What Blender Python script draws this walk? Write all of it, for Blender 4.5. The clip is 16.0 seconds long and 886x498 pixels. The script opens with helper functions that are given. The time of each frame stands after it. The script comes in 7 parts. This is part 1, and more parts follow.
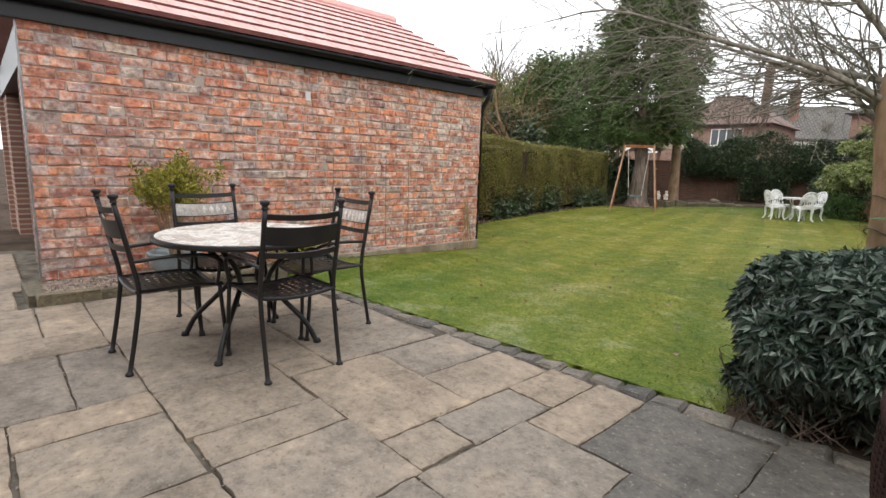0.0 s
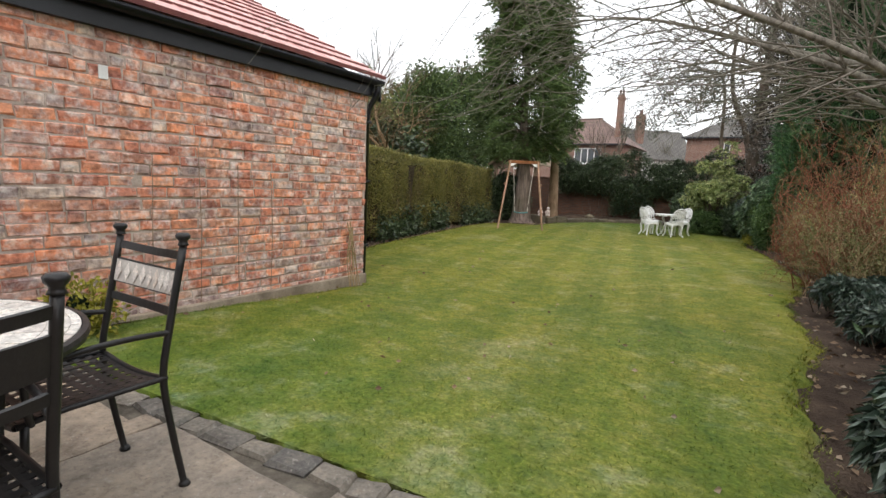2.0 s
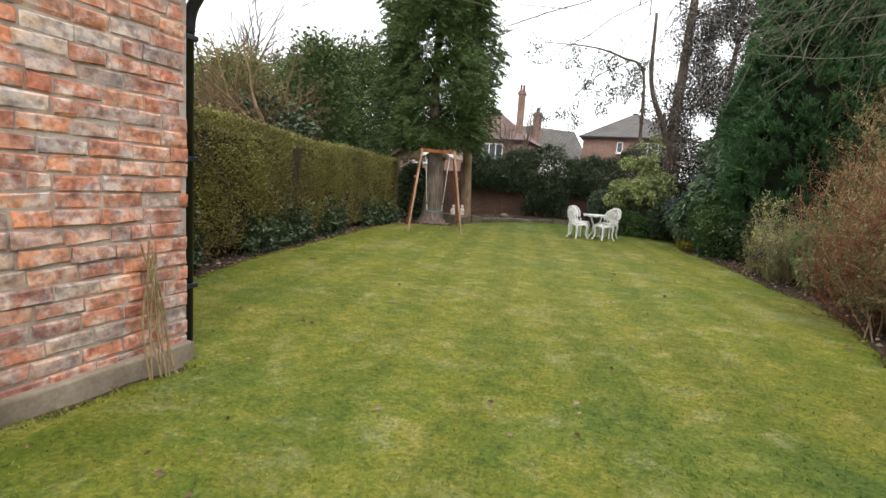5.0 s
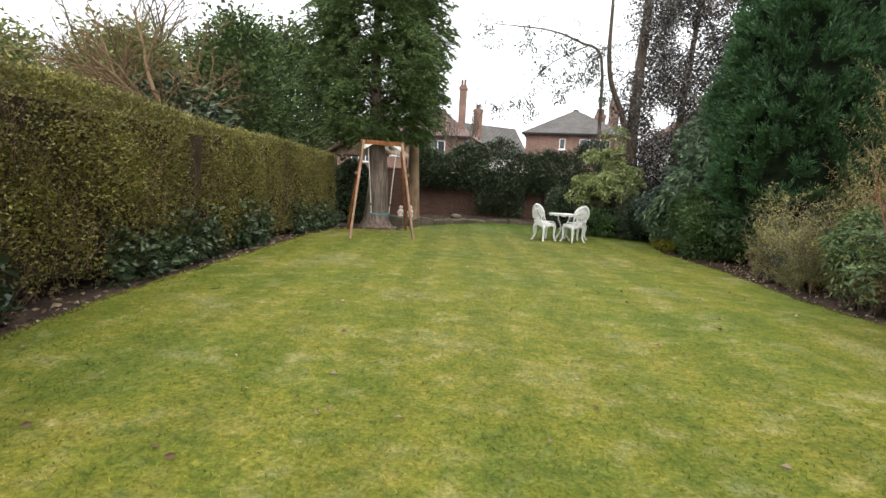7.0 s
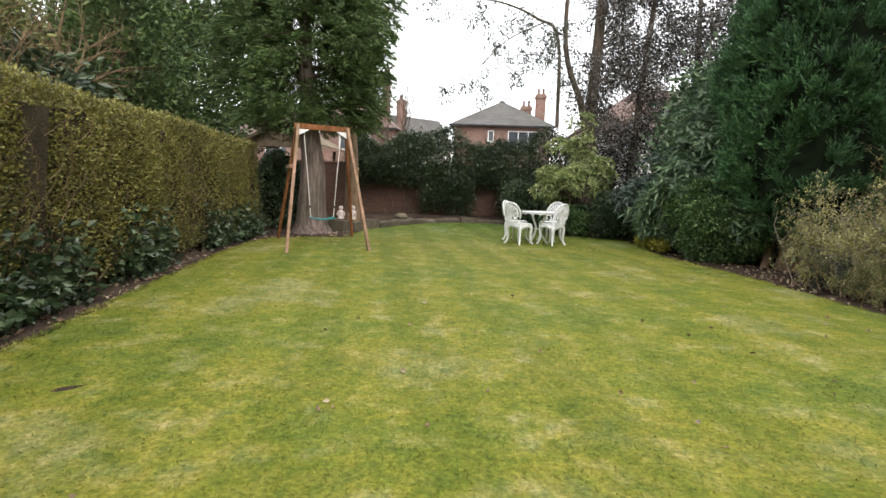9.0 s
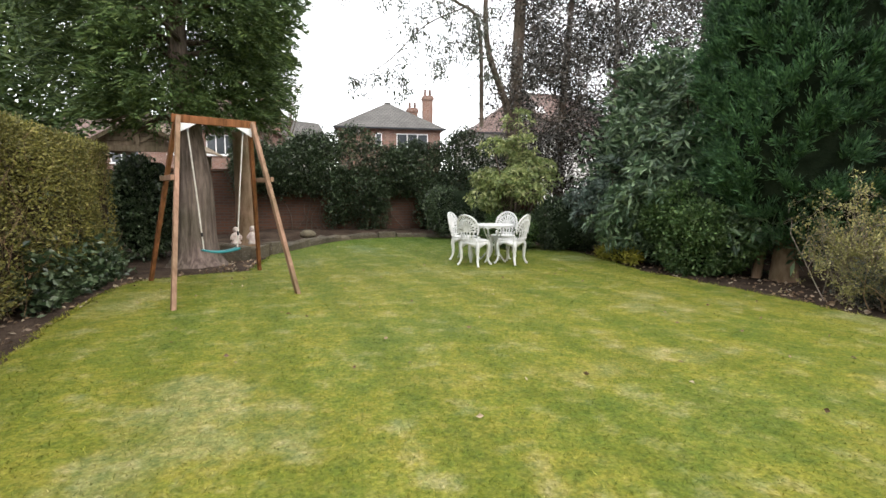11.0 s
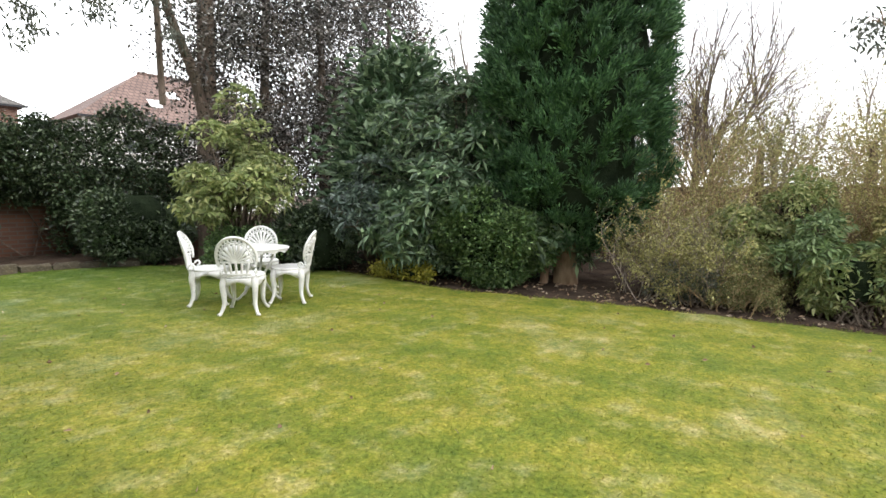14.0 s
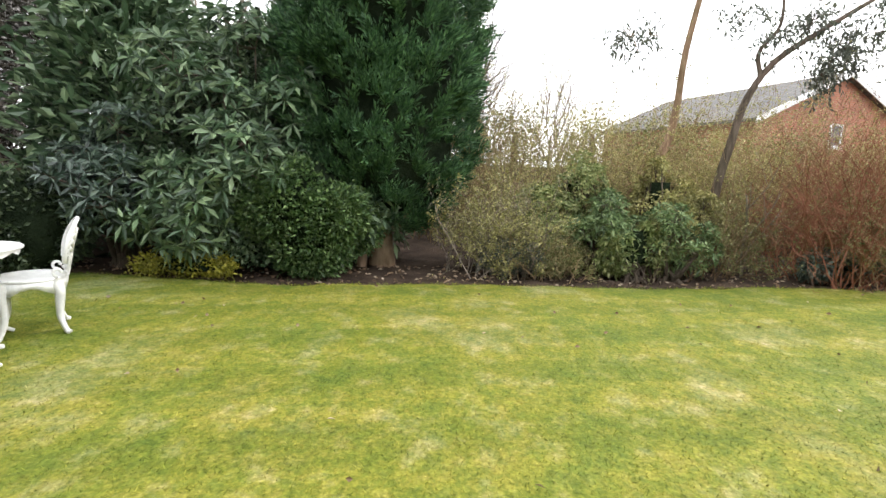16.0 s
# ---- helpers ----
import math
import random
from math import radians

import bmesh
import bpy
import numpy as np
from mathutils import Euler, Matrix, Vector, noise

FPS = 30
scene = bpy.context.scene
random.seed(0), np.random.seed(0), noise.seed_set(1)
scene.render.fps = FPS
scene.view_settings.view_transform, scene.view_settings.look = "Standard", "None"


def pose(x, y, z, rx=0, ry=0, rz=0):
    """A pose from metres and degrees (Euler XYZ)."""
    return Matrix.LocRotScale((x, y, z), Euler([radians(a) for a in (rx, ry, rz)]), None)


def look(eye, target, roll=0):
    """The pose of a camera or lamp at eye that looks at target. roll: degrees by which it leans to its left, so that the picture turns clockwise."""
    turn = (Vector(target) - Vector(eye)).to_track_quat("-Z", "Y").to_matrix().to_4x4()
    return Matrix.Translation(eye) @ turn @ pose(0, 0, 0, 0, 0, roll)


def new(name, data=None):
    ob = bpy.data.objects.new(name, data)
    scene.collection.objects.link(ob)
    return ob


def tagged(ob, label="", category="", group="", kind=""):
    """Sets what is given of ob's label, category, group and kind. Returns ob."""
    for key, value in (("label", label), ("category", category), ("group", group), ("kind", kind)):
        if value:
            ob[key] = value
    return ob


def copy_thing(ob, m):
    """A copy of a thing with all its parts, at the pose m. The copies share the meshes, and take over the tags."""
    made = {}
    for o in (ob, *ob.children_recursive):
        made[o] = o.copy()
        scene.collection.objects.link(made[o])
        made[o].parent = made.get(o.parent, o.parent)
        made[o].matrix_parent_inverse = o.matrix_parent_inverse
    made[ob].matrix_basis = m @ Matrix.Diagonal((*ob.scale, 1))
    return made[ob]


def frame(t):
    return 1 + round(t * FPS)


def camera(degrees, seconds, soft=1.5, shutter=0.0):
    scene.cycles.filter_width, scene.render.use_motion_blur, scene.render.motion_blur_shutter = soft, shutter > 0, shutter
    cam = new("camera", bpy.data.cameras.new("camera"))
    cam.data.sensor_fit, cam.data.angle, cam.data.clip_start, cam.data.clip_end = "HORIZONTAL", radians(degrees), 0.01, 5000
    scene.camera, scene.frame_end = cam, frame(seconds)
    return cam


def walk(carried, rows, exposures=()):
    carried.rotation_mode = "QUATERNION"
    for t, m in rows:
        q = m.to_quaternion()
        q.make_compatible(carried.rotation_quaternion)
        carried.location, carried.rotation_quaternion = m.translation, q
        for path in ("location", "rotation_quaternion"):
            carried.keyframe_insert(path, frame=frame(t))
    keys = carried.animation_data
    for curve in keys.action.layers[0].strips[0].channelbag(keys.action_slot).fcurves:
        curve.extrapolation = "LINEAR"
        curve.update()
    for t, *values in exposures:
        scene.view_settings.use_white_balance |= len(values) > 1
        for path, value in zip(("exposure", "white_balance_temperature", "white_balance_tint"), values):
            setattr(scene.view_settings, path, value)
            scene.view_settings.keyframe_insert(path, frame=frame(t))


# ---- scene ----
cam = camera(83.3, 16.0, soft=1.5)
PATH = [
    (0, (0.169, 1.488, 1.339), (-1.272, 2.833, 0.999), 2.1),
    (0.5, (-0.093, 1.67, 1.352), (-1.451, 3.105, 1.041), 2.8),
    (1, (-0.404, 1.898, 1.378), (-1.66, 3.43, 1.1), 3.5),
    (1.5, (-0.717, 2.213, 1.353), (-1.875, 3.823, 1.094), 3.2),
    (2, (-1.001, 2.525, 1.353), (-2.076, 4.191, 1.087), 2.8),
    (2.5, (-1.325, 2.864, 1.354), (-2.335, 4.568, 1.084), 3.5),
    (3, (-1.63, 3.238, 1.34), (-2.597, 4.968, 1.069), 3.7),
    (3.5, (-1.918, 3.632, 1.339), (-2.832, 5.388, 1.055), 3.5),
    (4, (-2.215, 4.044, 1.333), (-3.037, 5.845, 1.048), 4.1),
    (6.5, (-3.208, 6.216, 1.192), (-3.769, 8.121, 0.952), 2.8),
    (7, (-3.52, 6.674, 1.203), (-3.995, 8.601, 0.955), 3.1),
    (7.5, (-3.832, 7.14, 1.192), (-4.236, 9.081, 0.926), 2.9),
    (8, (-4.157, 7.614, 1.172), (-4.478, 9.571, 0.912), 2.7),
    (10.5, (-5.707, 10.259, 1.256), (-5.54, 12.236, 1.003), 1.0),
    (11, (-5.964, 10.794, 1.274), (-5.639, 12.754, 1.045), 0.5),
    (11.5, (-6.185, 11.361, 1.278), (-5.66, 13.279, 1.069), 0.2),
    (12, (-6.363, 11.887, 1.298), (-5.626, 13.736, 1.102), 0.2),
    (12.5, (-6.505, 12.389, 1.325), (-5.554, 14.139, 1.136), -0.3),
    (13, (-6.64, 12.895, 1.328), (-5.486, 14.517, 1.131), -0.5),
    (13.5, (-6.787, 13.393, 1.337), (-5.431, 14.849, 1.129), -0.3),
    (14, (-6.908, 13.875, 1.346), (-5.361, 15.125, 1.13), 0.4),
    (14.5, (-6.981, 14.372, 1.351), (-5.271, 15.382, 1.118), 1.9),
    (15, (-6.971, 14.856, 1.335), (-5.128, 15.597, 1.096), 2.1),
    (15.5, (-6.888, 15.33, 1.349), (-4.959, 15.787, 1.082), 1.8),
    (16, (-6.777, 15.735, 1.341), (-4.807, 15.9, 1.04), 2.1),
]
# the film's camera opens up as it turns towards the shrubs
EXPOSURES = [(0, 0.0), (2.5, -0.12), (4, -0.05), (7, 0.13), (11, 0.27), (13.5, 0.42), (16, 0.72)]
walk(cam, [(t, look(eye, target, roll)) for t, eye, target, roll in PATH], EXPOSURES)

# ---- sky and light: a bright overcast day ----
SKY_STRENGTH, SUN_STRENGTH = 2.1, 1.2
world = bpy.data.worlds.new("overcast_sky")
scene.world = world
world.use_nodes = True
wn = world.node_tree.nodes
wl = world.node_tree.links
sky = wn.new("ShaderNodeTexSky")
sky.sky_type = "NISHITA"
sky.sun_disc = False
sky.sun_elevation, sky.sun_rotation = radians(40), radians(150)
sky.air_density, sky.dust_density = 1.0, 4.0
dim = wn.new("ShaderNodeVectorMath")
dim.operation = "SCALE"
dim.inputs["Scale"].default_value = 0.1
wl.new(sky.outputs["Color"], dim.inputs[0])
cloud = wn.new("ShaderNodeMix")
cloud.data_type = "RGBA"
cloud.inputs["Factor"].default_value = 0.88
wl.new(dim.outputs["Vector"], cloud.inputs["A"])
cloud.inputs["B"].default_value = (0.97, 0.98, 1.0, 1)
wl.new(cloud.outputs["Result"], wn["Background"].inputs["Color"])
wn["Background"].inputs["Strength"].default_value = SKY_STRENGTH

sun = new("sun", bpy.data.lights.new("sun", "SUN"))
sun.data.energy, sun.data.angle, sun.data.color = SUN_STRENGTH, radians(35), (1.0, 0.97, 0.92)
sun.matrix_world = look((0, 0, 20), (-5, 8.7, 11.6))


# ---- materials ----
def mat(name):
    m = bpy.data.materials.new(name)
    m.use_nodes = True
    return m, m.node_tree.nodes, m.node_tree.links, m.node_tree.nodes["Principled BSDF"]


def ramp(n, stops, interp="LINEAR"):
    r = n.new("ShaderNodeValToRGB")
    r.color_ramp.interpolation = interp
    e = r.color_ramp.elements
    while len(e) < len(stops):
        e.new(0.5)
    for el, (p, c) in zip(e, stops):
        el.position, el.color = p, (*c, 1)
    return r


def noise_node(n, l, scale, detail=4, rough=0.55, coord="Object", distort=0.0):
    tc = n.new("ShaderNodeTexCoord")
    t = n.new("ShaderNodeTexNoise")
    t.inputs["Scale"].default_value, t.inputs["Detail"].default_value = scale, detail
    t.inputs["Roughness"].default_value, t.inputs["Distortion"].default_value = rough, distort
    l.new(tc.outputs[coord], t.inputs["Vector"])
    return t


def mix(n, l, a, b, fac, mode="MIX"):
    m = n.new("ShaderNodeMix")
    m.data_type, m.blend_type = "RGBA", mode
    for key, v in (("A", a), ("B", b), ("Factor", fac)):
        if hasattr(v, "links"):
            l.new(v, m.inputs[key])
        elif key == "Factor":
            m.inputs[key].default_value = v
        else:
            m.inputs[key].default_value = (*v, 1)
    return m.outputs["Result"]


def bump(n, l, b, height, strength, dist=0.01):
    k = n.new("ShaderNodeBump")
    k.inputs["Strength"].default_value, k.inputs["Distance"].default_value = strength, dist
    l.new(height, k.inputs["Height"])
    l.new(k.outputs["Normal"], b.inputs["Normal"])


def surface(name, low, high, rough=0.7, scale=3.0, fine=40.0, metal=0.0, relief=0.3, dist=0.005, spec=0.4, coord="Object"):
    """Two-scale mottled material."""
    m, n, l, b = mat(name)
    big, small = noise_node(n, l, scale, 5, coord=coord), noise_node(n, l, fine, 3, coord=coord)
    r = ramp(n, [(0.3, low), (0.7, high)])
    l.new(big.outputs["Fac"], r.inputs["Fac"])
    c = mix(n, l, r.outputs["Color"], small.outputs["Fac"], 0.3, "OVERLAY")
    l.new(c, b.inputs["Base Color"])
    b.inputs["Roughness"].default_value, b.inputs["Metallic"].default_value = rough, metal
    b.inputs["Specular IOR Level"].default_value = spec
    bump(n, l, b, small.outputs["Fac"], relief, dist)
    return m


def leaf_material(name, dark, mid, light, rough=0.45, through_light=0.14, spec=0.45):
    m, n, l, b = mat(name)
    g = n.new("ShaderNodeNewGeometry")
    r = ramp(n, [(0.0, dark), (0.55, mid), (1.0, light)])
    l.new(g.outputs["Random Per Island"], r.inputs["Fac"])
    big = noise_node(n, l, 1.3, 3)
    rr = ramp(n, [(0.3, (0.62, 0.62, 0.62)), (0.7, (1.15, 1.15, 1.1))])
    l.new(big.outputs["Fac"], rr.inputs["Fac"])
    c = mix(n, l, r.outputs["Color"], rr.outputs["Color"], 1.0, "MULTIPLY")
    l.new(c, b.inputs["Base Color"])
    b.inputs["Roughness"].default_value, b.inputs["Specular IOR Level"].default_value = rough, spec
    if through_light > 0:
        t = n.new("ShaderNodeBsdfTranslucent")
        l.new(c, t.inputs["Color"])
        s = n.new("ShaderNodeMixShader")
        s.inputs["Fac"].default_value = through_light
        l.new(b.outputs["BSDF"], s.inputs[1])
        l.new(t.outputs["BSDF"], s.inputs[2])
        l.new(s.outputs["Shader"], n["Material Output"].inputs["Surface"])
    return m


def lawn_material(name, blades):
    m, n, l, b = mat(name)
    patches = noise_node(n, l, 0.62, 7, 0.66)
    spots = noise_node(n, l, 3.4, 8, 0.70)
    r = ramp(n, [(0.34, (0.098, 0.136, 0.026)), (0.43, (0.118, 0.150, 0.022)), (0.50, (0.156, 0.170, 0.020)), (0.56, (0.188, 0.182, 0.030)), (0.64, (0.255, 0.248, 0.115))])
    l.new(patches.outputs["Fac"], r.inputs["Fac"])
    r2 = ramp(n, [(0.38, (0.088, 0.120, 0.024)), (0.47, (0.130, 0.150, 0.022)), (0.54, (0.172, 0.176, 0.038)), (0.66, (0.29, 0.275, 0.15))])
    l.new(spots.outputs["Fac"], r2.inputs["Fac"])
    c = mix(n, l, r.outputs["Color"], r2.outputs["Color"], 0.5)
    # less moss near the house and at the far end, plus painted tree shade there
    place = n.new("ShaderNodeTexCoord")
    axes = n.new("ShaderNodeSeparateXYZ")
    l.new(place.outputs["Object"], axes.inputs["Vector"])
    wob = n.new("ShaderNodeMath")
    wob.operation = "MULTIPLY_ADD"
    l.new(patches.outputs["Fac"], wob.inputs[0])
    wob.inputs[1].default_value = 6.0
    l.new(axes.outputs["Y"], wob.inputs[2])
    span = n.new("ShaderNodeMapRange")
    span.inputs["From Min"].default_value, span.inputs["From Max"].default_value = 0.0, 30.0
    l.new(wob.outputs[0], span.inputs["Value"])
    # last stop also puts the trees' shade into the far lawn's colour
    moss = ramp(n, [(0.22, (0.80, 0.99, 1.15)), (0.36, (1.03, 1.0, 0.85)), (0.70, (1.04, 1.0, 0.92)), (0.88, (0.72, 0.94, 1.0))])
    l.new(span.outputs["Result"], moss.inputs["Fac"])
    c = mix(n, l, c, moss.outputs["Color"], 1.0, "MULTIPLY")
    # mowing stripes along the lawn
    tc = n.new("ShaderNodeTexCoord")
    rot = n.new("ShaderNodeMapping")
    rot.inputs["Rotation"].default_value = (0, 0, radians(-13))
    l.new(tc.outputs["Object"], rot.inputs["Vector"])
    w = n.new("ShaderNodeTexWave")
    w.inputs["Scale"].default_value, w.inputs["Distortion"].default_value = 0.40, 1.1
    w.inputs["Detail Scale"].default_value = 0.9
    l.new(rot.outputs["Vector"], w.inputs["Vector"])
    wr = ramp(n, [(0.36, (0.91, 0.94, 0.90)), (0.64, (1.11, 1.08, 1.12))])
    l.new(w.outputs["Fac"], wr.inputs["Fac"])
    c = mix(n, l, c, wr.outputs["Color"], 1.0, "MULTIPLY")
    # tufts a hand wide: deep green, moss yellow and straw
    tuft = noise_node(n, l, 11, 5, 0.68)
    tr = ramp(n, [(0.34, (0.70, 0.82, 0.80)), (0.46, (0.94, 1.0, 0.95)), (0.55, (1.08, 1.05, 1.0)), (0.68, (1.34, 1.26, 1.6))])
    l.new(tuft.outputs["Fac"], tr.inputs["Fac"])
    c = mix(n, l, c, tr.outputs["Color"], 1.0, "MULTIPLY")
    strand = noise_node(n, l, 38, 4, 0.7)
    sr = ramp(n, [(0.36, (0.72, 0.76, 0.72)), (0.52, (1.03, 1.03, 1.03)), (0.68, (1.42, 1.38, 1.5))])
    l.new(strand.outputs["Fac"], sr.inputs["Fac"])
    c = mix(n, l, c, sr.outputs["Color"], 1.0, "MULTIPLY")
    fine = noise_node(n, l, 60, 3)
    if blades:
        g = n.new("ShaderNodeNewGeometry")
        v = ramp(n, [(0, (0.62, 0.66, 0.60)), (0.5, (0.95, 0.96, 0.93)), (0.92, (1.25, 1.2, 1.15)), (1, (1.75, 1.65, 1.95))])
        l.new(g.outputs["Random Per Island"], v.inputs["Fac"])
        c = mix(n, l, c, v.outputs["Color"], 1.0, "MULTIPLY")
    else:
        v = ramp(n, [(0.3, (0.84, 0.86, 0.84)), (0.7, (1.08, 1.06, 1.04))])
        l.new(fine.outputs["Fac"], v.inputs["Fac"])
        c = mix(n, l, c, v.outputs["Color"], 1.0, "MULTIPLY")
        bump(n, l, b, fine.outputs["Fac"], 0.3, 0.01)
    l.new(c, b.inputs["Base Color"])
    b.inputs["Roughness"].default_value, b.inputs["Specular IOR Level"].default_value = 0.75, 0.15
    return m


def brick_material(name, per_object):
    """Old reclaimed bricks: each one its own colour, with lime stains and chips."""
    m, n, l, b = mat(name)
    if per_object:
        src = n.new("ShaderNodeObjectInfo").outputs["Random"]
    else:
        src = n.new("ShaderNodeNewGeometry").outputs["Random Per Island"]
    r = ramp(n, [(0.0, (0.560, 0.232, 0.149)), (0.14, (0.449, 0.194, 0.140)), (0.28, (0.669, 0.302, 0.179)), (0.40, (0.374, 0.191, 0.155)),
                 (0.52, (0.655, 0.329, 0.205)), (0.64, (0.500, 0.268, 0.202)), (0.76, (0.582, 0.244, 0.156)), (0.86, (0.489, 0.365, 0.309)), (0.94, (0.338, 0.249, 0.226)), (1.0, (0.645, 0.527, 0.440))])
    l.new(src, r.inputs["Fac"])
    tc = n.new("ShaderNodeTexCoord")
    g = n.new("ShaderNodeNewGeometry")
    st = n.new("ShaderNodeTexNoise")
    st.inputs["Scale"].default_value, st.inputs["Detail"].default_value, st.inputs["Roughness"].default_value = 9.0, 6, 0.7
    l.new(g.outputs["Position"], st.inputs["Vector"])
    sr = ramp(n, [(0.47, (0, 0, 0)), (0.57, (0.5, 0.5, 0.5)), (0.68, (0.95, 0.95, 0.95))])
    l.new(st.outputs["Fac"], sr.inputs["Fac"])
    c = mix(n, l, r.outputs["Color"], (0.66, 0.60, 0.56), sr.outputs["Color"])
    dk = n.new("ShaderNodeTexNoise")
    dk.inputs["Scale"].default_value, dk.inputs["Detail"].default_value = 23.0, 5
    l.new(g.outputs["Position"], dk.inputs["Vector"])
    dr = ramp(n, [(0.32, (0.55, 0.52, 0.52)), (0.55, (1.05, 1.05, 1.05))])
    l.new(dk.outputs["Fac"], dr.inputs["Fac"])
    c = mix(n, l, c, dr.outputs["Color"], 1.0, "MULTIPLY")
    fm = n.new("ShaderNodeMapping")
    fm.inputs["Scale"].default_value = (1.0, 3.2, 9.0)
    l.new(g.outputs["Position"], fm.inputs["Vector"])
    fire = n.new("ShaderNodeTexNoise")
    fire.inputs["Scale"].default_value, fire.inputs["Detail"].default_value, fire.inputs["Roughness"].default_value = 1.6, 4, 0.6
    l.new(fm.outputs["Vector"], fire.inputs["Vector"])
    fr = ramp(n, [(0.34, (0.74, 0.74, 0.80)), (0.5, (1.12, 1.10, 1.10)), (0.66, (1.38, 1.18, 1.02))])
    l.new(fire.outputs["Fac"], fr.inputs["Fac"])
    c = mix(n, l, c, fr.outputs["Color"], 1.0, "MULTIPLY")
    l.new(c, b.inputs["Base Color"])
    b.inputs["Roughness"].default_value, b.inputs["Specular IOR Level"].default_value = 0.9, 0.2
    bump(n, l, b, dk.outputs["Fac"], 0.8, 0.012)
    return m


def stone_material(name, stops, per_object=True, scale=2.2):
    m, n, l, b = mat(name)
    src = n.new("ShaderNodeObjectInfo").outputs["Random"] if per_object else n.new("ShaderNodeNewGeometry").outputs["Random Per Island"]
    r = ramp(n, stops)
    l.new(src, r.inputs["Fac"])
    g = n.new("ShaderNodeNewGeometry")
    a = n.new("ShaderNodeTexNoise")
    a.inputs["Scale"].default_value, a.inputs["Detail"].default_value, a.inputs["Roughness"].default_value = scale, 7, 0.68
    l.new(g.outputs["Position"], a.inputs["Vector"])
    ar = ramp(n, [(0.32, (0.58, 0.56, 0.54)), (0.45, (0.84, 0.83, 0.82)), (0.55, (1.0, 0.98, 0.96)), (0.68, (1.28, 1.21, 1.12))])
    l.new(a.outputs["Fac"], ar.inputs["Fac"])
    c = mix(n, l, r.outputs["Color"], ar.outputs["Color"], 1.0, "MULTIPLY")
    mid = n.new("ShaderNodeTexNoise")
    mid.inputs["Scale"].default_value, mid.inputs["Detail"].default_value, mid.inputs["Roughness"].default_value = scale * 5.5, 8, 0.75
    l.new(g.outputs["Position"], mid.inputs["Vector"])
    mr = ramp(n, [(0.34, (0.62, 0.60, 0.58)), (0.48, (0.95, 0.94, 0.93)), (0.58, (1.08, 1.05, 1.02)), (0.70, (1.42, 1.36, 1.28))])
    l.new(mid.outputs["Fac"], mr.inputs["Fac"])
    c = mix(n, l, c, mr.outputs["Color"], 1.0, "MULTIPLY")
    f = n.new("ShaderNodeTexNoise")
    f.inputs["Scale"].default_value, f.inputs["Detail"].default_value, f.inputs["Roughness"].default_value = 46.0, 6, 0.75
    l.new(g.outputs["Position"], f.inputs["Vector"])
    lich = ramp(n, [(0.58, (0, 0, 0)), (0.66, (0.6, 0.6, 0.6))])
    l.new(f.outputs["Fac"], lich.inputs["Fac"])
    c = mix(n, l, c, (0.40, 0.375, 0.33), lich.outputs["Color"])
    dk = ramp(n, [(0.30, (0.5, 0.5, 0.5)), (0.46, (1, 1, 1))])
    l.new(f.outputs["Fac"], dk.inputs["Fac"])
    c = mix(n, l, c, dk.outputs["Color"], 1.0, "MULTIPLY")
    l.new(c, b.inputs["Base Color"])
    b.inputs["Roughness"].default_value, b.inputs["Specular IOR Level"].default_value = 0.75, 0.3
    bump(n, l, b, f.outputs["Fac"], 0.35, 0.006)
    return m


def course_material(name, c1, c2, mortar, w, h, gap=0.012, rot=(0, 0, 0), rough=0.85):
    """Far brickwork or roof tiles, too distant to tell the pieces apart."""
    m, n, l, b = mat(name)
    tc = n.new("ShaderNodeTexCoord")
    mp = n.new("ShaderNodeMapping")
    mp.inputs["Rotation"].default_value = rot
    l.new(tc.outputs["Object"], mp.inputs["Vector"])
    t = n.new("ShaderNodeTexBrick")
    t.inputs["Color1"].default_value, t.inputs["Color2"].default_value, t.inputs["Mortar"].default_value = (*c1, 1), (*c2, 1), (*mortar, 1)
    t.inputs["Scale"].default_value, t.inputs["Brick Width"].default_value, t.inputs["Row Height"].default_value, t.inputs["Mortar Size"].default_value = 1.0, w, h, gap
    l.new(mp.outputs["Vector"], t.inputs["Vector"])
    big = noise_node(n, l, 0.7, 5)
    br = ramp(n, [(0.3, (0.75, 0.75, 0.75)), (0.7, (1.15, 1.15, 1.15))])
    l.new(big.outputs["Fac"], br.inputs["Fac"])
    c = mix(n, l, t.outputs["Color"], br.outputs["Color"], 1.0, "MULTIPLY")
    l.new(c, b.inputs["Base Color"])
    b.inputs["Roughness"].default_value = rough
    return m


def bark_material(name, low, high, scale=6.0, stretch=0.15):
    m, n, l, b = mat(name)
    tc = n.new("ShaderNodeTexCoord")
    mp = n.new("ShaderNodeMapping")
    mp.inputs["Scale"].default_value = (1, 1, stretch)
    l.new(tc.outputs["Object"], mp.inputs["Vector"])
    t = n.new("ShaderNodeTexNoise")
    t.inputs["Scale"].default_value, t.inputs["Detail"].default_value, t.inputs["Roughness"].default_value = scale * 4, 6, 0.65
    l.new(mp.outputs["Vector"], t.inputs["Vector"])
    r = ramp(n, [(0.32, low), (0.66, high)])
    l.new(t.outputs["Fac"], r.inputs["Fac"])
    big = noise_node(n, l, 1.7, 4)
    br = ramp(n, [(0.35, (0.7, 0.75, 0.65)), (0.65, (1.15, 1.1, 1.1))])
    l.new(big.outputs["Fac"], br.inputs["Fac"])
    c = mix(n, l, r.outputs["Color"], br.outputs["Color"], 1.0, "MULTIPLY")
    l.new(c, b.inputs["Base Color"])
    b.inputs["Roughness"].default_value, b.inputs["Specular IOR Level"].default_value = 0.85, 0.2
    bump(n, l, b, t.outputs["Fac"], 0.7, 0.02)
    return m


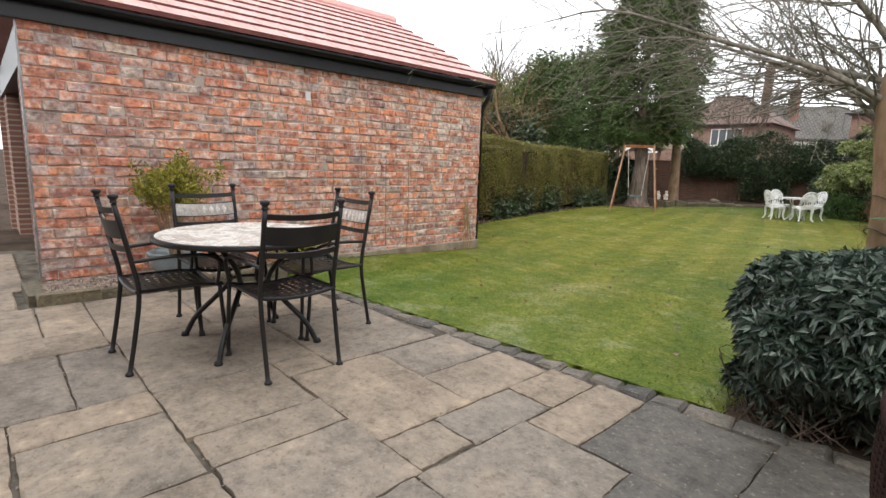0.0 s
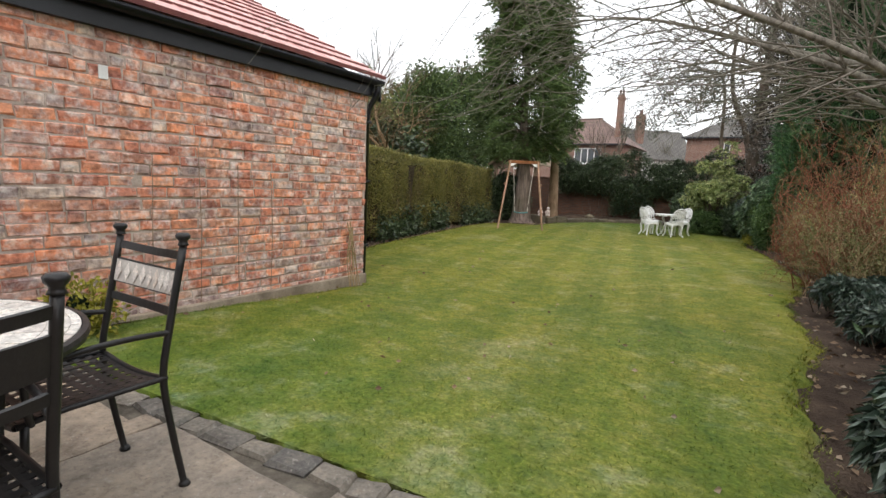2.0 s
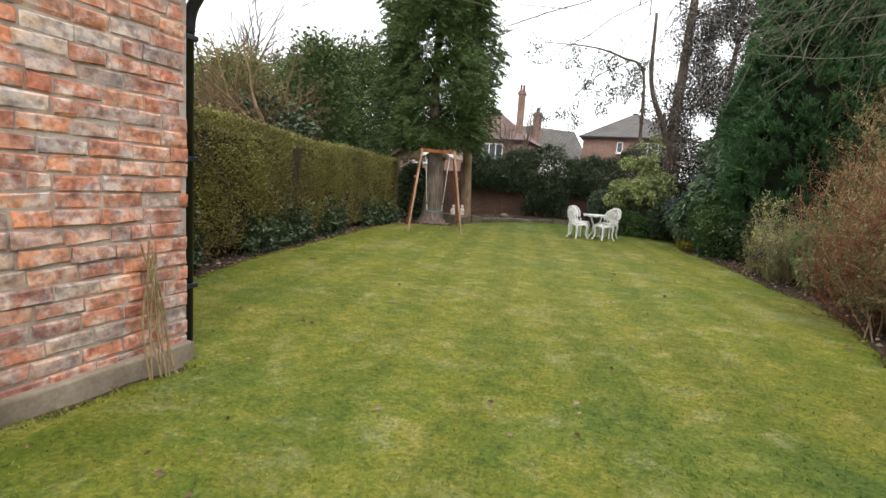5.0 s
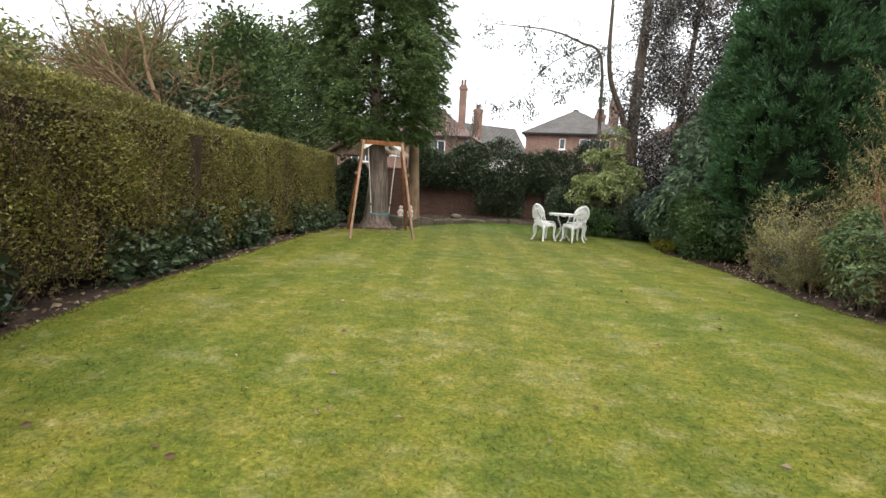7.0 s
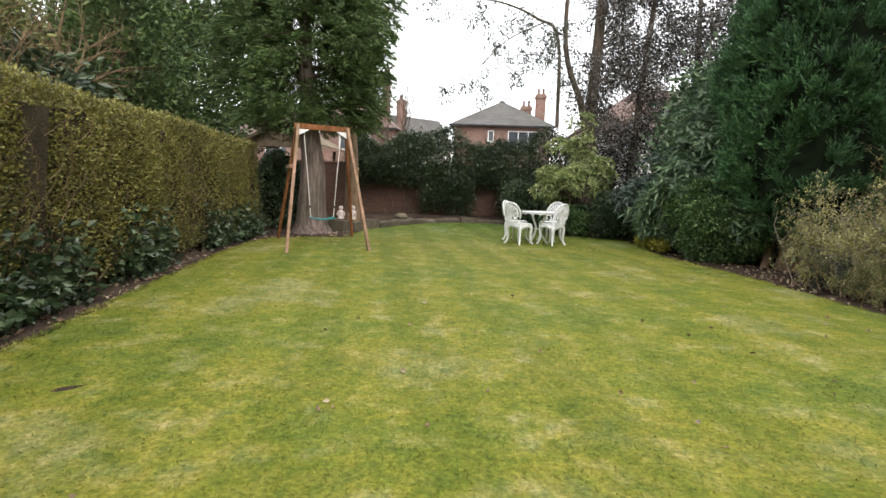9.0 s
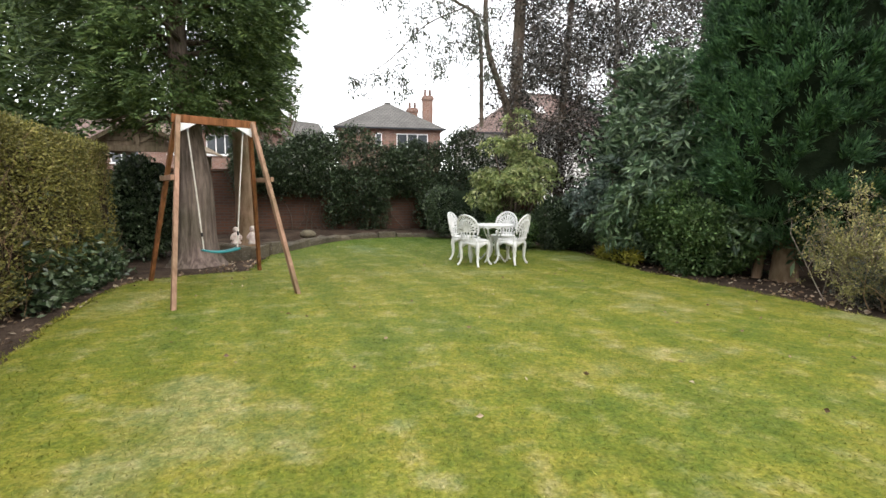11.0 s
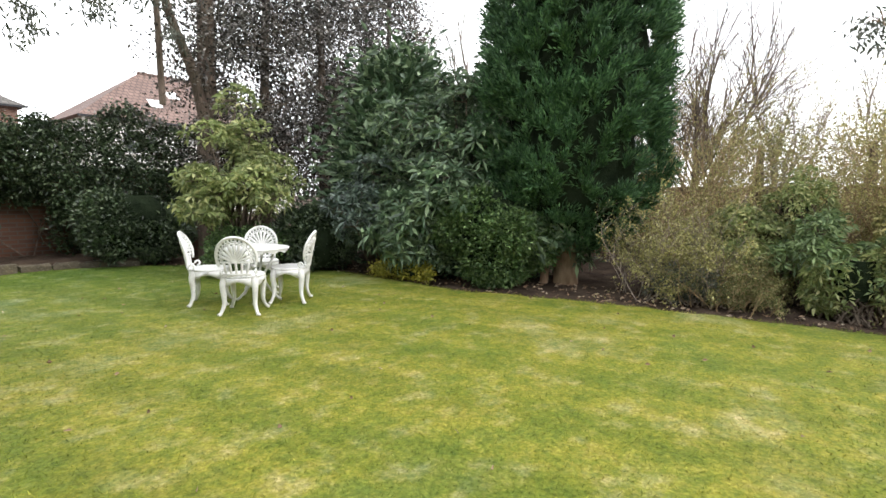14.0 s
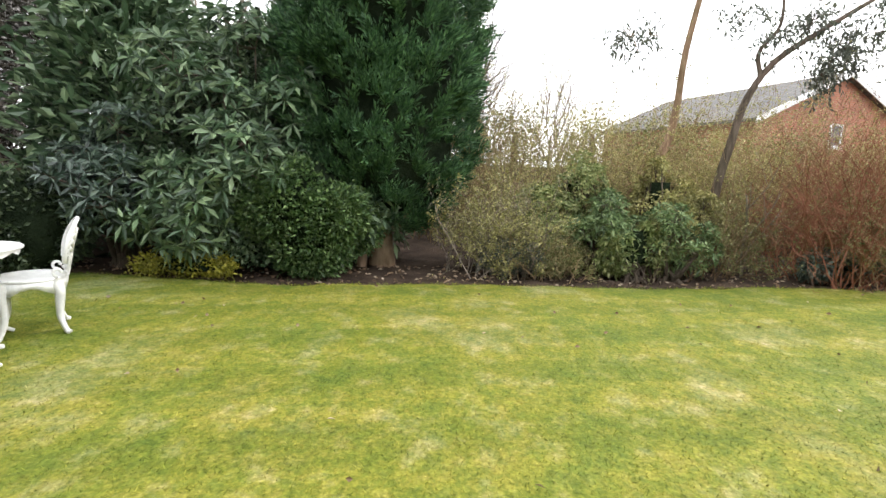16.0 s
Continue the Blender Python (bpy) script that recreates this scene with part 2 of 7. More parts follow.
M_LAWN = lawn_material("mossy_lawn", False)
M_BLADE = lawn_material("grass_blades", True)
M_SOIL = surface("dark_soil", (0.035, 0.024, 0.018), (0.105, 0.075, 0.055), 0.95, 2.5, 45, relief=0.9, dist=0.03, spec=0.1)
M_BRICK = brick_material("reclaimed_brick", True)
M_BRICK_REST = brick_material("reclaimed_brick_rest", False)
M_MORTAR = surface("grey_mortar", (0.32, 0.255, 0.215), (0.54, 0.46, 0.40), 0.95, 5, 60, relief=0.6)
M_PLINTH = surface("weathered_concrete", (0.19, 0.15, 0.11), (0.42, 0.35, 0.27), 0.9, 4, 50, relief=0.5)
M_FASCIA = surface("black_upvc", (0.010, 0.011, 0.014), (0.018, 0.019, 0.024), 0.35, 3, 80, relief=0.02)
M_ROOF = surface("pink_red_clay_tile", (0.56, 0.31, 0.29), (0.70, 0.43, 0.40), 0.7, 3, 70, relief=0.2)
M_ROOF_LIP_SHADE = surface("tile_lip_shade_red", (0.10, 0.03, 0.028), (0.17, 0.055, 0.045), 0.8, 5, 60)
M_SLAB = stone_material("york_stone", [(0.0, (0.315, 0.268, 0.218)), (0.3, (0.365, 0.300, 0.235)), (0.55, (0.260, 0.236, 0.208)), (0.8, (0.355, 0.288, 0.218)), (1.0, (0.290, 0.258, 0.225))])
M_SLAB_DARK_SHADE = stone_material("dark_grey_flag_wet_and_shade", [(0.0, (0.125, 0.122, 0.116)), (0.5, (0.16, 0.15, 0.135)), (1.0, (0.105, 0.105, 0.102))])
M_SETT = stone_material("granite_sett", [(0.0, (0.15, 0.145, 0.13)), (0.5, (0.23, 0.21, 0.18)), (1.0, (0.10, 0.10, 0.10))], True, 8)
M_JOINT = surface("sandy_joint", (0.05, 0.042, 0.032), (0.19, 0.165, 0.13), 0.95, 9, 80, relief=0.8)
M_GRAVEL = stone_material("pale_gravel", [(0.0, (0.36, 0.27, 0.22)), (0.5, (0.46, 0.38, 0.32)), (0.8, (0.27, 0.22, 0.2)), (1.0, (0.55, 0.48, 0.42))], False, 30)
M_EDGE_STONE = stone_material("mossy_edging_stone", [(0.0, (0.13, 0.115, 0.08)), (1.0, (0.22, 0.19, 0.13))], True, 5)
M_ROCK = stone_material("dark_rockery_stone", [(0.0, (0.075, 0.066, 0.048)), (1.0, (0.14, 0.12, 0.085))], True, 5)
M_IRON = surface("black_wrought_iron", (0.008, 0.008, 0.009), (0.020, 0.018, 0.017), 0.42, 6, 90, relief=0.15)
# pale tiles, lightened further to paint in the sky's reflection
M_MOSAIC = stone_material("pale_mosaic_tile_sky_sheen", [(0.0, (0.68, 0.66, 0.63)), (0.45, (0.76, 0.74, 0.71)), (0.7, (0.52, 0.46, 0.42)), (1.0, (0.80, 0.78, 0.76))], True, 30)
M_GROUT = surface("mosaic_grout", (0.38, 0.35, 0.32), (0.52, 0.49, 0.45), 0.6, 4, 60, relief=0.1)
M_WHITE_IRON = surface("white_painted_cast_metal", (0.60, 0.60, 0.59), (0.82, 0.82, 0.81), 0.4, 7, 60, relief=0.12)
M_SWING = bark_material("stained_softwood", (0.13, 0.050, 0.020), (0.30, 0.125, 0.055), 5, 0.12)
M_SWING_PALE = bark_material("faded_softwood", (0.22, 0.13, 0.085), (0.38, 0.24, 0.17), 5, 0.12)
M_WHITE = surface("white_paint", (0.68, 0.68, 0.67), (0.82, 0.82, 0.81), 0.5, 5, 60, relief=0.05)
M_ROPE = surface("pale_rope", (0.50, 0.46, 0.40), (0.68, 0.64, 0.58), 0.9, 20, 150, relief=0.5)
M_TEAL = surface("teal_plastic", (0.012, 0.16, 0.17), (0.025, 0.24, 0.25), 0.4, 5, 60, relief=0.05)
M_STEEL = surface("dull_steel", (0.25, 0.25, 0.25), (0.42, 0.42, 0.42), 0.4, 8, 80, metal=0.8, relief=0.1)
M_STATUE = surface("weathered_painted_plaster", (0.42, 0.30, 0.26), (0.66, 0.60, 0.56), 0.8, 18, 60, relief=0.3)
M_POT = surface("blue_grey_glazed_pot", (0.20, 0.25, 0.27), (0.30, 0.35, 0.36), 0.35, 6, 60, relief=0.1)
M_WICKER = surface("brown_wicker", (0.010, 0.005, 0.004), (0.034, 0.016, 0.011), 0.7, 12, 80, relief=0.4, spec=0.15)
M_TIMBER = bark_material("weathered_timber", (0.12, 0.09, 0.06), (0.27, 0.21, 0.15), 3, 0.2)
M_FAR_BRICK = course_material("far_red_brick", (0.22, 0.10, 0.068), (0.15, 0.068, 0.05), (0.30, 0.24, 0.20), 0.23, 0.075, 0.012, (radians(90), 0, 0))
M_WALL_BRICK = course_material("old_garden_brick", (0.14, 0.058, 0.031), (0.085, 0.039, 0.024), (0.10, 0.075, 0.058), 0.23, 0.078, 0.012, (radians(90), 0, 0))
M_ORANGE_BRICK = course_material("orange_red_brick", (0.40, 0.145, 0.075), (0.31, 0.105, 0.06), (0.34, 0.22, 0.16), 0.23, 0.075, 0.012, (radians(90), 0, 0))
M_FAR_ROOF = course_material("grey_roof_tile", (0.145, 0.135, 0.125), (0.115, 0.108, 0.10), (0.065, 0.06, 0.055), 0.3, 0.28, 0.03)
M_FAR_ROOF_RED = course_material("brown_red_roof_tile", (0.20, 0.13, 0.11), (0.16, 0.105, 0.09), (0.09, 0.06, 0.05), 0.3, 0.28, 0.03)
M_RENDER = surface("cream_render", (0.62, 0.60, 0.56), (0.78, 0.77, 0.74), 0.9, 2, 40, relief=0.2)
M_BUFF = surface("buff_pebbledash", (0.38, 0.31, 0.24), (0.50, 0.42, 0.33), 0.95, 2, 40, relief=0.5)
M_PANE = surface("dark_window_glass", (0.03, 0.035, 0.04), (0.07, 0.08, 0.09), 0.08, 1, 5, relief=0.0, spec=0.6)
M_BARK = bark_material("brown_bark", (0.055, 0.042, 0.033), (0.16, 0.125, 0.10))
M_BARK_FURROW = bark_material("furrowed_cypress_bark", (0.075, 0.055, 0.046), (0.24, 0.19, 0.165), 5, 0.08)
M_BARK_PALE = bark_material("pale_lichened_bark", (0.11, 0.10, 0.085), (0.30, 0.28, 0.24), 7, 0.4)
M_BARK_TAN = bark_material("tan_peeling_bark", (0.19, 0.12, 0.075), (0.33, 0.23, 0.16), 3, 0.3)
M_TWIG_RED = bark_material("red_brown_twigs", (0.15, 0.062, 0.038), (0.31, 0.14, 0.085), 6, 1)
M_TWIG_STRAW = bark_material("straw_twigs", (0.24, 0.16, 0.09), (0.46, 0.34, 0.21), 6, 1)
M_TWIG_GREY = bark_material("grey_brown_twigs", (0.17, 0.14, 0.12), (0.34, 0.29, 0.25), 6, 1)
M_TWIG_BROWN = bark_material("brown_twigs", (0.10, 0.065, 0.038), (0.25, 0.17, 0.10), 6, 1)
M_WIRE = surface("rusty_wire", (0.20, 0.13, 0.09), (0.36, 0.26, 0.19), 0.8, 20, 90)
L_HEDGE = leaf_material("privet_leaf", (0.100, 0.092, 0.030), (0.198, 0.192, 0.048), (0.375, 0.330, 0.095))
L_CYPRESS = leaf_material("cypress_spray", (0.039, 0.0701, 0.0234), (0.0876, 0.1462, 0.0428), (0.1656, 0.2241, 0.0682), 0.6)
L_CONIFER = leaf_material("yew_spray", (0.022, 0.060, 0.027), (0.056, 0.134, 0.055), (0.14, 0.275, 0.105), 0.55)
L_RHODO = leaf_material("rhododendron_leaf", (0.036, 0.070, 0.034), (0.085, 0.148, 0.072), (0.27, 0.36, 0.20), 0.36, 0.10, 0.45)
L_RHODO_BLUE = leaf_material("blue_green_leaf", (0.014, 0.028, 0.019), (0.048, 0.082, 0.060), (0.19, 0.25, 0.20), 0.34, 0.08, 0.55)
L_RHODO_LIGHT = leaf_material("light_rhododendron_leaf", (0.1147, 0.1625, 0.0498), (0.2389, 0.2962, 0.0993), (0.4586, 0.4683, 0.2103), 0.42, 0.2)
L_GREEN = leaf_material("fresh_green_leaf", (0.07, 0.12, 0.045), (0.15, 0.23, 0.085), (0.31, 0.40, 0.18), 0.42, 0.14)
L_HOLLY = leaf_material("glossy_dark_leaf", (0.0341, 0.0721, 0.0228), (0.0798, 0.1481, 0.0455), (0.2182, 0.3131, 0.1233), 0.38, 0.12, 0.3)
L_IVY = leaf_material("ivy_leaf", (0.016, 0.032, 0.014), (0.044, 0.074, 0.031), (0.150, 0.195, 0.11), 0.32, 0.10, 0.5)
# whitish end of the ramp colours some leaves as sky reflections
L_DARK = leaf_material("dark_leaf_painted_glint", (0.0216, 0.0192, 0.0144), (0.0504, 0.0456, 0.0336), (0.36, 0.336, 0.324), 0.25, 0.1, 0.6)
L_EUC = leaf_material("grey_green_leaf", (0.048, 0.06, 0.044), (0.096, 0.108, 0.08), (0.176, 0.184, 0.152), 0.5)
L_YELLOW = leaf_material("yellow_green_leaf", (0.16, 0.17, 0.02), (0.33, 0.31, 0.035), (0.50, 0.45, 0.08), 0.5)
L_OLIVE = leaf_material("olive_yellow_leaf", (0.2059, 0.2138, 0.0713), (0.396, 0.3643, 0.1188), (0.5702, 0.5227, 0.2376), 0.5)
L_SHRUB = leaf_material("small_shrub_leaf", (0.09, 0.10, 0.03), (0.19, 0.20, 0.065), (0.34, 0.32, 0.14), 0.6)
L_FAR = leaf_material("far_evergreen_leaf", (0.0891, 0.1158, 0.0446), (0.1894, 0.2228, 0.0757), (0.3453, 0.3564, 0.1226), 0.6)
L_DEAD = leaf_material("fallen_leaf", (0.14, 0.085, 0.05), (0.28, 0.19, 0.12), (0.48, 0.40, 0.30), 0.8, 0)


# ---- building tools ----
def rng_of(seed):
    return np.random.default_rng(seed)


def np_mesh(name, verts, faces, material, smooth=False):
    """One mesh from arrays; all faces have the same number of corners."""
    verts, faces = np.asarray(verts, np.float32), np.asarray(faces, np.int32)
    me = bpy.data.meshes.new(name)
    k = faces.shape[1]
    me.vertices.add(len(verts))
    me.vertices.foreach_set("co", verts.ravel())
    me.loops.add(faces.size)
    me.loops.foreach_set("vertex_index", faces.ravel())
    me.polygons.add(len(faces))
    me.polygons.foreach_set("loop_start", np.arange(0, faces.size, k, dtype=np.int32))
    me.polygons.foreach_set("use_smooth", np.full(len(faces), smooth))
    me.update(calc_edges=True)
    me.materials.append(material)
    return me


def child(ob, parent, label=""):
    if parent is not None:
        ob.parent = parent
    return tagged(ob, label) if label else ob


def part(name, bm, material, parent, label="", smooth=False):
    me = bpy.data.meshes.new(name)
    bm.to_mesh(me)
    bm.free()
    me.materials.append(material)
    if smooth:
        me.polygons.foreach_set("use_smooth", np.full(len(me.polygons), True))
    return child(new(name, me), parent, label)


def arr_part(name, vf, material, parent, label="", smooth=False, kind=""):
    ob = child(new(name, np_mesh(name, vf[0], vf[1], material, smooth)), parent, label)
    if name in ("twig_growth", "branchwork", "foliage", "crown", "tile_rolls", "ivy"):
        kind = "stuff"
    return tagged(ob, kind=kind) if kind else ob


def thing(name, at, label, category, group="", rz=0.0, kind=""):
    ob = new(name)
    ob.empty_display_size = 0.1
    ob.matrix_world = pose(*at, 0, 0, rz)
    return tagged(ob, label, category, group, kind)


def add_box(bm, lo, hi, m=None, bevel=0.0):
    c = [(a + b) / 2 for a, b in zip(lo, hi)]
    s = [abs(b - a) for a, b in zip(lo, hi)]
    mm = Matrix.Translation(c) @ Matrix.Diagonal((*s, 1))
    r = bmesh.ops.create_cube(bm, size=1, matrix=(m @ mm) if m is not None else mm)
    if bevel > 0:
        es = list({e for v in r["verts"] for e in v.link_edges})
        bmesh.ops.bevel(bm, geom=es, offset=bevel, segments=2, affect="EDGES", profile=0.5)
    return bm


def box(lo, hi, m=None, bevel=0.0):
    return add_box(bmesh.new(), lo, hi, m, bevel)


def bar(a, b, w, h, bevel=0.004, up=(0, 0, 1)):
    """A squared bar from a to b."""
    a, b = Vector(a), Vector(b)
    z = (b - a).normalized()
    x = Vector(up).cross(z)
    if x.length < 1e-4:
        x = Vector((1, 0, 0))
    x.normalize()
    y = z.cross(x)
    m = Matrix((x, y, z)).transposed().to_4x4()
    m.translation = a
    return box((-w / 2, -h / 2, 0), (w / 2, h / 2, (b - a).length), m, bevel)


def tube(pts, radii, sides=8, caps=True):
    """Vertices and quads of a tapered tube along pts."""
    pts = np.asarray(pts, float)
    n = len(pts)
    radii = np.full(n, radii) if np.isscalar(radii) else np.asarray(radii, float)
    t = np.gradient(pts, axis=0)
    t /= np.linalg.norm(t, axis=1)[:, None] + 1e-9
    ref = np.array([0, 0, 1.0]) if abs(t[0][2]) < 0.9 else np.array([1.0, 0, 0])
    vs = []
    a = np.cross(t[0], ref)
    a /= np.linalg.norm(a)
    for i in range(n):
        a = a - t[i] * (a @ t[i])
        a /= np.linalg.norm(a) + 1e-9
        b = np.cross(t[i], a)
        ang = np.linspace(0, 2 * np.pi, sides, endpoint=False)
        vs.append(pts[i] + radii[i] * (np.cos(ang)[:, None] * a + np.sin(ang)[:, None] * b))
    v = np.concatenate(vs)
    f = []
    for i in range(n - 1):
        for j in range(sides):
            k = (j + 1) % sides
            f.append((i * sides + j, i * sides + k, (i + 1) * sides + k, (i + 1) * sides + j))
    if caps and sides >= 4:
        for base in (0, (n - 1) * sides):
            for j in range(1, sides - 2, 2):
                f.append((base, base + j, base + j + 1, base + min(j + 2, sides - 1)))
    return v, np.asarray(f, np.int32)


def joined(pieces):
    vs, fs, o = [], [], 0
    for v, f in pieces:
        vs.append(v)
        fs.append(np.asarray(f) + o)
        o += len(v)
    return np.concatenate(vs), np.concatenate(fs)


def smooth_line(pts, n=16):
    """A smooth curve through a few points."""
    p = np.asarray(pts, float)
    p = np.vstack([2 * p[0] - p[1], p, 2 * p[-1] - p[-2]])
    out = []
    k = len(p) - 3
    for s in np.linspace(0, k - 1e-6, n):
        i, u = int(s), s - int(s)
        a, b, c, d = p[i:i + 4]
        out.append(0.5 * (2 * b + (c - a) * u + (2 * a - 5 * b + 4 * c - d) * u * u + (3 * b - a - 3 * c + d) * u ** 3))
    return np.array(out)


def unit(v):
    return v / (np.linalg.norm(v, axis=-1, keepdims=True) + 1e-9)


def leaf_arrays(r, pos, along, length, width, fold=0.2, droop=0.0):
    """Four-cornered leaves: pos is the stalk, along the way the leaf points."""
    n = len(pos)
    along = unit(along)
    side = unit(np.cross(along, r.normal(size=(n, 3))))
    nor = np.cross(side, along)
    nor *= np.where(nor[:, 2:3] < 0, -1, 1)
    L = (length * r.uniform(0.7, 1.25, n))[:, None]
    W = (width * r.uniform(0.75, 1.2, n))[:, None]
    v = np.empty((n, 4, 3))
    v[:, 0] = pos
    mid = pos + along * L * 0.5
    v[:, 1] = mid + side * W * 0.5 + nor * W * fold
    v[:, 2] = pos + along * L - np.array([0, 0, 1]) * droop * L
    v[:, 3] = mid - side * W * 0.5 + nor * W * fold
    f = np.arange(n * 4, dtype=np.int32).reshape(n, 4)
    return v.reshape(-1, 3), f


def clumped(r, centres, outward, per, radius, spread=0.8, flat=1.0):
    """Leaf stalks and directions round clump centres."""
    n = len(centres)
    off = r.normal(size=(n, per, 3)) * radius
    off[..., 2] *= flat
    pos = (centres[:, None] + off).reshape(-1, 3)
    al = (outward[:, None] + r.normal(size=(n, per, 3)) * spread).reshape(-1, 3)
    return pos, al


def whorls(r, tips, outward, per, length, width):
    """Rosettes of long leaves at shoot tips, as on a rhododendron."""
    n = len(tips)
    o = unit(outward)
    a = unit(np.cross(o, r.normal(size=(n, 3))))
    b = np.cross(o, a)
    ang = (np.arange(per) / per * 2 * np.pi)[None, :] + r.uniform(0, 6.28, (n, 1)) + r.normal(size=(n, per)) * 0.2
    dirs = np.cos(ang)[..., None] * a[:, None] + np.sin(ang)[..., None] * b[:, None] + o[:, None] * r.uniform(-0.25, 0.75, (n, per, 1))
    pos = np.repeat(tips, per, axis=0) + dirs.reshape(-1, 3) * 0.012
    return leaf_arrays(r, pos, dirs.reshape(-1, 3), length, width, 0.12, 0.12)


def lobed(r, n, radii, lobes=11, lobe=0.46, low=-0.6, shell=0.25):
    """Points on a mass made of overlapping rounded lobes, with the outward way."""
    d = unit(r.normal(size=(lobes * 3, 3)))
    d = d[d[:, 2] > low][:lobes]
    mids = d * r.uniform(0.42, 0.66, (len(d), 1))
    size = lobe * r.uniform(0.7, 1.2, len(d))
    k = r.integers(0, len(d), n)
    u = unit(r.normal(size=(n, 3)) + d[k] * 0.7)
    p = mids[k] + u * (size[k] * (1 - shell * r.random(n) ** 2))[:, None]
    inside = np.zeros(n, bool)
    for j in range(len(d)):
        inside |= (np.linalg.norm(p - mids[j], axis=1) < size[j] * 0.72)
    p, u = p[~inside], u[~inside]
    return p * np.asarray(radii) + np.array([0, 0, radii[2] * 0.98]), u


def grow(r, start, way, length, radius, depth, kids=4, spread=0.7, lift=0.15, wobble=0.12, shrink=0.62, out=None, first=0.3, steps=6):
    """Branch lines by repeated forking: (points, first radius, last radius, level)."""
    if out is None:
        out = []
    p = np.asarray(start, float)
    w = unit(np.asarray(way, float))
    pts = [p]
    for i in range(steps):
        w = unit(w + r.normal(size=3) * wobble + np.array([0, 0, lift * 0.3]))
        p = p + w * length / steps
        pts.append(p)
    tip = radius * (0.45 if depth > 0 else 0.25)
    out.append((np.array(pts), radius, tip, depth))
    if depth > 0:
        for k in range(kids):
            u = first + (1 - first) * (k + r.random()) / kids
            i = min(int(u * steps), steps - 1)
            base = pts[i] + (pts[i + 1] - pts[i]) * (u * steps - i)
            loc = unit(pts[i + 1] - pts[i])
            side = unit(np.cross(loc, r.normal(size=3)))
            nw = unit(loc + side * spread * r.uniform(0.7, 1.4) + np.array([0, 0, lift]))
            rr = (radius + (tip - radius) * u) * 0.68
            grow(r, base, nw, length * shrink * r.uniform(0.75, 1.2), rr, depth - 1, kids, spread, lift, wobble, shrink, out, first, max(4, steps - 1))
    return out


def branch_mesh(lines, sides=(3, 4, 5, 7)):
    return joined([tube(p, np.linspace(a, b, len(p)), sides[min(d, 3)], False) for p, a, b, d in lines])


def piece_mesh(name, l, w, d, chamfer, r, material, jit=0.004, drop=None):
    """One block with its face up (+z), its edges chamfered and uneven. 18 triangles."""
    x, y = l / 2, w / 2
    drop = chamfer if drop is None else drop
    v = np.array([(-x, -y, -d), (x, -y, -d), (x, y, -d), (-x, y, -d),
                  (-x, -y, -drop), (x, -y, -drop), (x, y, -drop), (-x, y, -drop),
                  (-x + chamfer, -y + chamfer, 0), (x - chamfer, -y + chamfer, 0), (x - chamfer, y - chamfer, 0), (-x + chamfer, y - chamfer, 0)])
    v[4:] += r.normal(size=(8, 3)) * jit
    v[:4, :2] = v[4:8, :2]
    f = [(8, 9, 10, 11)] + [(a, (a + 1) % 4, 4 + (a + 1) % 4, 4 + a) for a in range(4)] + [(4 + a, 4 + (a + 1) % 4, 8 + (a + 1) % 4, 8 + a) for a in range(4)]
    return np_mesh(name, v, f, material)


def smoothstep(a, b, x):
    t = np.clip((x - a) / (b - a), 0, 1)
    return t * t * (3 - 2 * t)


# ---- the lie of the land ----
EDGE_Y = np.array([3.8, 5.0, 5.75, 6.1, 6.8, 7.75, 8.6, 9.5, 10.8, 12.2, 13.3, 15.0, 16.1, 17.4, 18.0, 20.35, 21.95, 23.0, 23.6, 24.1, 24.4])
EDGE_R = np.array([-0.55, -0.62, -0.61, -0.69, -0.62, -0.47, -0.57, -0.66, -0.45, -0.36, -0.49, -0.70, -0.87, -1.2, -1.42, -1.36, -1.8, -2.65, -3.2, -3.9, -4.6])
EDGE_LY = np.array([3.6, 7.19, 7.21, 8.4, 9.17, 10.4, 12.8, 14.95, 16.0, 17.4, 18.1, 18.5, 18.75, 19.4, 21.0, 22.4, 23.3, 24.1, 24.4])
EDGE_L = np.array([-5.12, -5.12, -7.3, -7.0, -7.24, -7.65, -8.2, -8.66, -8.9, -9.1, -9.0, -8.4, -7.75, -7.72, -7.74, -7.2, -6.6, -5.9, -4.7])


def lawn_right(y):
    return np.interp(y, EDGE_Y, EDGE_R)


def lawn_left(y):
    return np.interp(y, EDGE_LY, EDGE_L)


def kerb_y(x):
    return 3.79 + 0.098 * (np.asarray(x) + 2.57)


def ground_z(x, y):
    x, y = np.asarray(x, float), np.asarray(y, float)
    z = 0.125 * (1 - smoothstep(3.9, 8.0, y))
    z = z + 0.10 * smoothstep(-3.4, -1.6, x) * smoothstep(5.0, 8.0, y) * (1 - smoothstep(11.0, 14.0, y)) * (1 - smoothstep(0.5, 4, x))
    z = z + 0.16 * smoothstep(24.2, 24.7, y) * smoothstep(-10, -8.4, x) * (1 - smoothstep(-3, -2, x)) * (1 - smoothstep(27, 28, y))
    return z


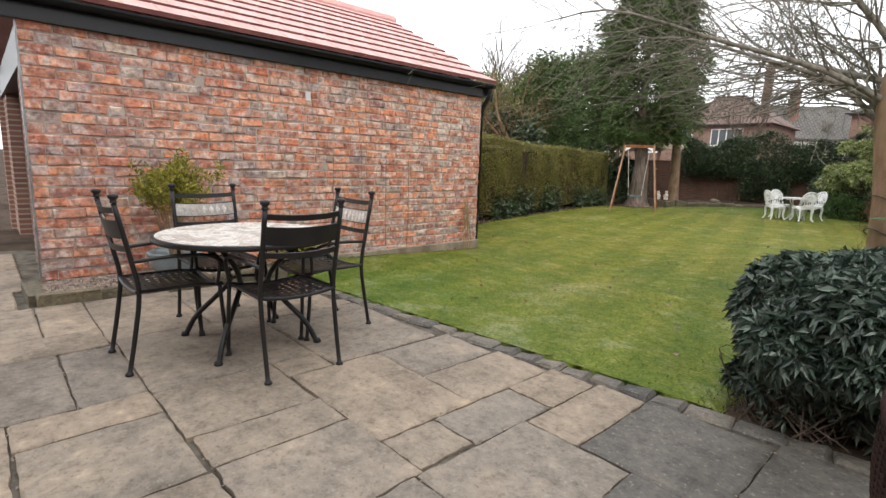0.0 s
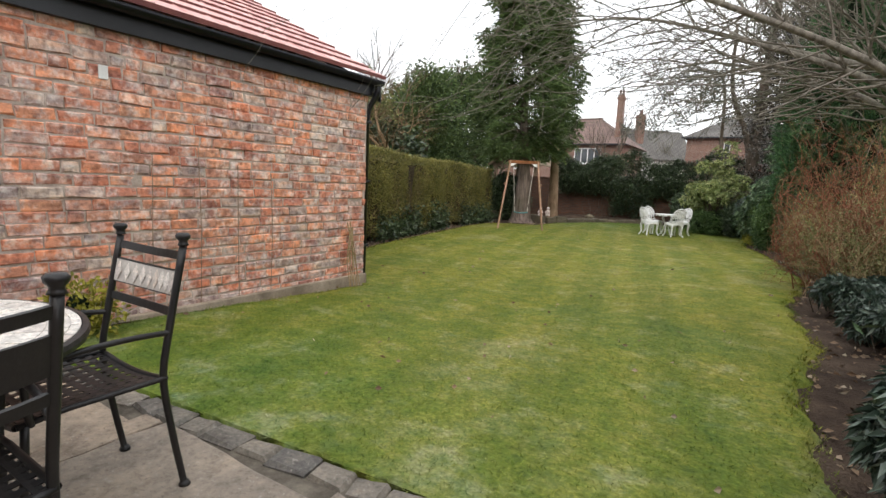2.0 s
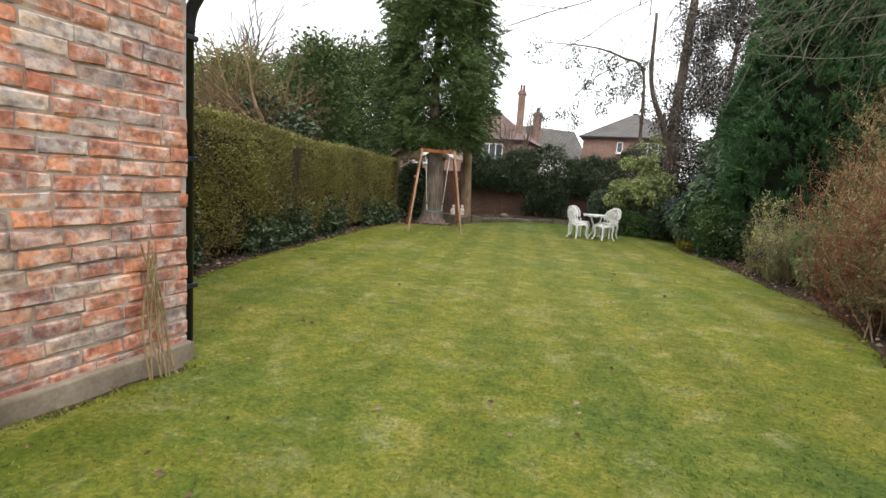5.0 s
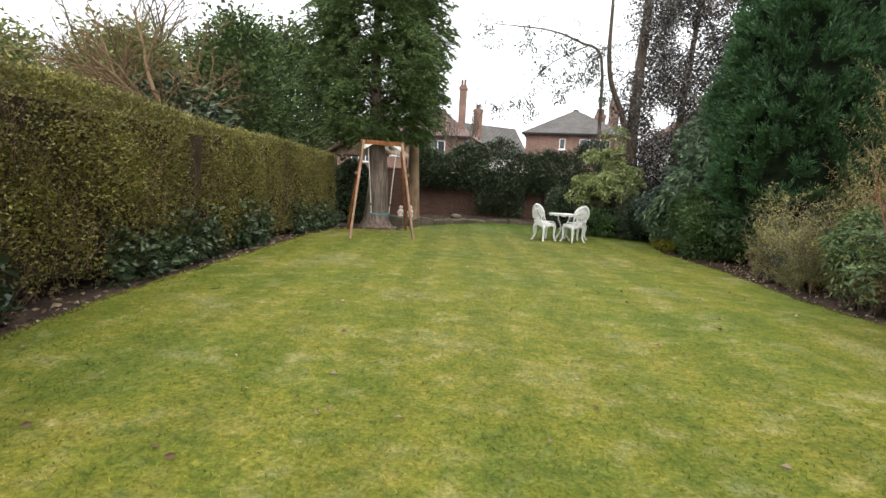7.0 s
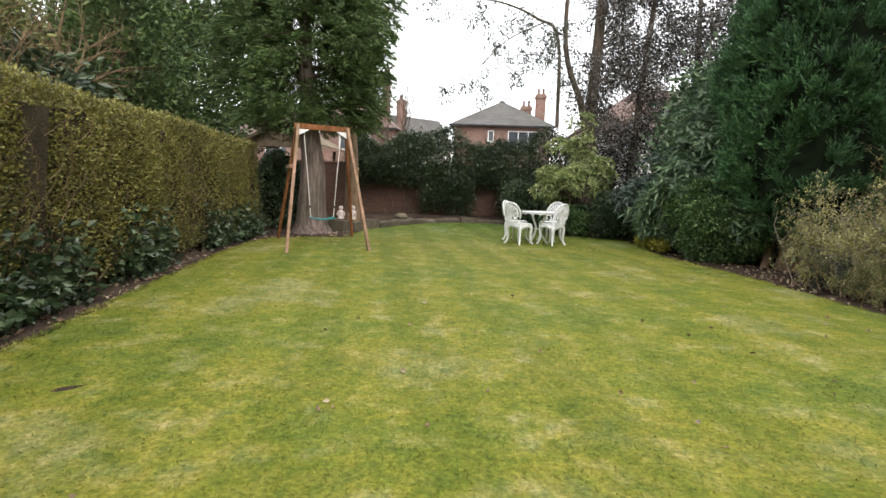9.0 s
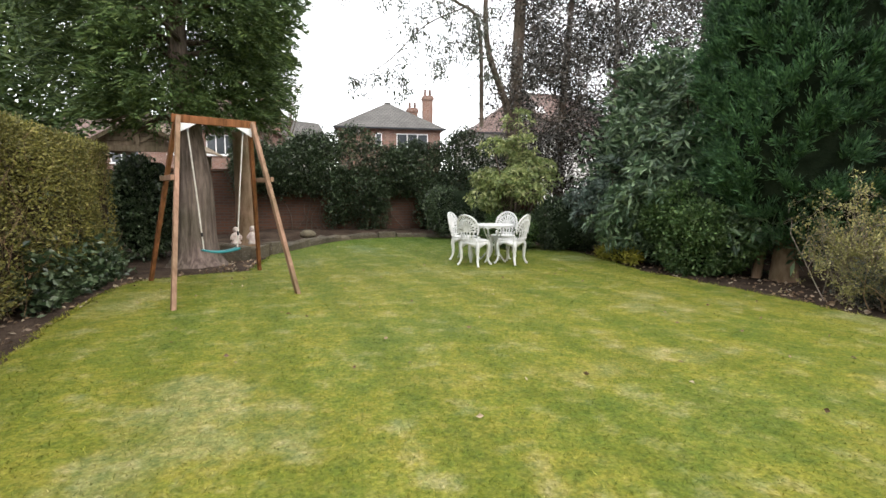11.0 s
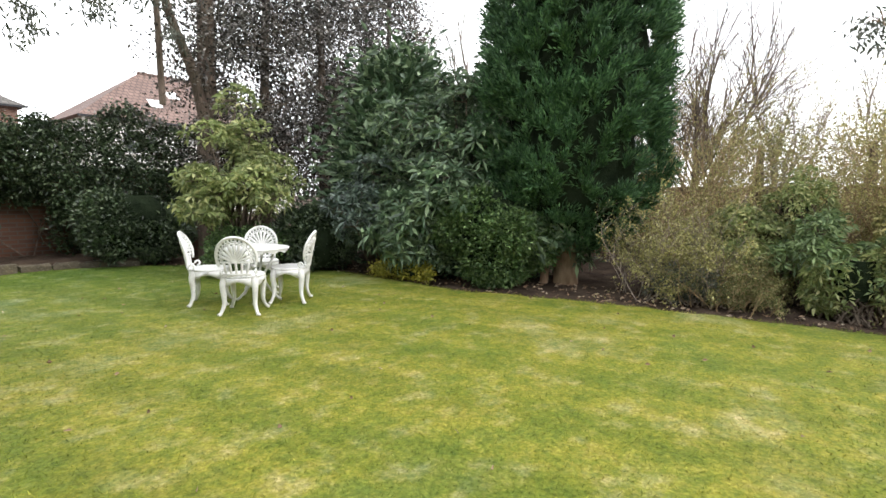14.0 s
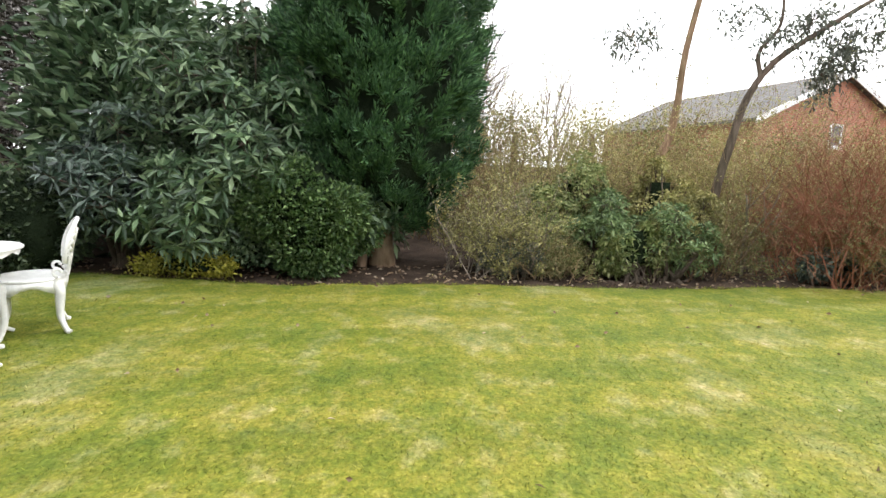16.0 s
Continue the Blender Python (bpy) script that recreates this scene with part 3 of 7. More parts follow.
# ---- ground, lawn, patio ----
def build_ground():
    xs = np.concatenate([[-400, -150, -60, -30, -18], np.arange(-14, 6.01, 0.25), [9, 15, 30, 60, 150, 400]])
    ys = np.concatenate([[-400, -150, -50, -20, -8, -3], np.arange(0, 30.01, 0.25), [35, 45, 70, 150, 400]])
    X, Y = np.meshgrid(xs, ys)
    Z = ground_z(X, Y) + 0.0
    r = rng_of(3)
    near = (X > -14) & (X < 6) & (Y > 0) & (Y < 30)
    Z = Z + near * r.normal(size=Z.shape) * 0.012
    Z = np.where((Y < 4.1) & near, 0.06, Z)
    v = np.stack([X, Y, Z], -1).reshape(-1, 3)
    nx = len(xs)
    i = np.arange((len(ys) - 1) * (nx - 1))
    a = (i // (nx - 1)) * nx + i % (nx - 1)
    f = np.stack([a, a + 1, a + nx + 1, a + nx], 1)
    tagged(new("ground", np_mesh("ground", v, f, M_SOIL, True)), "bare dark soil of the garden beds", "ground", kind="structure")


def build_lawn():
    ys = np.concatenate([np.arange(3.72, 24.4, 0.1), [24.4]])
    k = 70
    rows = []
    for y in ys:
        a, b = float(lawn_left(y)), float(lawn_right(y))
        a += 0.03 * math.sin(y * 9.1) + 0.02 * math.sin(y * 23)
        b += 0.03 * math.sin(y * 7.7) + 0.02 * math.sin(y * 19)
        x = np.linspace(a, b, k)
        yy = np.maximum(y, kerb_y(x) + 0.145)
        z = ground_z(x, yy) + 0.035
        z[0] -= 0.06
        z[-1] -= 0.06
        if not rows:
            rows.append(np.stack([x, yy, z - 0.1], 1))
        rows.append(np.stack([x, yy, z], 1))
    v = np.concatenate(rows)
    n = len(rows)
    i = np.arange((n - 1) * (k - 1))
    a = (i // (k - 1)) * k + i % (k - 1)
    f = np.stack([a, a + 1, a + k + 1, a + k], 1)
    lawn = tagged(new("lawn", np_mesh("lawn", v, f, M_LAWN, True)), "mossy yellow-green mown lawn with pale patches", "lawn", kind="structure")
    # grass blades, thicker beside the line walked
    r = rng_of(5)
    n = 900000
    y = 3.75 + (24.4 - 3.75) * r.random(n)
    x = -9.3 + 9.1 * r.random(n)
    line_x = np.interp(y, [2, 4, 6.2, 7.6, 10.3, 12, 14, 16, 25], [-0.9, -2.2, -3.2, -4.2, -5.7, -6.3, -6.3, -5.6, -4.5])
    d = np.abs(x - line_x)
    keep = (x > lawn_left(y) - 0.02) & (x < lawn_right(y) + 0.02) & (y > kerb_y(x) + 0.14) & (r.random(n) < np.clip(1.25 - d * 0.17, 0.35, 1))
    x, y = x[keep], y[keep]
    n = len(x)
    edge = np.minimum(x - lawn_left(y), lawn_right(y) - x)
    z = ground_z(x, y) + np.where(edge < 0.06, 0.0, 0.03)
    w = r.uniform(0.003, 0.0055, n)
    ang = r.uniform(0, 6.283, n)
    # mown blades lie over, their upper face to the sky
    long = r.uniform(0.012, 0.032, n)
    h = long * r.uniform(0.25, 0.72, n) * np.where(edge < 0.12, 1.8, 1.0)
    lean = np.stack([-np.sin(ang), np.cos(ang)], 1) * long[:, None] + r.normal(size=(n, 2)) * 0.004
    v = np.empty((n, 3, 3))
    v[:, 0] = np.stack([x - np.cos(ang) * w, y - np.sin(ang) * w, z], 1)
    v[:, 1] = np.stack([x + np.cos(ang) * w, y + np.sin(ang) * w, z], 1)
    v[:, 2] = np.stack([x + lean[:, 0], y + lean[:, 1], z + h], 1)
    f = np.arange(n * 3).reshape(n, 3)
    tagged(new("grass", np_mesh("grass", v.reshape(-1, 3), f, M_BLADE)), "short mown grass blades with moss", "grass", kind="stuff")
    # small pale leaves and petals lying about
    n = 260
    y = r.uniform(4.2, 23.5, n)
    x = lawn_left(y) + (lawn_right(y) - lawn_left(y)) * r.random(n)
    pos = np.stack([x, y, ground_z(x, y) + 0.055], 1)
    al = np.stack([r.normal(size=n), r.normal(size=n), r.normal(size=n) * 0.15], 1)
    tagged(new("fallen_leaves", np_mesh("fallen_leaves", *leaf_arrays(r, pos, al, 0.045, 0.028), L_DEAD)), "small dry leaves scattered on the lawn", "leaves", kind="stuff")
    n = 2600
    y = r.uniform(4.5, 24, n)
    left = r.random(n) < 0.45
    x = np.where(left, lawn_left(y) - r.random(n) * 0.7, lawn_right(y) + r.random(n) * 1.2)
    ok = ~((x < -5.1) & (y < 7.4))
    x, y = x[ok], y[ok]
    n = len(x)
    pos = np.stack([x, y, ground_z(x, y) + 0.015], 1)
    al = np.stack([r.normal(size=n), r.normal(size=n), r.normal(size=n) * 0.25], 1)
    tagged(new("leaf_litter", np_mesh("leaf_litter", *leaf_arrays(r, pos, al, 0.06, 0.035), L_DEAD)), "dry brown leaf litter on bare soil", "leaf litter", kind="stuff")


SLABS = [
    (-2.27, -1.43, 2.65, 3.23), (-2.27, -1.83, 3.23, 3.72), (-1.83, -1.43, 3.23, 3.77), (-1.43, -1.15, 2.96, 3.50),
    (-1.43, -1.17, 2.66, 2.96), (-1.43, -1.14, 3.50, 3.80), (-1.14, -0.86, 3.29, 3.84), (-0.86, -0.285, 3.30, 3.90),
    (-0.285, 0.42, 3.30, 3.95), (-1.15, -0.62, 2.62, 3.29), (-0.62, 0.15, 2.50, 3.30), (0.15, 1.0, 2.5, 3.3), (0.42, 1.1, 3.3, 4.0), (-1.68, -1.15, 2.05, 2.66), (-1.95, -1.68, 2.05, 2.65),
    (-2.50, -1.95, 2.03, 2.64), (-2.27, -1.67, 1.49, 2.03), (-2.54, -2.27, 1.48, 2.03), (-3.36, -2.54, 1.73, 2.03),
    (-3.36, -2.54, 1.2, 1.73), (-3.74, -3.36, 1.2, 2.0), (-4.55, -3.74, 1.2, 1.7), (-4.55, -3.74, 1.7, 2.0), (-4.55, -3.45, 2.0, 2.62),
    (-3.45, -2.50, 2.03, 2.92), (-2.50, -2.27, 2.64, 2.92), (-3.30, -2.27, 2.92, 3.66), (-4.5, -3.45, 2.62, 3.1), (-3.45, -3.3, 2.92, 3.6), (-4.3, -3.45, 3.1, 3.58),
    (-1.15, -0.45, 1.95, 2.62), (-0.45, 0.4, 1.7, 2.5), (0.4, 1.2, 1.6, 2.5), (-1.67, -1.15, 1.49, 2.05), (-1.15, -0.45, 1.3, 1.95), (-0.45, 0.3, 0.9, 1.7),
    (0.3, 1.2, 0.8, 1.6), (-1.9, -1.15, 0.8, 1.49), (-2.54, -1.9, 0.9, 1.48), (-1.15, -0.45, 0.6, 1.3), (-3.36, -2.54, 0.6, 1.2), (-4.3, -3.36, 0.6, 1.2),
    (-5.2, -4.55, 1.05, 1.62), (-5.2, -4.3, 0.5, 1.05), (-6.2, -5.2, 0.6, 1.7), (-7.2, -6.2, 0.7, 1.7), (-1.9, -1.15, 0.1, 0.8), (-2.7, -1.9, 0.2, 0.9), (-1.15, -0.3, 0.0, 0.6), (-0.45, 0.4, 0.2, 0.9), (0.4, 1.2, 0.0, 0.8),
    (-3.6, -2.7, 0.0, 0.6), (-4.5, -3.6, -0.1, 0.6),
]


def worn_slab(l, w, r, stone, k=9):
    """A flagstone with a chipped outline and a slightly riven face."""
    edge = []
    for x0, y0, x1, y1 in ((-l, -w, l, -w), (l, -w, l, w), (l, w, -l, w), (-l, w, -l, -w)):
        for i in range(k):
            u = i / k
            edge.append(((x0 + (x1 - x0) * u) / 2, (y0 + (y1 - y0) * u) / 2))
    e = np.array(edge) + r.normal(size=(4 * k, 2)) * 0.003
    inner = e * (1 - 0.014 / np.maximum(np.abs(e).max(1, keepdims=True), 0.05))
    n = 4 * k
    v = np.concatenate([np.column_stack([e, np.full(n, -0.05)]), np.column_stack([e, np.full(n, -0.006) + r.normal(size=n) * 0.0015]), np.column_stack([inner, r.normal(size=n) * 0.0008])])
    f = []
    for i in range(n):
        q = (i + 1) % n
        f += [(i, q, n + q, n + i), (n + i, n + q, 2 * n + q, 2 * n + i)]
    for i in range(n // 2 - 1):
        f.append((2 * n + i, 2 * n + i + 1, 3 * n - 2 - i, 3 * n - 1 - i))
    return np_mesh("flagstone", v, f, stone)


def build_joint_grit():
    """Pale grit and moss crumbs lying in the joints between the flags."""
    r = rng_of(12)
    pts = []
    for a, b, c, d in SLABS:
        for x0, y0, x1, y1 in ((a, c, b, c), (a, c, a, d)):
            for u in r.random(int(18 * (abs(x1 - x0) + abs(y1 - y0)))):
                pts.append((x0 + (x1 - x0) * u + r.normal() * 0.006, y0 + (y1 - y0) * u + r.normal() * 0.006))
    p = np.array(pts)
    p = p[(p[:, 1] < kerb_y(p[:, 0])) & (p[:, 0] > -4.5)]
    n = len(p)
    size = r.uniform(0.002, 0.007, n)
    base = np.array([(1, 0, 0), (0, 1, 0), (-1, 0, 0), (0, -1, 0), (0, 0, 0.7), (0, 0, -0.7)])
    v = np.column_stack([p, np.full(n, 0.153)])[:, None] + base[None] * size[:, None, None] * r.uniform(0.7, 1.3, (n, 6, 1))
    tri = np.array([(0, 1, 4), (1, 2, 4), (2, 3, 4), (3, 0, 4), (1, 0, 5), (2, 1, 5), (3, 2, 5), (0, 3, 5)])
    f = (tri[None] + (np.arange(n) * 6)[:, None, None]).reshape(-1, 3)
    tagged(new("joint_grit", np_mesh("joint_grit", v.reshape(-1, 3), f, M_GRAVEL)), "pale grit in the joints between the flags", "grit", kind="stuff")


def build_patio():
    r = rng_of(11)
    patio = thing("pavement", (0, 0, 0), "weathered buff and grey stone flags with sandy joints", "patio", kind="structure")
    v = [(-7.5, -1.0, 0.134), (1.6, -1.0, 0.134), (1.6, 4.33, 0.134), (-4.6, 3.73, 0.134), (-7.5, 1.8, 0.134)]
    bm = bmesh.new()
    bmesh.ops.extrude_face_region(bm, geom=[bm.faces.new([bm.verts.new(p) for p in v])])
    bm.verts.ensure_lookup_table()
    for q in list(bm.verts)[5:]:
        q.co.z -= 0.1
    bmesh.ops.recalc_face_normals(bm, faces=bm.faces)
    part("bedding", bm, M_JOINT, patio, "sandy bedding between the flags")
    for a, b, c, d in SLABS:
        if d > 3.5 and a > -4.4:
            d = float(kerb_y(a)) + 0.008
        # right-hand flags: darker grey stone, with wet and shade put into its colour
        me = worn_slab(b - a - 0.010, d - c - 0.010, r, M_SLAB_DARK_SHADE if a > -0.9 and c > 2.4 else M_SLAB)
        ob = child(new("flagstone", me), patio)
        ob.matrix_local = pose((a + b) / 2, (c + d) / 2, 0.155 + r.uniform(-0.003, 0.003), r.normal() * 0.12, r.normal() * 0.12, r.normal() * 0.3)
    kerb = thing("kerb", (0, 0, 0), "row of worn stone setts along the lawn", "kerb", kind="structure")
    meshes = [piece_mesh("sett", l, 0.135, 0.09, 0.012, r, M_SETT, 0.006) for l in (0.13, 0.155, 0.175, 0.20)]
    x = -4.45
    while x < 1.2:
        k = int(r.integers(0, 4))
        l = (0.13, 0.155, 0.175, 0.20)[k]
        ob = child(new("sett", meshes[k]), kerb)
        ob.matrix_local = pose(x + l / 2, float(kerb_y(x + l / 2)) + 0.078 + r.normal() * 0.008, 0.15 + r.normal() * 0.004, r.normal() * 2, r.normal() * 2, 5.6 + r.normal() * 3)
        x += l + 0.008 + 0.008 * r.random()


def build_garage():
    x0, y0, y1, top = -5.2, 1.81, 7.2, 2.42
    core = tagged(new("wall_garage", None), "long garage wall of old reclaimed brick", "wall", kind="structure")
    part("wall_core", box((x0 - 0.24, y0 + 0.005, 0.0), (x0 - 0.0095, y1 - 0.005, top)), M_MORTAR, core)
    part("plinth", box((x0 - 0.12, 3.55, -0.15), (x0 + 0.05, y1 + 0.01, 0.17), bevel=0.012), M_PLINTH, core, "rough weathered concrete plinth")
    # end walls, back wall and the opening on the drive side
    end = tagged(new("wall_garage_end", None), "garage end wall of red brick", "wall", kind="structure")
    part("wall_core", box((x0 - 5.0, y1 - 0.24, 0.0), (x0 - 0.24, y1 - 0.002, 2.5)), M_FAR_BRICK, end)
    part("gable", gable_bm(x0 - 5.0, x0, y1 - 0.24, y1 - 0.002, 2.42, 3.66), M_FAR_BRICK, end)
    back = tagged(new("wall_garage_back", None), "garage back wall of red brick", "wall", kind="structure")
    part("wall_core", box((x0 - 5.24, y0, 0.0), (x0 - 5.0, y1, 2.42)), M_FAR_BRICK, back)
    front = tagged(new("wall_garage_front", None), "garage front with dark door and brick pier", "wall", kind="structure")
    part("pier", box((x0 - 1.5, y0 + 0.06, 0.0), (x0 - 0.62, y0 + 0.3, 2.1)), M_FAR_BRICK, front)
    part("pier", box((x0 - 5.0, y0 + 0.06, 0.0), (x0 - 4.2, y0 + 0.3, 2.1)), M_FAR_BRICK, front)
    part("door_post", box((x0 - 0.62, y0 + 0.02, 0.06), (x0 - 0.50, y0 + 0.16, 2.08), bevel=0.008), M_FASCIA, front, "black door post")
    part("door_leaf", box((x0 - 4.2, y0 + 0.2, 0.06), (x0 - 1.5, y0 + 0.26, 2.05), bevel=0.006), M_FASCIA, front, "black garage door")
    part("side_panel", box((x0 - 0.50, y0 + 0.09, 0.06), (x0 - 0.24, y0 + 0.15, 2.08)), M_FAR_BRICK, front)
    part("lintel", box((x0 - 5.0, y0 + 0.03, 2.08), (x0 - 0.24, y0 + 0.3, 2.42)), M_FASCIA, front, "black boarding over the opening")
    part("corner_strip", box((x0 - 0.02, y0 - 0.012, 0.15), (x0 + 0.004, y0 + 0.004, 2.33)), M_STEEL, front, "grey metal corner strip")
    # bricks
    r = rng_of(21)
    course = 0.0893
    kinds = {"s": 0.222, "h": 0.105, "l": 0.245, "q": 0.165}
    meshes = {k: [piece_mesh("brick", l, course - 0.011, 0.07, 0.008, r, M_BRICK, 0.0042, 0.008) for _ in range(9)] for k, l in kinds.items()}
    rest = []
    z, row = 0.125 + 0.0, 0
    turn = Matrix(((0, 0, 1, 0), (1, 0, 0, 0), (0, 1, 0, 0), (0, 0, 0, 1)))
    count = 0
    while z + course < 2.40:
        y = y0 + (0.0 if row % 2 else 0.0)
        first = True
        while y < y1 - 0.05:
            k = r.choice(["s", "s", "s", "l", "h", "q"], p=[0.3, 0.2, 0.12, 0.12, 0.16, 0.10])
            if first and row % 2:
                k = "h"
            l = kinds[k]
            if y + l > y1:
                l = y1 - y
            first = False
            m = Matrix.Translation((x0 + r.normal() * 0.003, y + l / 2, z + course / 2 + r.normal() * 0.0022 + 0.004 * math.sin(y * 1.7 + row))) @ pose(0, 0, 0, r.normal() * 0.6, 0, 0) @ turn
            near = y > 4.75 and count < 300
            if l == kinds[k]:
                me = meshes[k][int(r.integers(0, 9))]
            else:
                me = piece_mesh("brick", l, course - 0.012, 0.07, 0.006, r, M_BRICK, 0.002, 0.005)
            if near:
                ob = child(new("brick", me), core)
                ob.matrix_local = m
                count += 1
            else:
                co = np.empty(len(me.vertices) * 3, np.float32)
                me.vertices.foreach_get("co", co)
                co = co.reshape(-1, 3) @ np.array(m.to_3x3()).T + np.array(m.translation)
                rest.append((co, np.array([p.vertices[:] for p in me.polygons])))
            y += l + 0.011
        z += course
        row += 1
    arr_part("brickwork", joined(rest), M_BRICK_REST, core, kind="stuff")
    # roof
    roof = tagged(new("roof_garage", None), "pale pink-red tiled garage roof with black eaves", "roof", kind="structure")
    pitch = math.atan2(0.5, 1.0)
    ex, ez = x0 + 0.17, 2.545
    n = 9
    step = 0.325
    for i in range(n):
        u0, u1 = i * step, (i + 1) * step + 0.03
        c, s = math.cos(pitch), math.sin(pitch)
        a = (ex - u0 * c, ez + u0 * s)
        b = (ex - u1 * c, ez + u1 * s)
        lift = 0.032
        bm = bmesh.new()
        # one course of tiles, its lower edge standing proud
        prof = [(a[0] + s * 0.0, a[1] + lift), (b[0], b[1] + 0.006), (b[0], b[1] - 0.02), (a[0], a[1] - 0.012)]
        ends = []
        for yy in (y0 - 0.22, y1 + 0.12 + 0.012 * (i % 2)):
            ends.append([bm.verts.new((px, yy, pz)) for px, pz in prof])
        bm.faces.new(ends[0])
        bm.faces.new(ends[1][::-1])
        for j in range(4):
            bm.faces.new((ends[0][j], ends[0][(j + 1) % 4], ends[1][(j + 1) % 4], ends[1][j]))
        bmesh.ops.recalc_face_normals(bm, faces=bm.faces)
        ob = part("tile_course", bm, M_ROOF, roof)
        ob.data.materials.append(M_ROOF_LIP_SHADE)
        # downslope lips get a darker red that paints each course's shade line
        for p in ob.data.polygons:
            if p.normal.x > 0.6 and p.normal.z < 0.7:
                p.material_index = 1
        rib = []
        for k in range(int((y1 - y0 + 0.3) / 0.3)):
            yy = y0 - 0.2 + k * 0.3 + 0.15 * (i % 2)
            rib.append(tube([(a[0] + 0.002, yy, a[1] + lift + 0.001), (b[0], yy, b[1] + 0.008)], 0.007, 4, False))
        arr_part("tile_rolls", joined(rib), M_ROOF, roof)
    rx = ex - n * step * math.cos(pitch)
    rz = ez + n * step * math.sin(pitch)
    part("far_slope", slab_bm((rx, y0 - 0.22, rz), (rx, y1 + 0.12, rz), (x0 - 5.3, y1 + 0.12, 2.5), (x0 - 5.3, y0 - 0.22, 2.5), 0.04), M_ROOF, roof)
    arr_part("ridge", tube([(rx, y0 - 0.22, rz), (rx, y1 + 0.13, rz)], 0.1, 10), M_ROOF, roof)
    part("fascia", box((x0 + 0.03, y0 - 0.2, 2.335), (x0 + 0.055, y1 + 0.1, 2.50), bevel=0.003), M_FASCIA, roof, "black fascia board")
    part("soffit", box((x0 - 0.02, y0 - 0.2, 2.335), (x0 + 0.03, y1 + 0.1, 2.345)), M_FASCIA, roof)
    part("barge_board", slab_bm((x0 + 0.1, y1 + 0.105, 2.40), (x0 + 0.1, y1 + 0.125, 2.40), (rx, y1 + 0.125, rz - 0.1), (rx, y1 + 0.105, rz - 0.1), 0.13), M_FASCIA, roof)
    g = []
    for k in range(9):
        an = math.pi + math.pi * k / 8
        g.append((x0 + 0.115 + 0.058 * math.cos(an), 2.515 + 0.058 * math.sin(an)))
    bm = bmesh.new()
    rows = [[bm.verts.new((px, yy, pz)) for px, pz in g] for yy in (y0 - 0.2, y1 + 0.11)]
    for j in range(8):
        bm.faces.new((rows[0][j], rows[0][j + 1], rows[1][j + 1], rows[1][j]))
    bm.faces.new(rows[0])
    bm.faces.new(rows[1][::-1])
    bmesh.ops.solidify(bm, geom=bm.faces, thickness=0.004)
    part("gutter", bm, M_FASCIA, roof, "black half-round gutter", True)
    pipe = thing("drainpipe", (0, 0, 0), "black plastic downpipe on the garage corner", "drainpipe")
    line = smooth_line([(x0 + 0.11, y1 + 0.05, 2.47), (x0 + 0.1, y1 + 0.05, 2.36), (x0 - 0.02, y1 + 0.045, 2.2), (x0 - 0.05, y1 + 0.045, 2.05)], 12)
    arr_part("swan_neck", tube(line, 0.036, 10), M_FASCIA, pipe, smooth=True)
    arr_part("pipe", tube([(x0 - 0.05, y1 + 0.045, 2.08), (x0 - 0.05, y1 + 0.045, 0.02)], 0.034, 12), M_FASCIA, pipe, smooth=True)
    for zz in (0.5, 1.3, 2.02):
        part("clip", box((x0 - 0.095, y1 - 0.004, zz), (x0 - 0.005, y1 + 0.085, zz + 0.03), bevel=0.004), M_FASCIA, pipe)


def gable_bm(xa, xb, ya, yb, z0, z1):
    bm = bmesh.new()
    xm = (xa + xb) / 2
    f = [bm.faces.new([bm.verts.new((x, y, z)) for x, z in ((xa, z0), (xb, z0), (xm, z1))]) for y in (ya, yb)]
    va, vb = f[0].verts[:], f[1].verts[:]
    for j in range(3):
        bm.faces.new((va[j], va[(j + 1) % 3], vb[(j + 1) % 3], vb[j]))
    bmesh.ops.recalc_face_normals(bm, faces=bm.faces)
    return bm


def slab_bm(a, b, c, d, thick):
    """A sloping slab whose top has the corners a, b, c, d."""
    bm = bmesh.new()
    t = [bm.verts.new(p) for p in (a, b, c, d)]
    u = [bm.verts.new((p[0], p[1], p[2] - thick)) for p in (a, b, c, d)]
    bm.faces.new(t)
    bm.faces.new(u[::-1])
    for j in range(4):
        bm.faces.new((t[j], t[(j + 1) % 4], u[(j + 1) % 4], u[j]))
    bmesh.ops.recalc_face_normals(bm, faces=bm.faces)
    return bm


build_ground()
build_lawn()
build_garage()

# plain walls that close the place behind the camera
house = tagged(new("wall_house", None), "plain brick house wall behind the patio", "wall", kind="structure")
part("wall_core", box((-4.5, -1.6, 0.0), (7.0, -1.3, 5.2)), M_FAR_BRICK, house)

# old brick wall across the end of the garden
garden_wall = tagged(new("wall_garden", None), "old dark brick garden wall with ivy", "wall", kind="structure")
part("wall_core", box((-11.5, 25.75, -0.1), (-0.5, 25.98, 1.78)), M_WALL_BRICK, garden_wall)
part("coping", box((-11.5, 25.71, 1.78), (-0.5, 26.02, 1.86), bevel=0.015), M_WALL_BRICK, garden_wall, "brick-on-edge coping")


# ---- furniture ----
def lathe(profile, sides=20):
    """A turned form from (radius, height) pairs."""
    n = len(profile)
    ang = np.linspace(0, 2 * np.pi, sides, endpoint=False)
    v = np.array([(r * math.cos(a), r * math.sin(a), z) for r, z in profile for a in ang])
    f = [(i * sides + j, i * sides + (j + 1) % sides, (i + 1) * sides + (j + 1) % sides, (i + 1) * sides + j) for i in range(n - 1) for j in range(sides)]
    return v, np.array(f)


def moved(vf, at):
    return vf[0] + np.asarray(at), vf[1]


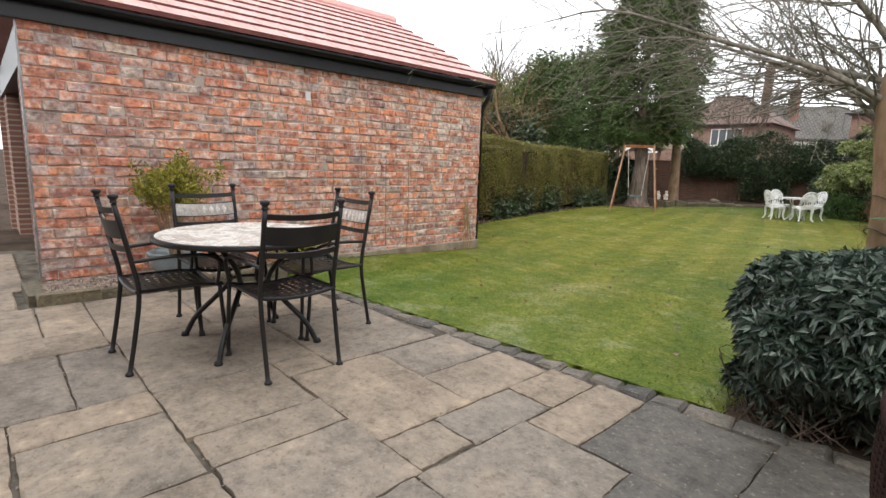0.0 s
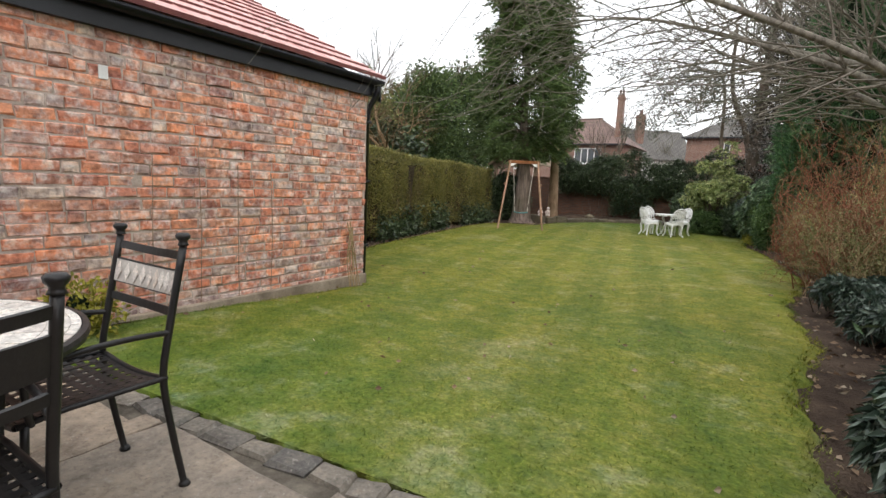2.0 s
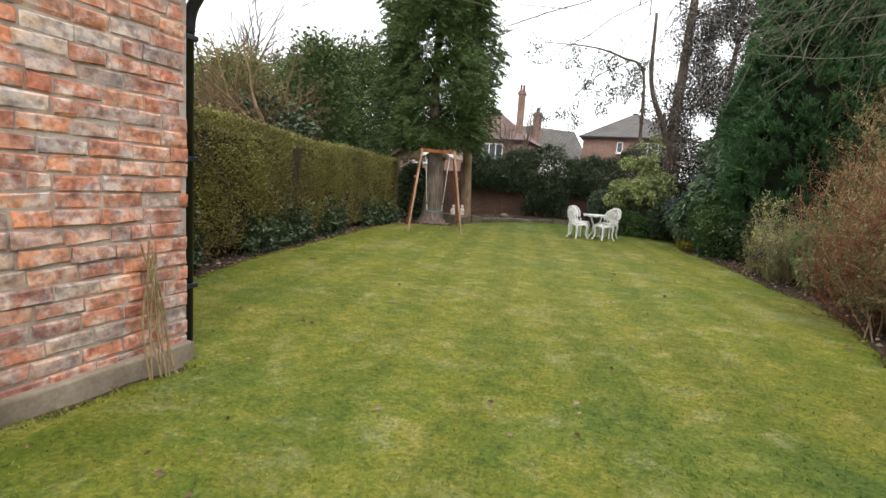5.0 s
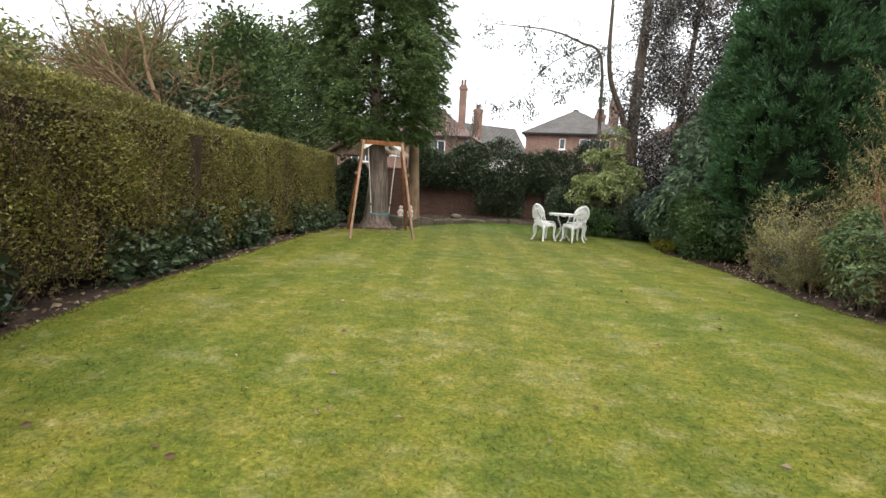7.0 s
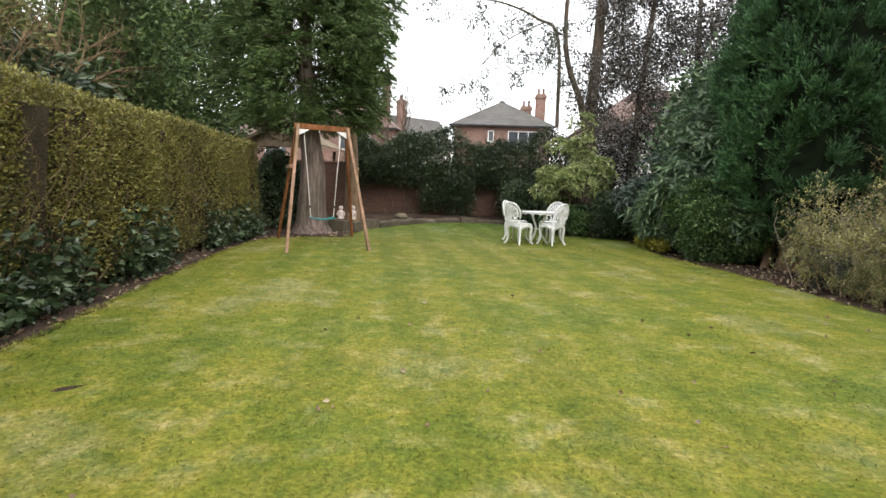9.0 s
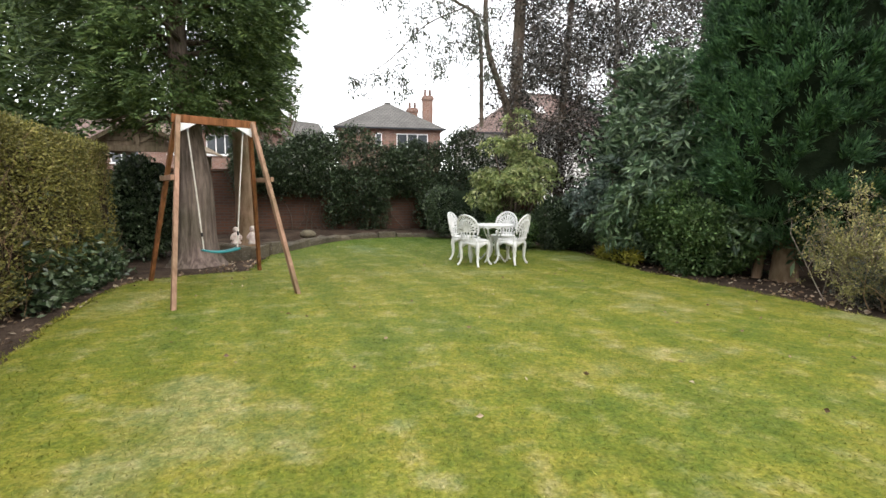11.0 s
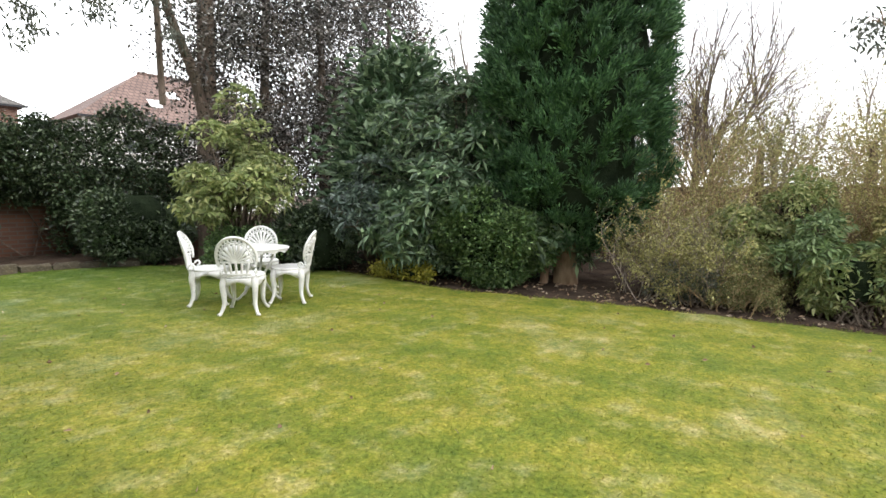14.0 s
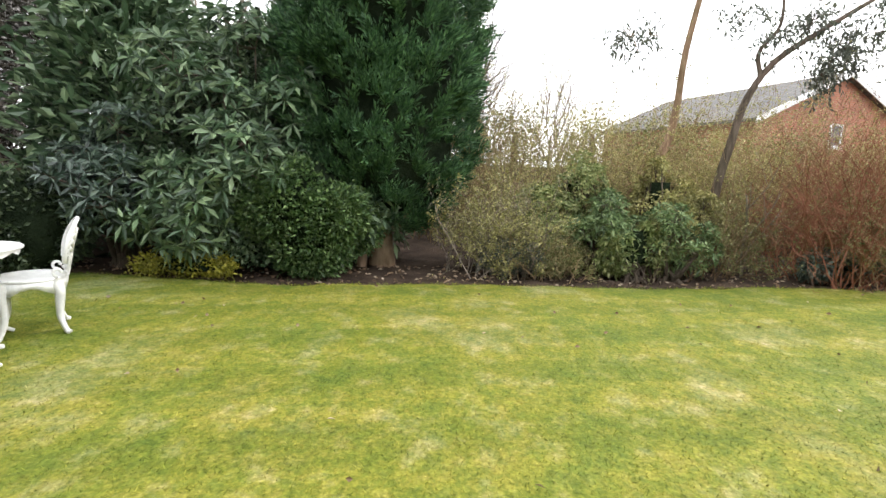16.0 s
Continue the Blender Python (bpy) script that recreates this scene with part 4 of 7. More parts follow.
def strip(pts_a, pts_b, thick):
    """A bent flat bar between two edge lines."""
    a, b = np.asarray(pts_a, float), np.asarray(pts_b, float)
    n = len(a)
    t = np.gradient(a, axis=0)
    nor = unit(np.cross(t, b - a)) * thick / 2
    v = np.concatenate([a + nor, b + nor, b - nor, a - nor])
    f = []
    for i in range(n - 1):
        for k in range(4):
            p, q = k * n, ((k + 1) % 4) * n
            f.append((p + i, p + i + 1, q + i + 1, q + i))
    for i in (0, n - 1):
        f.append((i, n + i, 2 * n + i, 3 * n + i))
    return v, np.array(f)


def build_iron_chair():
    c = thing("dining_chair", (0, 0, 0), "black wrought-iron patio chair with mosaic back band", "chair", "chairs round the patio table")
    for s in (-1, 1):
        x = 0.215 * s
        line = smooth_line([(x, -0.27, 0), (x, -0.225, 0.25), (x, -0.20, 0.45), (x, -0.225, 0.62), (x, -0.285, 0.925)], 16)
        post = arr_part("back_post", tube(line, np.linspace(0.0125, 0.0135, 16), 10), M_IRON, c, smooth=True)
        arr_part("finial", moved(lathe([(0.0, 0.93), (0.02, 0.932), (0.016, 0.938), (0.015, 0.948), (0.024, 0.958), (0.026, 0.968), (0.018, 0.976), (0.0, 0.977)], 12), (x, -0.285, -0.005)), M_IRON, post, smooth=True)
        arr_part("foot", moved(lathe([(0.0, 0.0), (0.021, 0.0), (0.021, 0.01), (0.014, 0.022), (0.0, 0.023)], 12), (x, -0.27, 0)), M_IRON, post, smooth=True)
        fx = 0.235 * s
        leg = arr_part("front_leg", tube(smooth_line([(fx, 0.245, 0), (fx, 0.225, 0.22), (fx * 0.97, 0.21, 0.44)], 9), 0.012, 10), M_IRON, c, smooth=True)
        arr_part("foot", moved(lathe([(0.0, 0.0), (0.020, 0.0), (0.020, 0.01), (0.013, 0.022), (0.0, 0.023)], 12), (fx, 0.245, 0)), M_IRON, leg, smooth=True)
        arm = smooth_line([(x, -0.232, 0.615), (x * 1.12, -0.05, 0.632), (x * 1.16, 0.12, 0.625), (x * 1.14, 0.205, 0.585), (fx * 1.0, 0.205, 0.50), (fx * 0.97, 0.195, 0.435)], 22)
        arr_part("armrest", tube(arm, 0.0105, 8), M_IRON, c, smooth=True)
    # seat: dished sheet of woven straps
    n = 10
    vs = []
    for k in range(n):
        u = -0.215 + 0.43 * (k + 0.5) / n
        for flip in (0, 1):
            w = 0.43 / n * 0.29
            q = np.linspace(-0.215, 0.225, 13)
            dish = lambda xx, yy: 0.452 - 0.022 * (1 - (xx / 0.22) ** 2) - 0.012 * smoothstep(0.12, 0.225, yy)
            wave = 0.004 * np.sin(np.arange(13) * math.pi + k * math.pi + flip * math.pi) * 0.6
            if flip:
                a = np.stack([np.full(13, u - w), q, dish(u, q) + wave], 1)
                b = np.stack([np.full(13, u + w), q, dish(u, q) + wave], 1)
            else:
                uu = u + 0.005
                a = np.stack([q, np.full(13, uu - w), dish(q, uu) + wave], 1)
                b = np.stack([q, np.full(13, uu + w), dish(q, uu) + wave], 1)
            vs.append(strip(a, b, 0.003))
    q = np.linspace(-0.22, 0.22, 13)
    ring = [np.stack([q, np.full(13, 0.228), 0.440 - 0.022 * (1 - (q / 0.22) ** 2)], 1), np.stack([q, np.full(13, -0.205), 0.452 - 0.022 * (1 - (q / 0.22) ** 2)], 1)]
    sides = [tube([(0.222 * s, -0.205, 0.452), (0.222 * s, 0.1, 0.452), (0.222 * s, 0.228, 0.44)], 0.010, 8) for s in (-1, 1)]
    seat = arr_part("seat", joined([tube(line, 0.011, 8) for line in ring] + sides), M_IRON, c, "woven black metal strap seat", smooth=True)
    for q in vs:
        arr_part("strap", q, M_IRON, seat)
    # back rails, bowed
    def rail(z0, z1, name, th=0.006):
        x = np.linspace(-0.215, 0.215, 13)
        y0 = -0.225 - (z0 - 0.62) * 0.197 - 0.028 * (1 - (x / 0.215) ** 2)
        y1 = -0.225 - (z1 - 0.62) * 0.197 - 0.028 * (1 - (x / 0.215) ** 2)
        sag = -0.012 * (1 - (x / 0.215) ** 2)
        return arr_part(name, strip(np.stack([x, y0, z0 + sag], 1), np.stack([x, y1, z1 + sag], 1), th), M_IRON, c)
    rail(0.875, 0.905, "top_rail", 0.010)
    rail(0.672, 0.702, "lower_rail", 0.010)
    band = rail(0.742, 0.838, "mosaic_band", 0.008)
    r = rng_of(31)
    for k in range(9):
        x = -0.205 + 0.41 * (k + 0.5) / 9
        zc = 0.79 - 0.012 * (1 - (x / 0.215) ** 2)
        yy = -0.225 - (0.79 - 0.62) * 0.197 - 0.028 * (1 - (x / 0.215) ** 2) + 0.0075
        h, w = 0.036, 0.020
        v = np.array([(x, yy - h * 0.197, zc + h), (x + w, yy, zc), (x, yy + h * 0.197, zc - h), (x - w, yy, zc)])
        v2 = v + np.array([0, 0.004, 0.001])
        vv = np.concatenate([v, v2 * [1, 1, 1]])
        ob = new("mosaic_tile", np_mesh("mosaic_tile", vv, [(7, 6, 5, 4), (0, 1, 5, 4), (1, 2, 6, 5), (2, 3, 7, 6), (3, 0, 4, 7)], M_MOSAIC))
        child(ob, band)
    x = np.linspace(-0.21, 0.21, 13)
    sag = -0.012 * (1 - (x / 0.215) ** 2)
    lines = [np.stack([x, -0.225 - (z - 0.62) * 0.197 - 0.028 * (1 - (x / 0.215) ** 2) + 0.006, z + sag], 1) for z in (0.748, 0.832)]
    arr_part("mosaic_ground", strip(lines[0], lines[1], 0.003), M_GROUT, band, "pale mosaic ground of the back band")
    return c


def build_patio_table(at):
    t = thing("patio_table", at, "round patio table with pale mosaic top and black iron legs", "table")
    R = 0.54
    arr_part("tabletop", lathe([(0, 0.672), (R - 0.03, 0.672), (R - 0.004, 0.676), (R, 0.69), (R - 0.004, 0.703), (R - 0.02, 0.706), (R - 0.022, 0.700), (0, 0.700)], 64), M_IRON, t, "black metal table rim and base")
    r = rng_of(41)
    bed = arr_part("mosaic_bed", lathe([(0, 0.7005), (R - 0.024, 0.7005), (R - 0.024, 0.7035), (0, 0.7035)], 64), M_GROUT, t, "pale grout between the mosaic tiles")
    rings = [(0.49, 0.515, 60), (0.43, 0.487, 40), (0.335, 0.427, 24), (0.30, 0.332, 44), (0.20, 0.297, 18), (0.165, 0.197, 26), (0.06, 0.162, 10)]
    for ra, rb, n in rings:
        for k in range(n):
            a0, a1 = 2 * math.pi * (k + 0.04) / n, 2 * math.pi * (k + 0.96) / n
            p = [(ra, a0), (rb, a0), (rb, (a0 + a1) / 2), (rb, a1), (ra, a1), (ra, (a0 + a1) / 2)]
            top = [(q * math.cos(a), q * math.sin(a), 0.7062 + r.normal() * 0.0003) for q, a in p]
            bot = [(x, y, 0.7025) for x, y, z in top]
            v = top + bot
            f = [(0, 1, 2, 5), (5, 2, 3, 4)] + [(i, 6 + i, 6 + (i + 1) % 6, (i + 1) % 6) for i in range(6)]
            child(new("mosaic_tile", np_mesh("mosaic_tile", v, f, M_MOSAIC)), bed)
    for k in range(4):
        a = math.pi / 4 + k * math.pi / 2
        ca, sa = math.cos(a), math.sin(a)
        line = smooth_line([(q * ca, q * sa, z) for q, z in ((0.44, 0.0), (0.36, 0.14), (0.20, 0.30), (0.125, 0.40), (0.19, 0.52), (0.33, 0.64), (0.36, 0.672))], 22)
        leg = arr_part("leg", tube(line, 0.0165, 10), M_IRON, t, smooth=True)
        arr_part("foot", moved(lathe([(0.0, 0.0), (0.025, 0.0), (0.025, 0.012), (0.018, 0.028), (0.0, 0.03)], 12), (0.44 * ca, 0.44 * sa, 0)), M_IRON, leg, smooth=True)
    ang = np.linspace(0, 2 * math.pi, 25)
    arr_part("leg_ring", tube(np.stack([0.125 * np.cos(ang), 0.125 * np.sin(ang), np.full(25, 0.40)], 1), 0.010, 8, False), M_IRON, t, smooth=True)
    arr_part("top_ring", tube(np.stack([0.36 * np.cos(ang), 0.36 * np.sin(ang), np.full(25, 0.662)], 1), 0.010, 8, False), M_IRON, t, smooth=True)
    return t


def build_white_chair():
    c = thing("garden_chair", (0, 0, 0), "white cast-metal garden chair with pierced fan back", "chair", "white chairs round the garden table")
    seat = lathe([(0, 0.405), (0.19, 0.405), (0.225, 0.41), (0.235, 0.425), (0.228, 0.437), (0.212, 0.434), (0.10, 0.426), (0, 0.424)], 28)
    arr_part("seat", seat, M_WHITE_IRON, c, smooth=True)
    n = 28
    ang = np.linspace(0, 2 * math.pi, n + 1)
    depth = 0.040 + 0.065 * (0.5 + 0.5 * np.cos(ang * 4 - math.pi))
    a = np.stack([0.226 * np.cos(ang), 0.226 * np.sin(ang), np.full(n + 1, 0.412)], 1)
    b = np.stack([0.222 * np.cos(ang), 0.222 * np.sin(ang), 0.412 - depth], 1)
    apron = arr_part("apron", strip(a, b, 0.010), M_WHITE_IRON, c, smooth=True)
    for k in range(4):
        an = math.pi / 4 + k * math.pi / 2
        ca, sa = math.cos(an), math.sin(an)
        line = smooth_line([(q * ca, q * sa, z) for q, z in ((0.205, 0.41), (0.238, 0.33), (0.23, 0.22), (0.23, 0.12), (0.27, 0.03), (0.30, 0.012))], 18)
        leg = arr_part("leg", tube(line, np.interp(np.linspace(0, 1, 18), [0, 0.25, 0.75, 1], [0.046, 0.034, 0.018, 0.022]), 8), M_WHITE_IRON, c, smooth=True)
        sc = np.linspace(0, 4.2 * math.pi, 22)
        rr = 0.028 * (1 - sc / (5 * math.pi))
        pts = np.stack([np.full(22, 0.236), rr * np.cos(sc), 0.37 + rr * np.sin(sc)], 1)
        rot = np.array([[ca, -sa, 0], [sa, ca, 0], [0, 0, 1]])
        arr_part("scroll", tube(pts @ rot.T, 0.006, 5), M_WHITE_IRON, leg, smooth=True)
    # back: oval fan, leaning back; u across, w up from the seat
    def at(u, w, off=0.0):
        bow = 0.05 * (1 - np.clip(np.abs(u) / 0.21, 0, 1) ** 2)
        return np.stack([u, -0.175 - bow - w * 0.20 + off, 0.43 + w], -1)
    t = np.linspace(-0.5, math.pi + 0.5, 31)
    outer = at(0.208 * np.cos(t), 0.215 + 0.215 * np.sin(t))
    arr_part("back_rim", tube(outer, 0.016, 7), M_WHITE_IRON, c, smooth=True)
    t2 = np.linspace(-0.3, math.pi + 0.3, 27)
    ringp = at(0.150 * np.cos(t2), 0.21 + 0.155 * np.sin(t2))
    arr_part("back_ring", tube(ringp, 0.009, 6), M_WHITE_IRON, c, smooth=True)
    lace = []
    for k in range(17):
        an = -0.2 + (math.pi + 0.4) * k / 16
        s = np.linspace(0, 1, 9)
        cu, cw = 0.18 * math.cos(an), 0.213 + 0.186 * math.sin(an)
        loop = at(cu + 0.019 * np.cos(s * 2 * math.pi), cw + 0.019 * np.sin(s * 2 * math.pi))
        lace.append(tube(loop, 0.0075, 5, False))
    arr_part("lace_border", joined(lace), M_WHITE_IRON, c, smooth=True)
    for k in range(9):
        an = math.pi * (0.02 + 0.96 * k / 8)
        s = np.linspace(0, 1, 6)
        u, w = s * 0.148 * math.cos(an), 0.16 + s * (0.05 + 0.148 * math.sin(an))
        arr_part("fan_rib", tube(at(u, w), np.linspace(0.009, 0.020, 6), 6), M_WHITE_IRON, c, smooth=True)
    plate = []
    for k in range(5):
        u0 = -0.13 + 0.065 * k
        plate.append(tube(at(np.linspace(u0 * 0.75, u0, 5), np.linspace(0.0, 0.165, 5)), 0.014, 6))
    arr_part("splat", joined(plate), M_WHITE_IRON, c, smooth=True)
    arr_part("cross_rail", tube(at(np.linspace(-0.165, 0.165, 9), np.full(9, 0.16)), 0.012, 7), M_WHITE_IRON, c, smooth=True)
    arr_part("cross_rail", tube(at(np.linspace(-0.15, 0.15, 9), np.full(9, 0.03)), 0.016, 7), M_WHITE_IRON, c, smooth=True)
    for s in (-1, 1):
        a = np.linspace(0, 1.6 * math.pi, 14)
        q = 0.034 * (1 - 0.45 * a / a[-1])
        line = np.stack([np.full(14, 0.178 * s), -0.165 + q * np.sin(a), 0.475 - q * np.cos(a)], 1)
        arr_part("side_scroll", tube(line, 0.012, 6), M_WHITE_IRON, c, smooth=True)
    return c


def build_white_table(at):
    t = thing("garden_table", at, "round white cast-metal garden table", "table")
    arr_part("tabletop", lathe([(0, 0.645), (0.35, 0.645), (0.372, 0.65), (0.375, 0.662), (0.365, 0.668), (0, 0.666)], 48), M_WHITE_IRON, t)
    n = 48
    ang = np.linspace(0, 2 * math.pi, n + 1)
    a = np.stack([0.352 * np.cos(ang), 0.352 * np.sin(ang), np.full(n + 1, 0.648)], 1)
    b = np.stack([0.345 * np.cos(ang), 0.345 * np.sin(ang), 0.648 - 0.03 - 0.015 * np.cos(ang * 12)], 1)
    arr_part("apron", strip(a, b, 0.008), M_WHITE_IRON, t)
    for k in range(4):
        an = math.pi / 4 + k * math.pi / 2
        ca, sa = math.cos(an), math.sin(an)
        line = smooth_line([(q * ca, q * sa, z) for q, z in ((0.20, 0.645), (0.17, 0.52), (0.08, 0.36), (0.09, 0.22), (0.21, 0.06), (0.27, 0.012))], 20)
        arr_part("leg", tube(line, 0.015, 8), M_WHITE_IRON, t, smooth=True)
    arr_part("leg_ring", tube(np.stack([0.09 * np.cos(ang), 0.09 * np.sin(ang), np.full(n + 1, 0.30)], 1), 0.010, 6, False), M_WHITE_IRON, t, smooth=True)


FLOOR = 0.155
chair = build_iron_chair()
chair.matrix_world = pose(-2.245 - 0.27, 2.73, FLOOR, 0, 0, 90)
for x, y, rz in ((-3.01, 1.985 + 0.27, 1), (-2.96, 3.49 - 0.27, 182), (-3.73 + 0.27, 2.71, -88)):
    copy_thing(chair, pose(x, y, FLOOR, 0, 0, rz))
build_patio_table((-2.96, 2.71, FLOOR))

TX, TY = -3.62, 19.45
white = build_white_chair()
first = True
for bx, by, fx, fy in ((-4.18, 18.9, 0.56, 0.55), (-3.25, 19.01, -0.68, 0.73), (-4.22, 19.86, 0.6, -0.41), (-3.2, 20.08, -0.42, -0.63)):
    d = Vector((fx, fy)).normalized()
    rz = math.degrees(math.atan2(-d.x, d.y))
    m = pose(bx + d.x * 0.18, by + d.y * 0.18, 0.03, 0, 0, rz)
    if first:
        white.matrix_world = m
        first = False
    else:
        copy_thing(white, m)
build_white_table((TX, TY, 0.03))


def build_swing():
    s = thing("garden_swing", (0, 0, 0), "wooden A-frame child swing with teal seat", "swing")
    fl, fr, bl, br = (-7.88, 16.2), (-6.71, 16.9), (-8.80, 18.05), (-7.53, 18.85)
    L, R = Vector((-8.10, 17.27, 2.13)), Vector((-7.36, 17.73, 2.13))
    ax = (R - L).normalized()
    fw = Vector((-ax.y, ax.x, 0))
    for foot, apex, sgn, m, lab in ((fl, L, -1, M_SWING_PALE, "faded front leg"), (fr, R, -1, M_SWING_PALE, "faded front leg"), (bl, L, 1, M_SWING, "orange-stained back leg"), (br, R, 1, M_SWING, "orange-stained back leg")):
        top = apex + fw * 0.045 * sgn
        part("leg", bar((foot[0], foot[1], 0.0), top, 0.07, 0.048, 0.006, tuple(ax)), m, s, lab)
    part("top_beam", bar(L - ax * 0.06 + Vector((0, 0, -0.02)), R + ax * 0.06 + Vector((0, 0, -0.02)), 0.055, 0.095, 0.006), M_SWING, s)
    for a, b, apex, sgn in ((fl, bl, L, -1), (fr, br, R, 1)):
        pa = Vector((a[0], a[1], 0)).lerp(apex - fw * 0.045, 0.66) + ax * sgn * 0.05
        pb = Vector((b[0], b[1], 0)).lerp(apex + fw * 0.045, 0.66) + ax * sgn * 0.05
        d = (pb - pa).normalized()
        part("brace", bar(pa - d * 0.06, pb + d * 0.06, 0.04, 0.06, 0.005), M_SWING_PALE, s)
    for apex, sgn in ((L, 1), (R, -1)):
        bm = bmesh.new()
        p0 = apex + Vector((0, 0, -0.07))
        tri = [p0, p0 + ax * sgn * 0.20, p0 + ax * sgn * 0.01 + Vector((0, 0, -0.11))]
        f1 = [bm.verts.new(p - fw * 0.04) for p in tri]
        f2 = [bm.verts.new(p - fw * 0.025) for p in tri]
        bm.faces.new(f1)
        bm.faces.new(f2[::-1])
        for j in range(3):
            bm.faces.new((f1[j], f1[(j + 1) % 3], f2[(j + 1) % 3], f2[j]))
        bmesh.ops.recalc_face_normals(bm, faces=bm.faces)
        part("gusset", bm, M_WHITE, s, "white corner gusset")
    mid = (L + R) / 2
    sc = Vector((mid.x, mid.y, 0.50))
    x = np.linspace(-0.22, 0.22, 15)
    z = -0.035 * (1 - (x / 0.22) ** 2) + 0.02
    def world(u, v, w):
        return np.stack([sc.x + ax.x * u + fw.x * v, sc.y + ax.y * u + fw.y * v, sc.z + w], -1)
    arr_part("seat", strip(world(x, -0.075 + 0 * x, z), world(x, 0.075 + 0 * x, z), 0.022), M_TEAL, s, "teal plastic swing seat", True)
    for apex, sgn in ((L, 1), (R, -1)):
        hook = apex + ax * sgn * 0.11 + Vector((0, 0, -0.06))
        end = sc - ax * sgn * 0.205 + Vector((0, 0, 0.02))
        rope = arr_part("rope", tube([hook + Vector((0, 0, -0.10)), hook.lerp(end, 0.5), end], 0.0085, 6), M_ROPE, s)
        arr_part("hook", tube([hook + Vector((0, 0, 0.02)), hook + Vector((0, 0, -0.05)), hook + Vector((0, 0, -0.11))], [0.008, 0.016, 0.009], 8), M_STEEL, rope)
        arr_part("knot", tube([hook.lerp(end, 0.86), hook.lerp(end, 0.89)], 0.014, 8), M_IRON, rope)


build_swing()


def build_wicker_chair(at, rz):
    c = thing("wicker_chair", at, "brown woven wicker armchair on the patio", "chair", rz=rz)
    # a rounded back that runs down into the seat and four short legs
    def shell(u, w):
        a = u * 1.25
        rad = 0.27 + 0.08 * math.sin(w * 2.2)
        return np.array([rad * math.sin(a), -rad * math.cos(a) - 0.04 * w, 0.10 + w * (0.57 - 0.20 * abs(u) ** 1.6)])
    cane = []
    for k in range(33):
        u = -1 + 2 * k / 32
        cane.append(tube([shell(u, w) for w in np.linspace(0, 1, 12)], 0.006, 5))
    for k in range(33):
        w = k / 32
        cane.append(tube([shell(u, w) + np.array([0, 0, 0.004 * (-1) ** i]) for i, u in enumerate(np.linspace(-1, 1, 34))], 0.006, 5))
    arr_part("woven_back", joined(cane), M_WICKER, c, smooth=True)
    arr_part("back_rim", tube([shell(u, 1.0) for u in np.linspace(-1, 1, 25)], 0.014, 8), M_WICKER, c, smooth=True)
    arr_part("seat", lathe([(0, 0.37), (0.27, 0.37), (0.30, 0.385), (0.29, 0.405), (0, 0.40)], 24), M_WICKER, c, smooth=True)
    for k in range(4):
        a = math.pi / 4 + k * math.pi / 2
        arr_part("leg", tube([(0.27 * math.cos(a), 0.27 * math.sin(a), 0.0), (0.24 * math.cos(a), 0.24 * math.sin(a), 0.38)], 0.02, 8), M_WICKER, c, smooth=True)


build_wicker_chair((0.46, 3.06, FLOOR), -95)


# ---- gravel bed by the garage wall, edging stones, pot ----
def build_gravel_bed():
    r = rng_of(51)
    n = 2600
    y = r.uniform(1.78, 3.62, n)
    x = r.uniform(-5.17, -4.66, n)
    s = r.uniform(0.008, 0.02, n)
    base = np.array([(1, 0, 0), (0, 1, 0), (-1, 0, 0), (0, -1, 0), (0, 0, 0.7), (0, 0, -0.7)])
    v = np.stack([x, y, np.full(n, 0.205) + r.normal(size=n) * 0.008], 1)[:, None] + base[None] * s[:, None, None] * r.uniform(0.7, 1.3, (n, 6, 1))
    tri = np.array([(0, 1, 4), (1, 2, 4), (2, 3, 4), (3, 0, 4), (1, 0, 5), (2, 1, 5), (3, 2, 5), (0, 3, 5)])
    f = (tri[None] + (np.arange(n) * 6)[:, None, None]).reshape(-1, 3)
    tagged(new("gravel", np_mesh("gravel", v.reshape(-1, 3), f, M_GRAVEL)), "pale pinkish gravel along the garage wall", "gravel", kind="stuff")
    part("bedding", box((-5.2, 1.76, 0.05), (-4.62, 3.66, 0.2)), M_JOINT, tagged(new("gravel_bed", None), "sandy bed under the gravel", "flower bed", kind="structure"))
    edging = thing("bed_edging", (0, 0, 0), "low mossy stone edging of the gravel bed", "edging", kind="structure")
    y = 1.72
    for l in (0.42, 0.36, 0.5, 0.4, 0.34):
        me = piece_mesh("edging_stone", l - 0.015, 0.12, 0.12, 0.016, r, M_EDGE_STONE, 0.007)
        child(new("edging_stone", me), edging).matrix_local = pose(-4.62 + r.normal() * 0.01, y + l / 2, 0.235, r.normal() * 1.5, r.normal() * 1.5, 90 + r.normal() * 2)
        y += l
    me = piece_mesh("edging_stone", 0.56, 0.12, 0.12, 0.016, r, M_EDGE_STONE, 0.007)
    child(new("edging_stone", me), edging).matrix_local = pose(-4.95, 1.74, 0.225, 0, 0, 1)


build_gravel_bed()
pot = thing("plant_pot", (-4.62 - 0.27, 2.78, 0.2), "round blue-grey glazed planter on gravel", "pot")
arr_part("bowl", lathe([(0, 0.0), (0.12, 0.0), (0.17, 0.06), (0.215, 0.17), (0.225, 0.215), (0.235, 0.23), (0.225, 0.245), (0.205, 0.235), (0.2, 0.2), (0, 0.19)], 28), M_POT, pot, smooth=True)


# ---- plants ----
def plant(name, at, label, category, group=""):
    return thing(name, at, label, category, group)


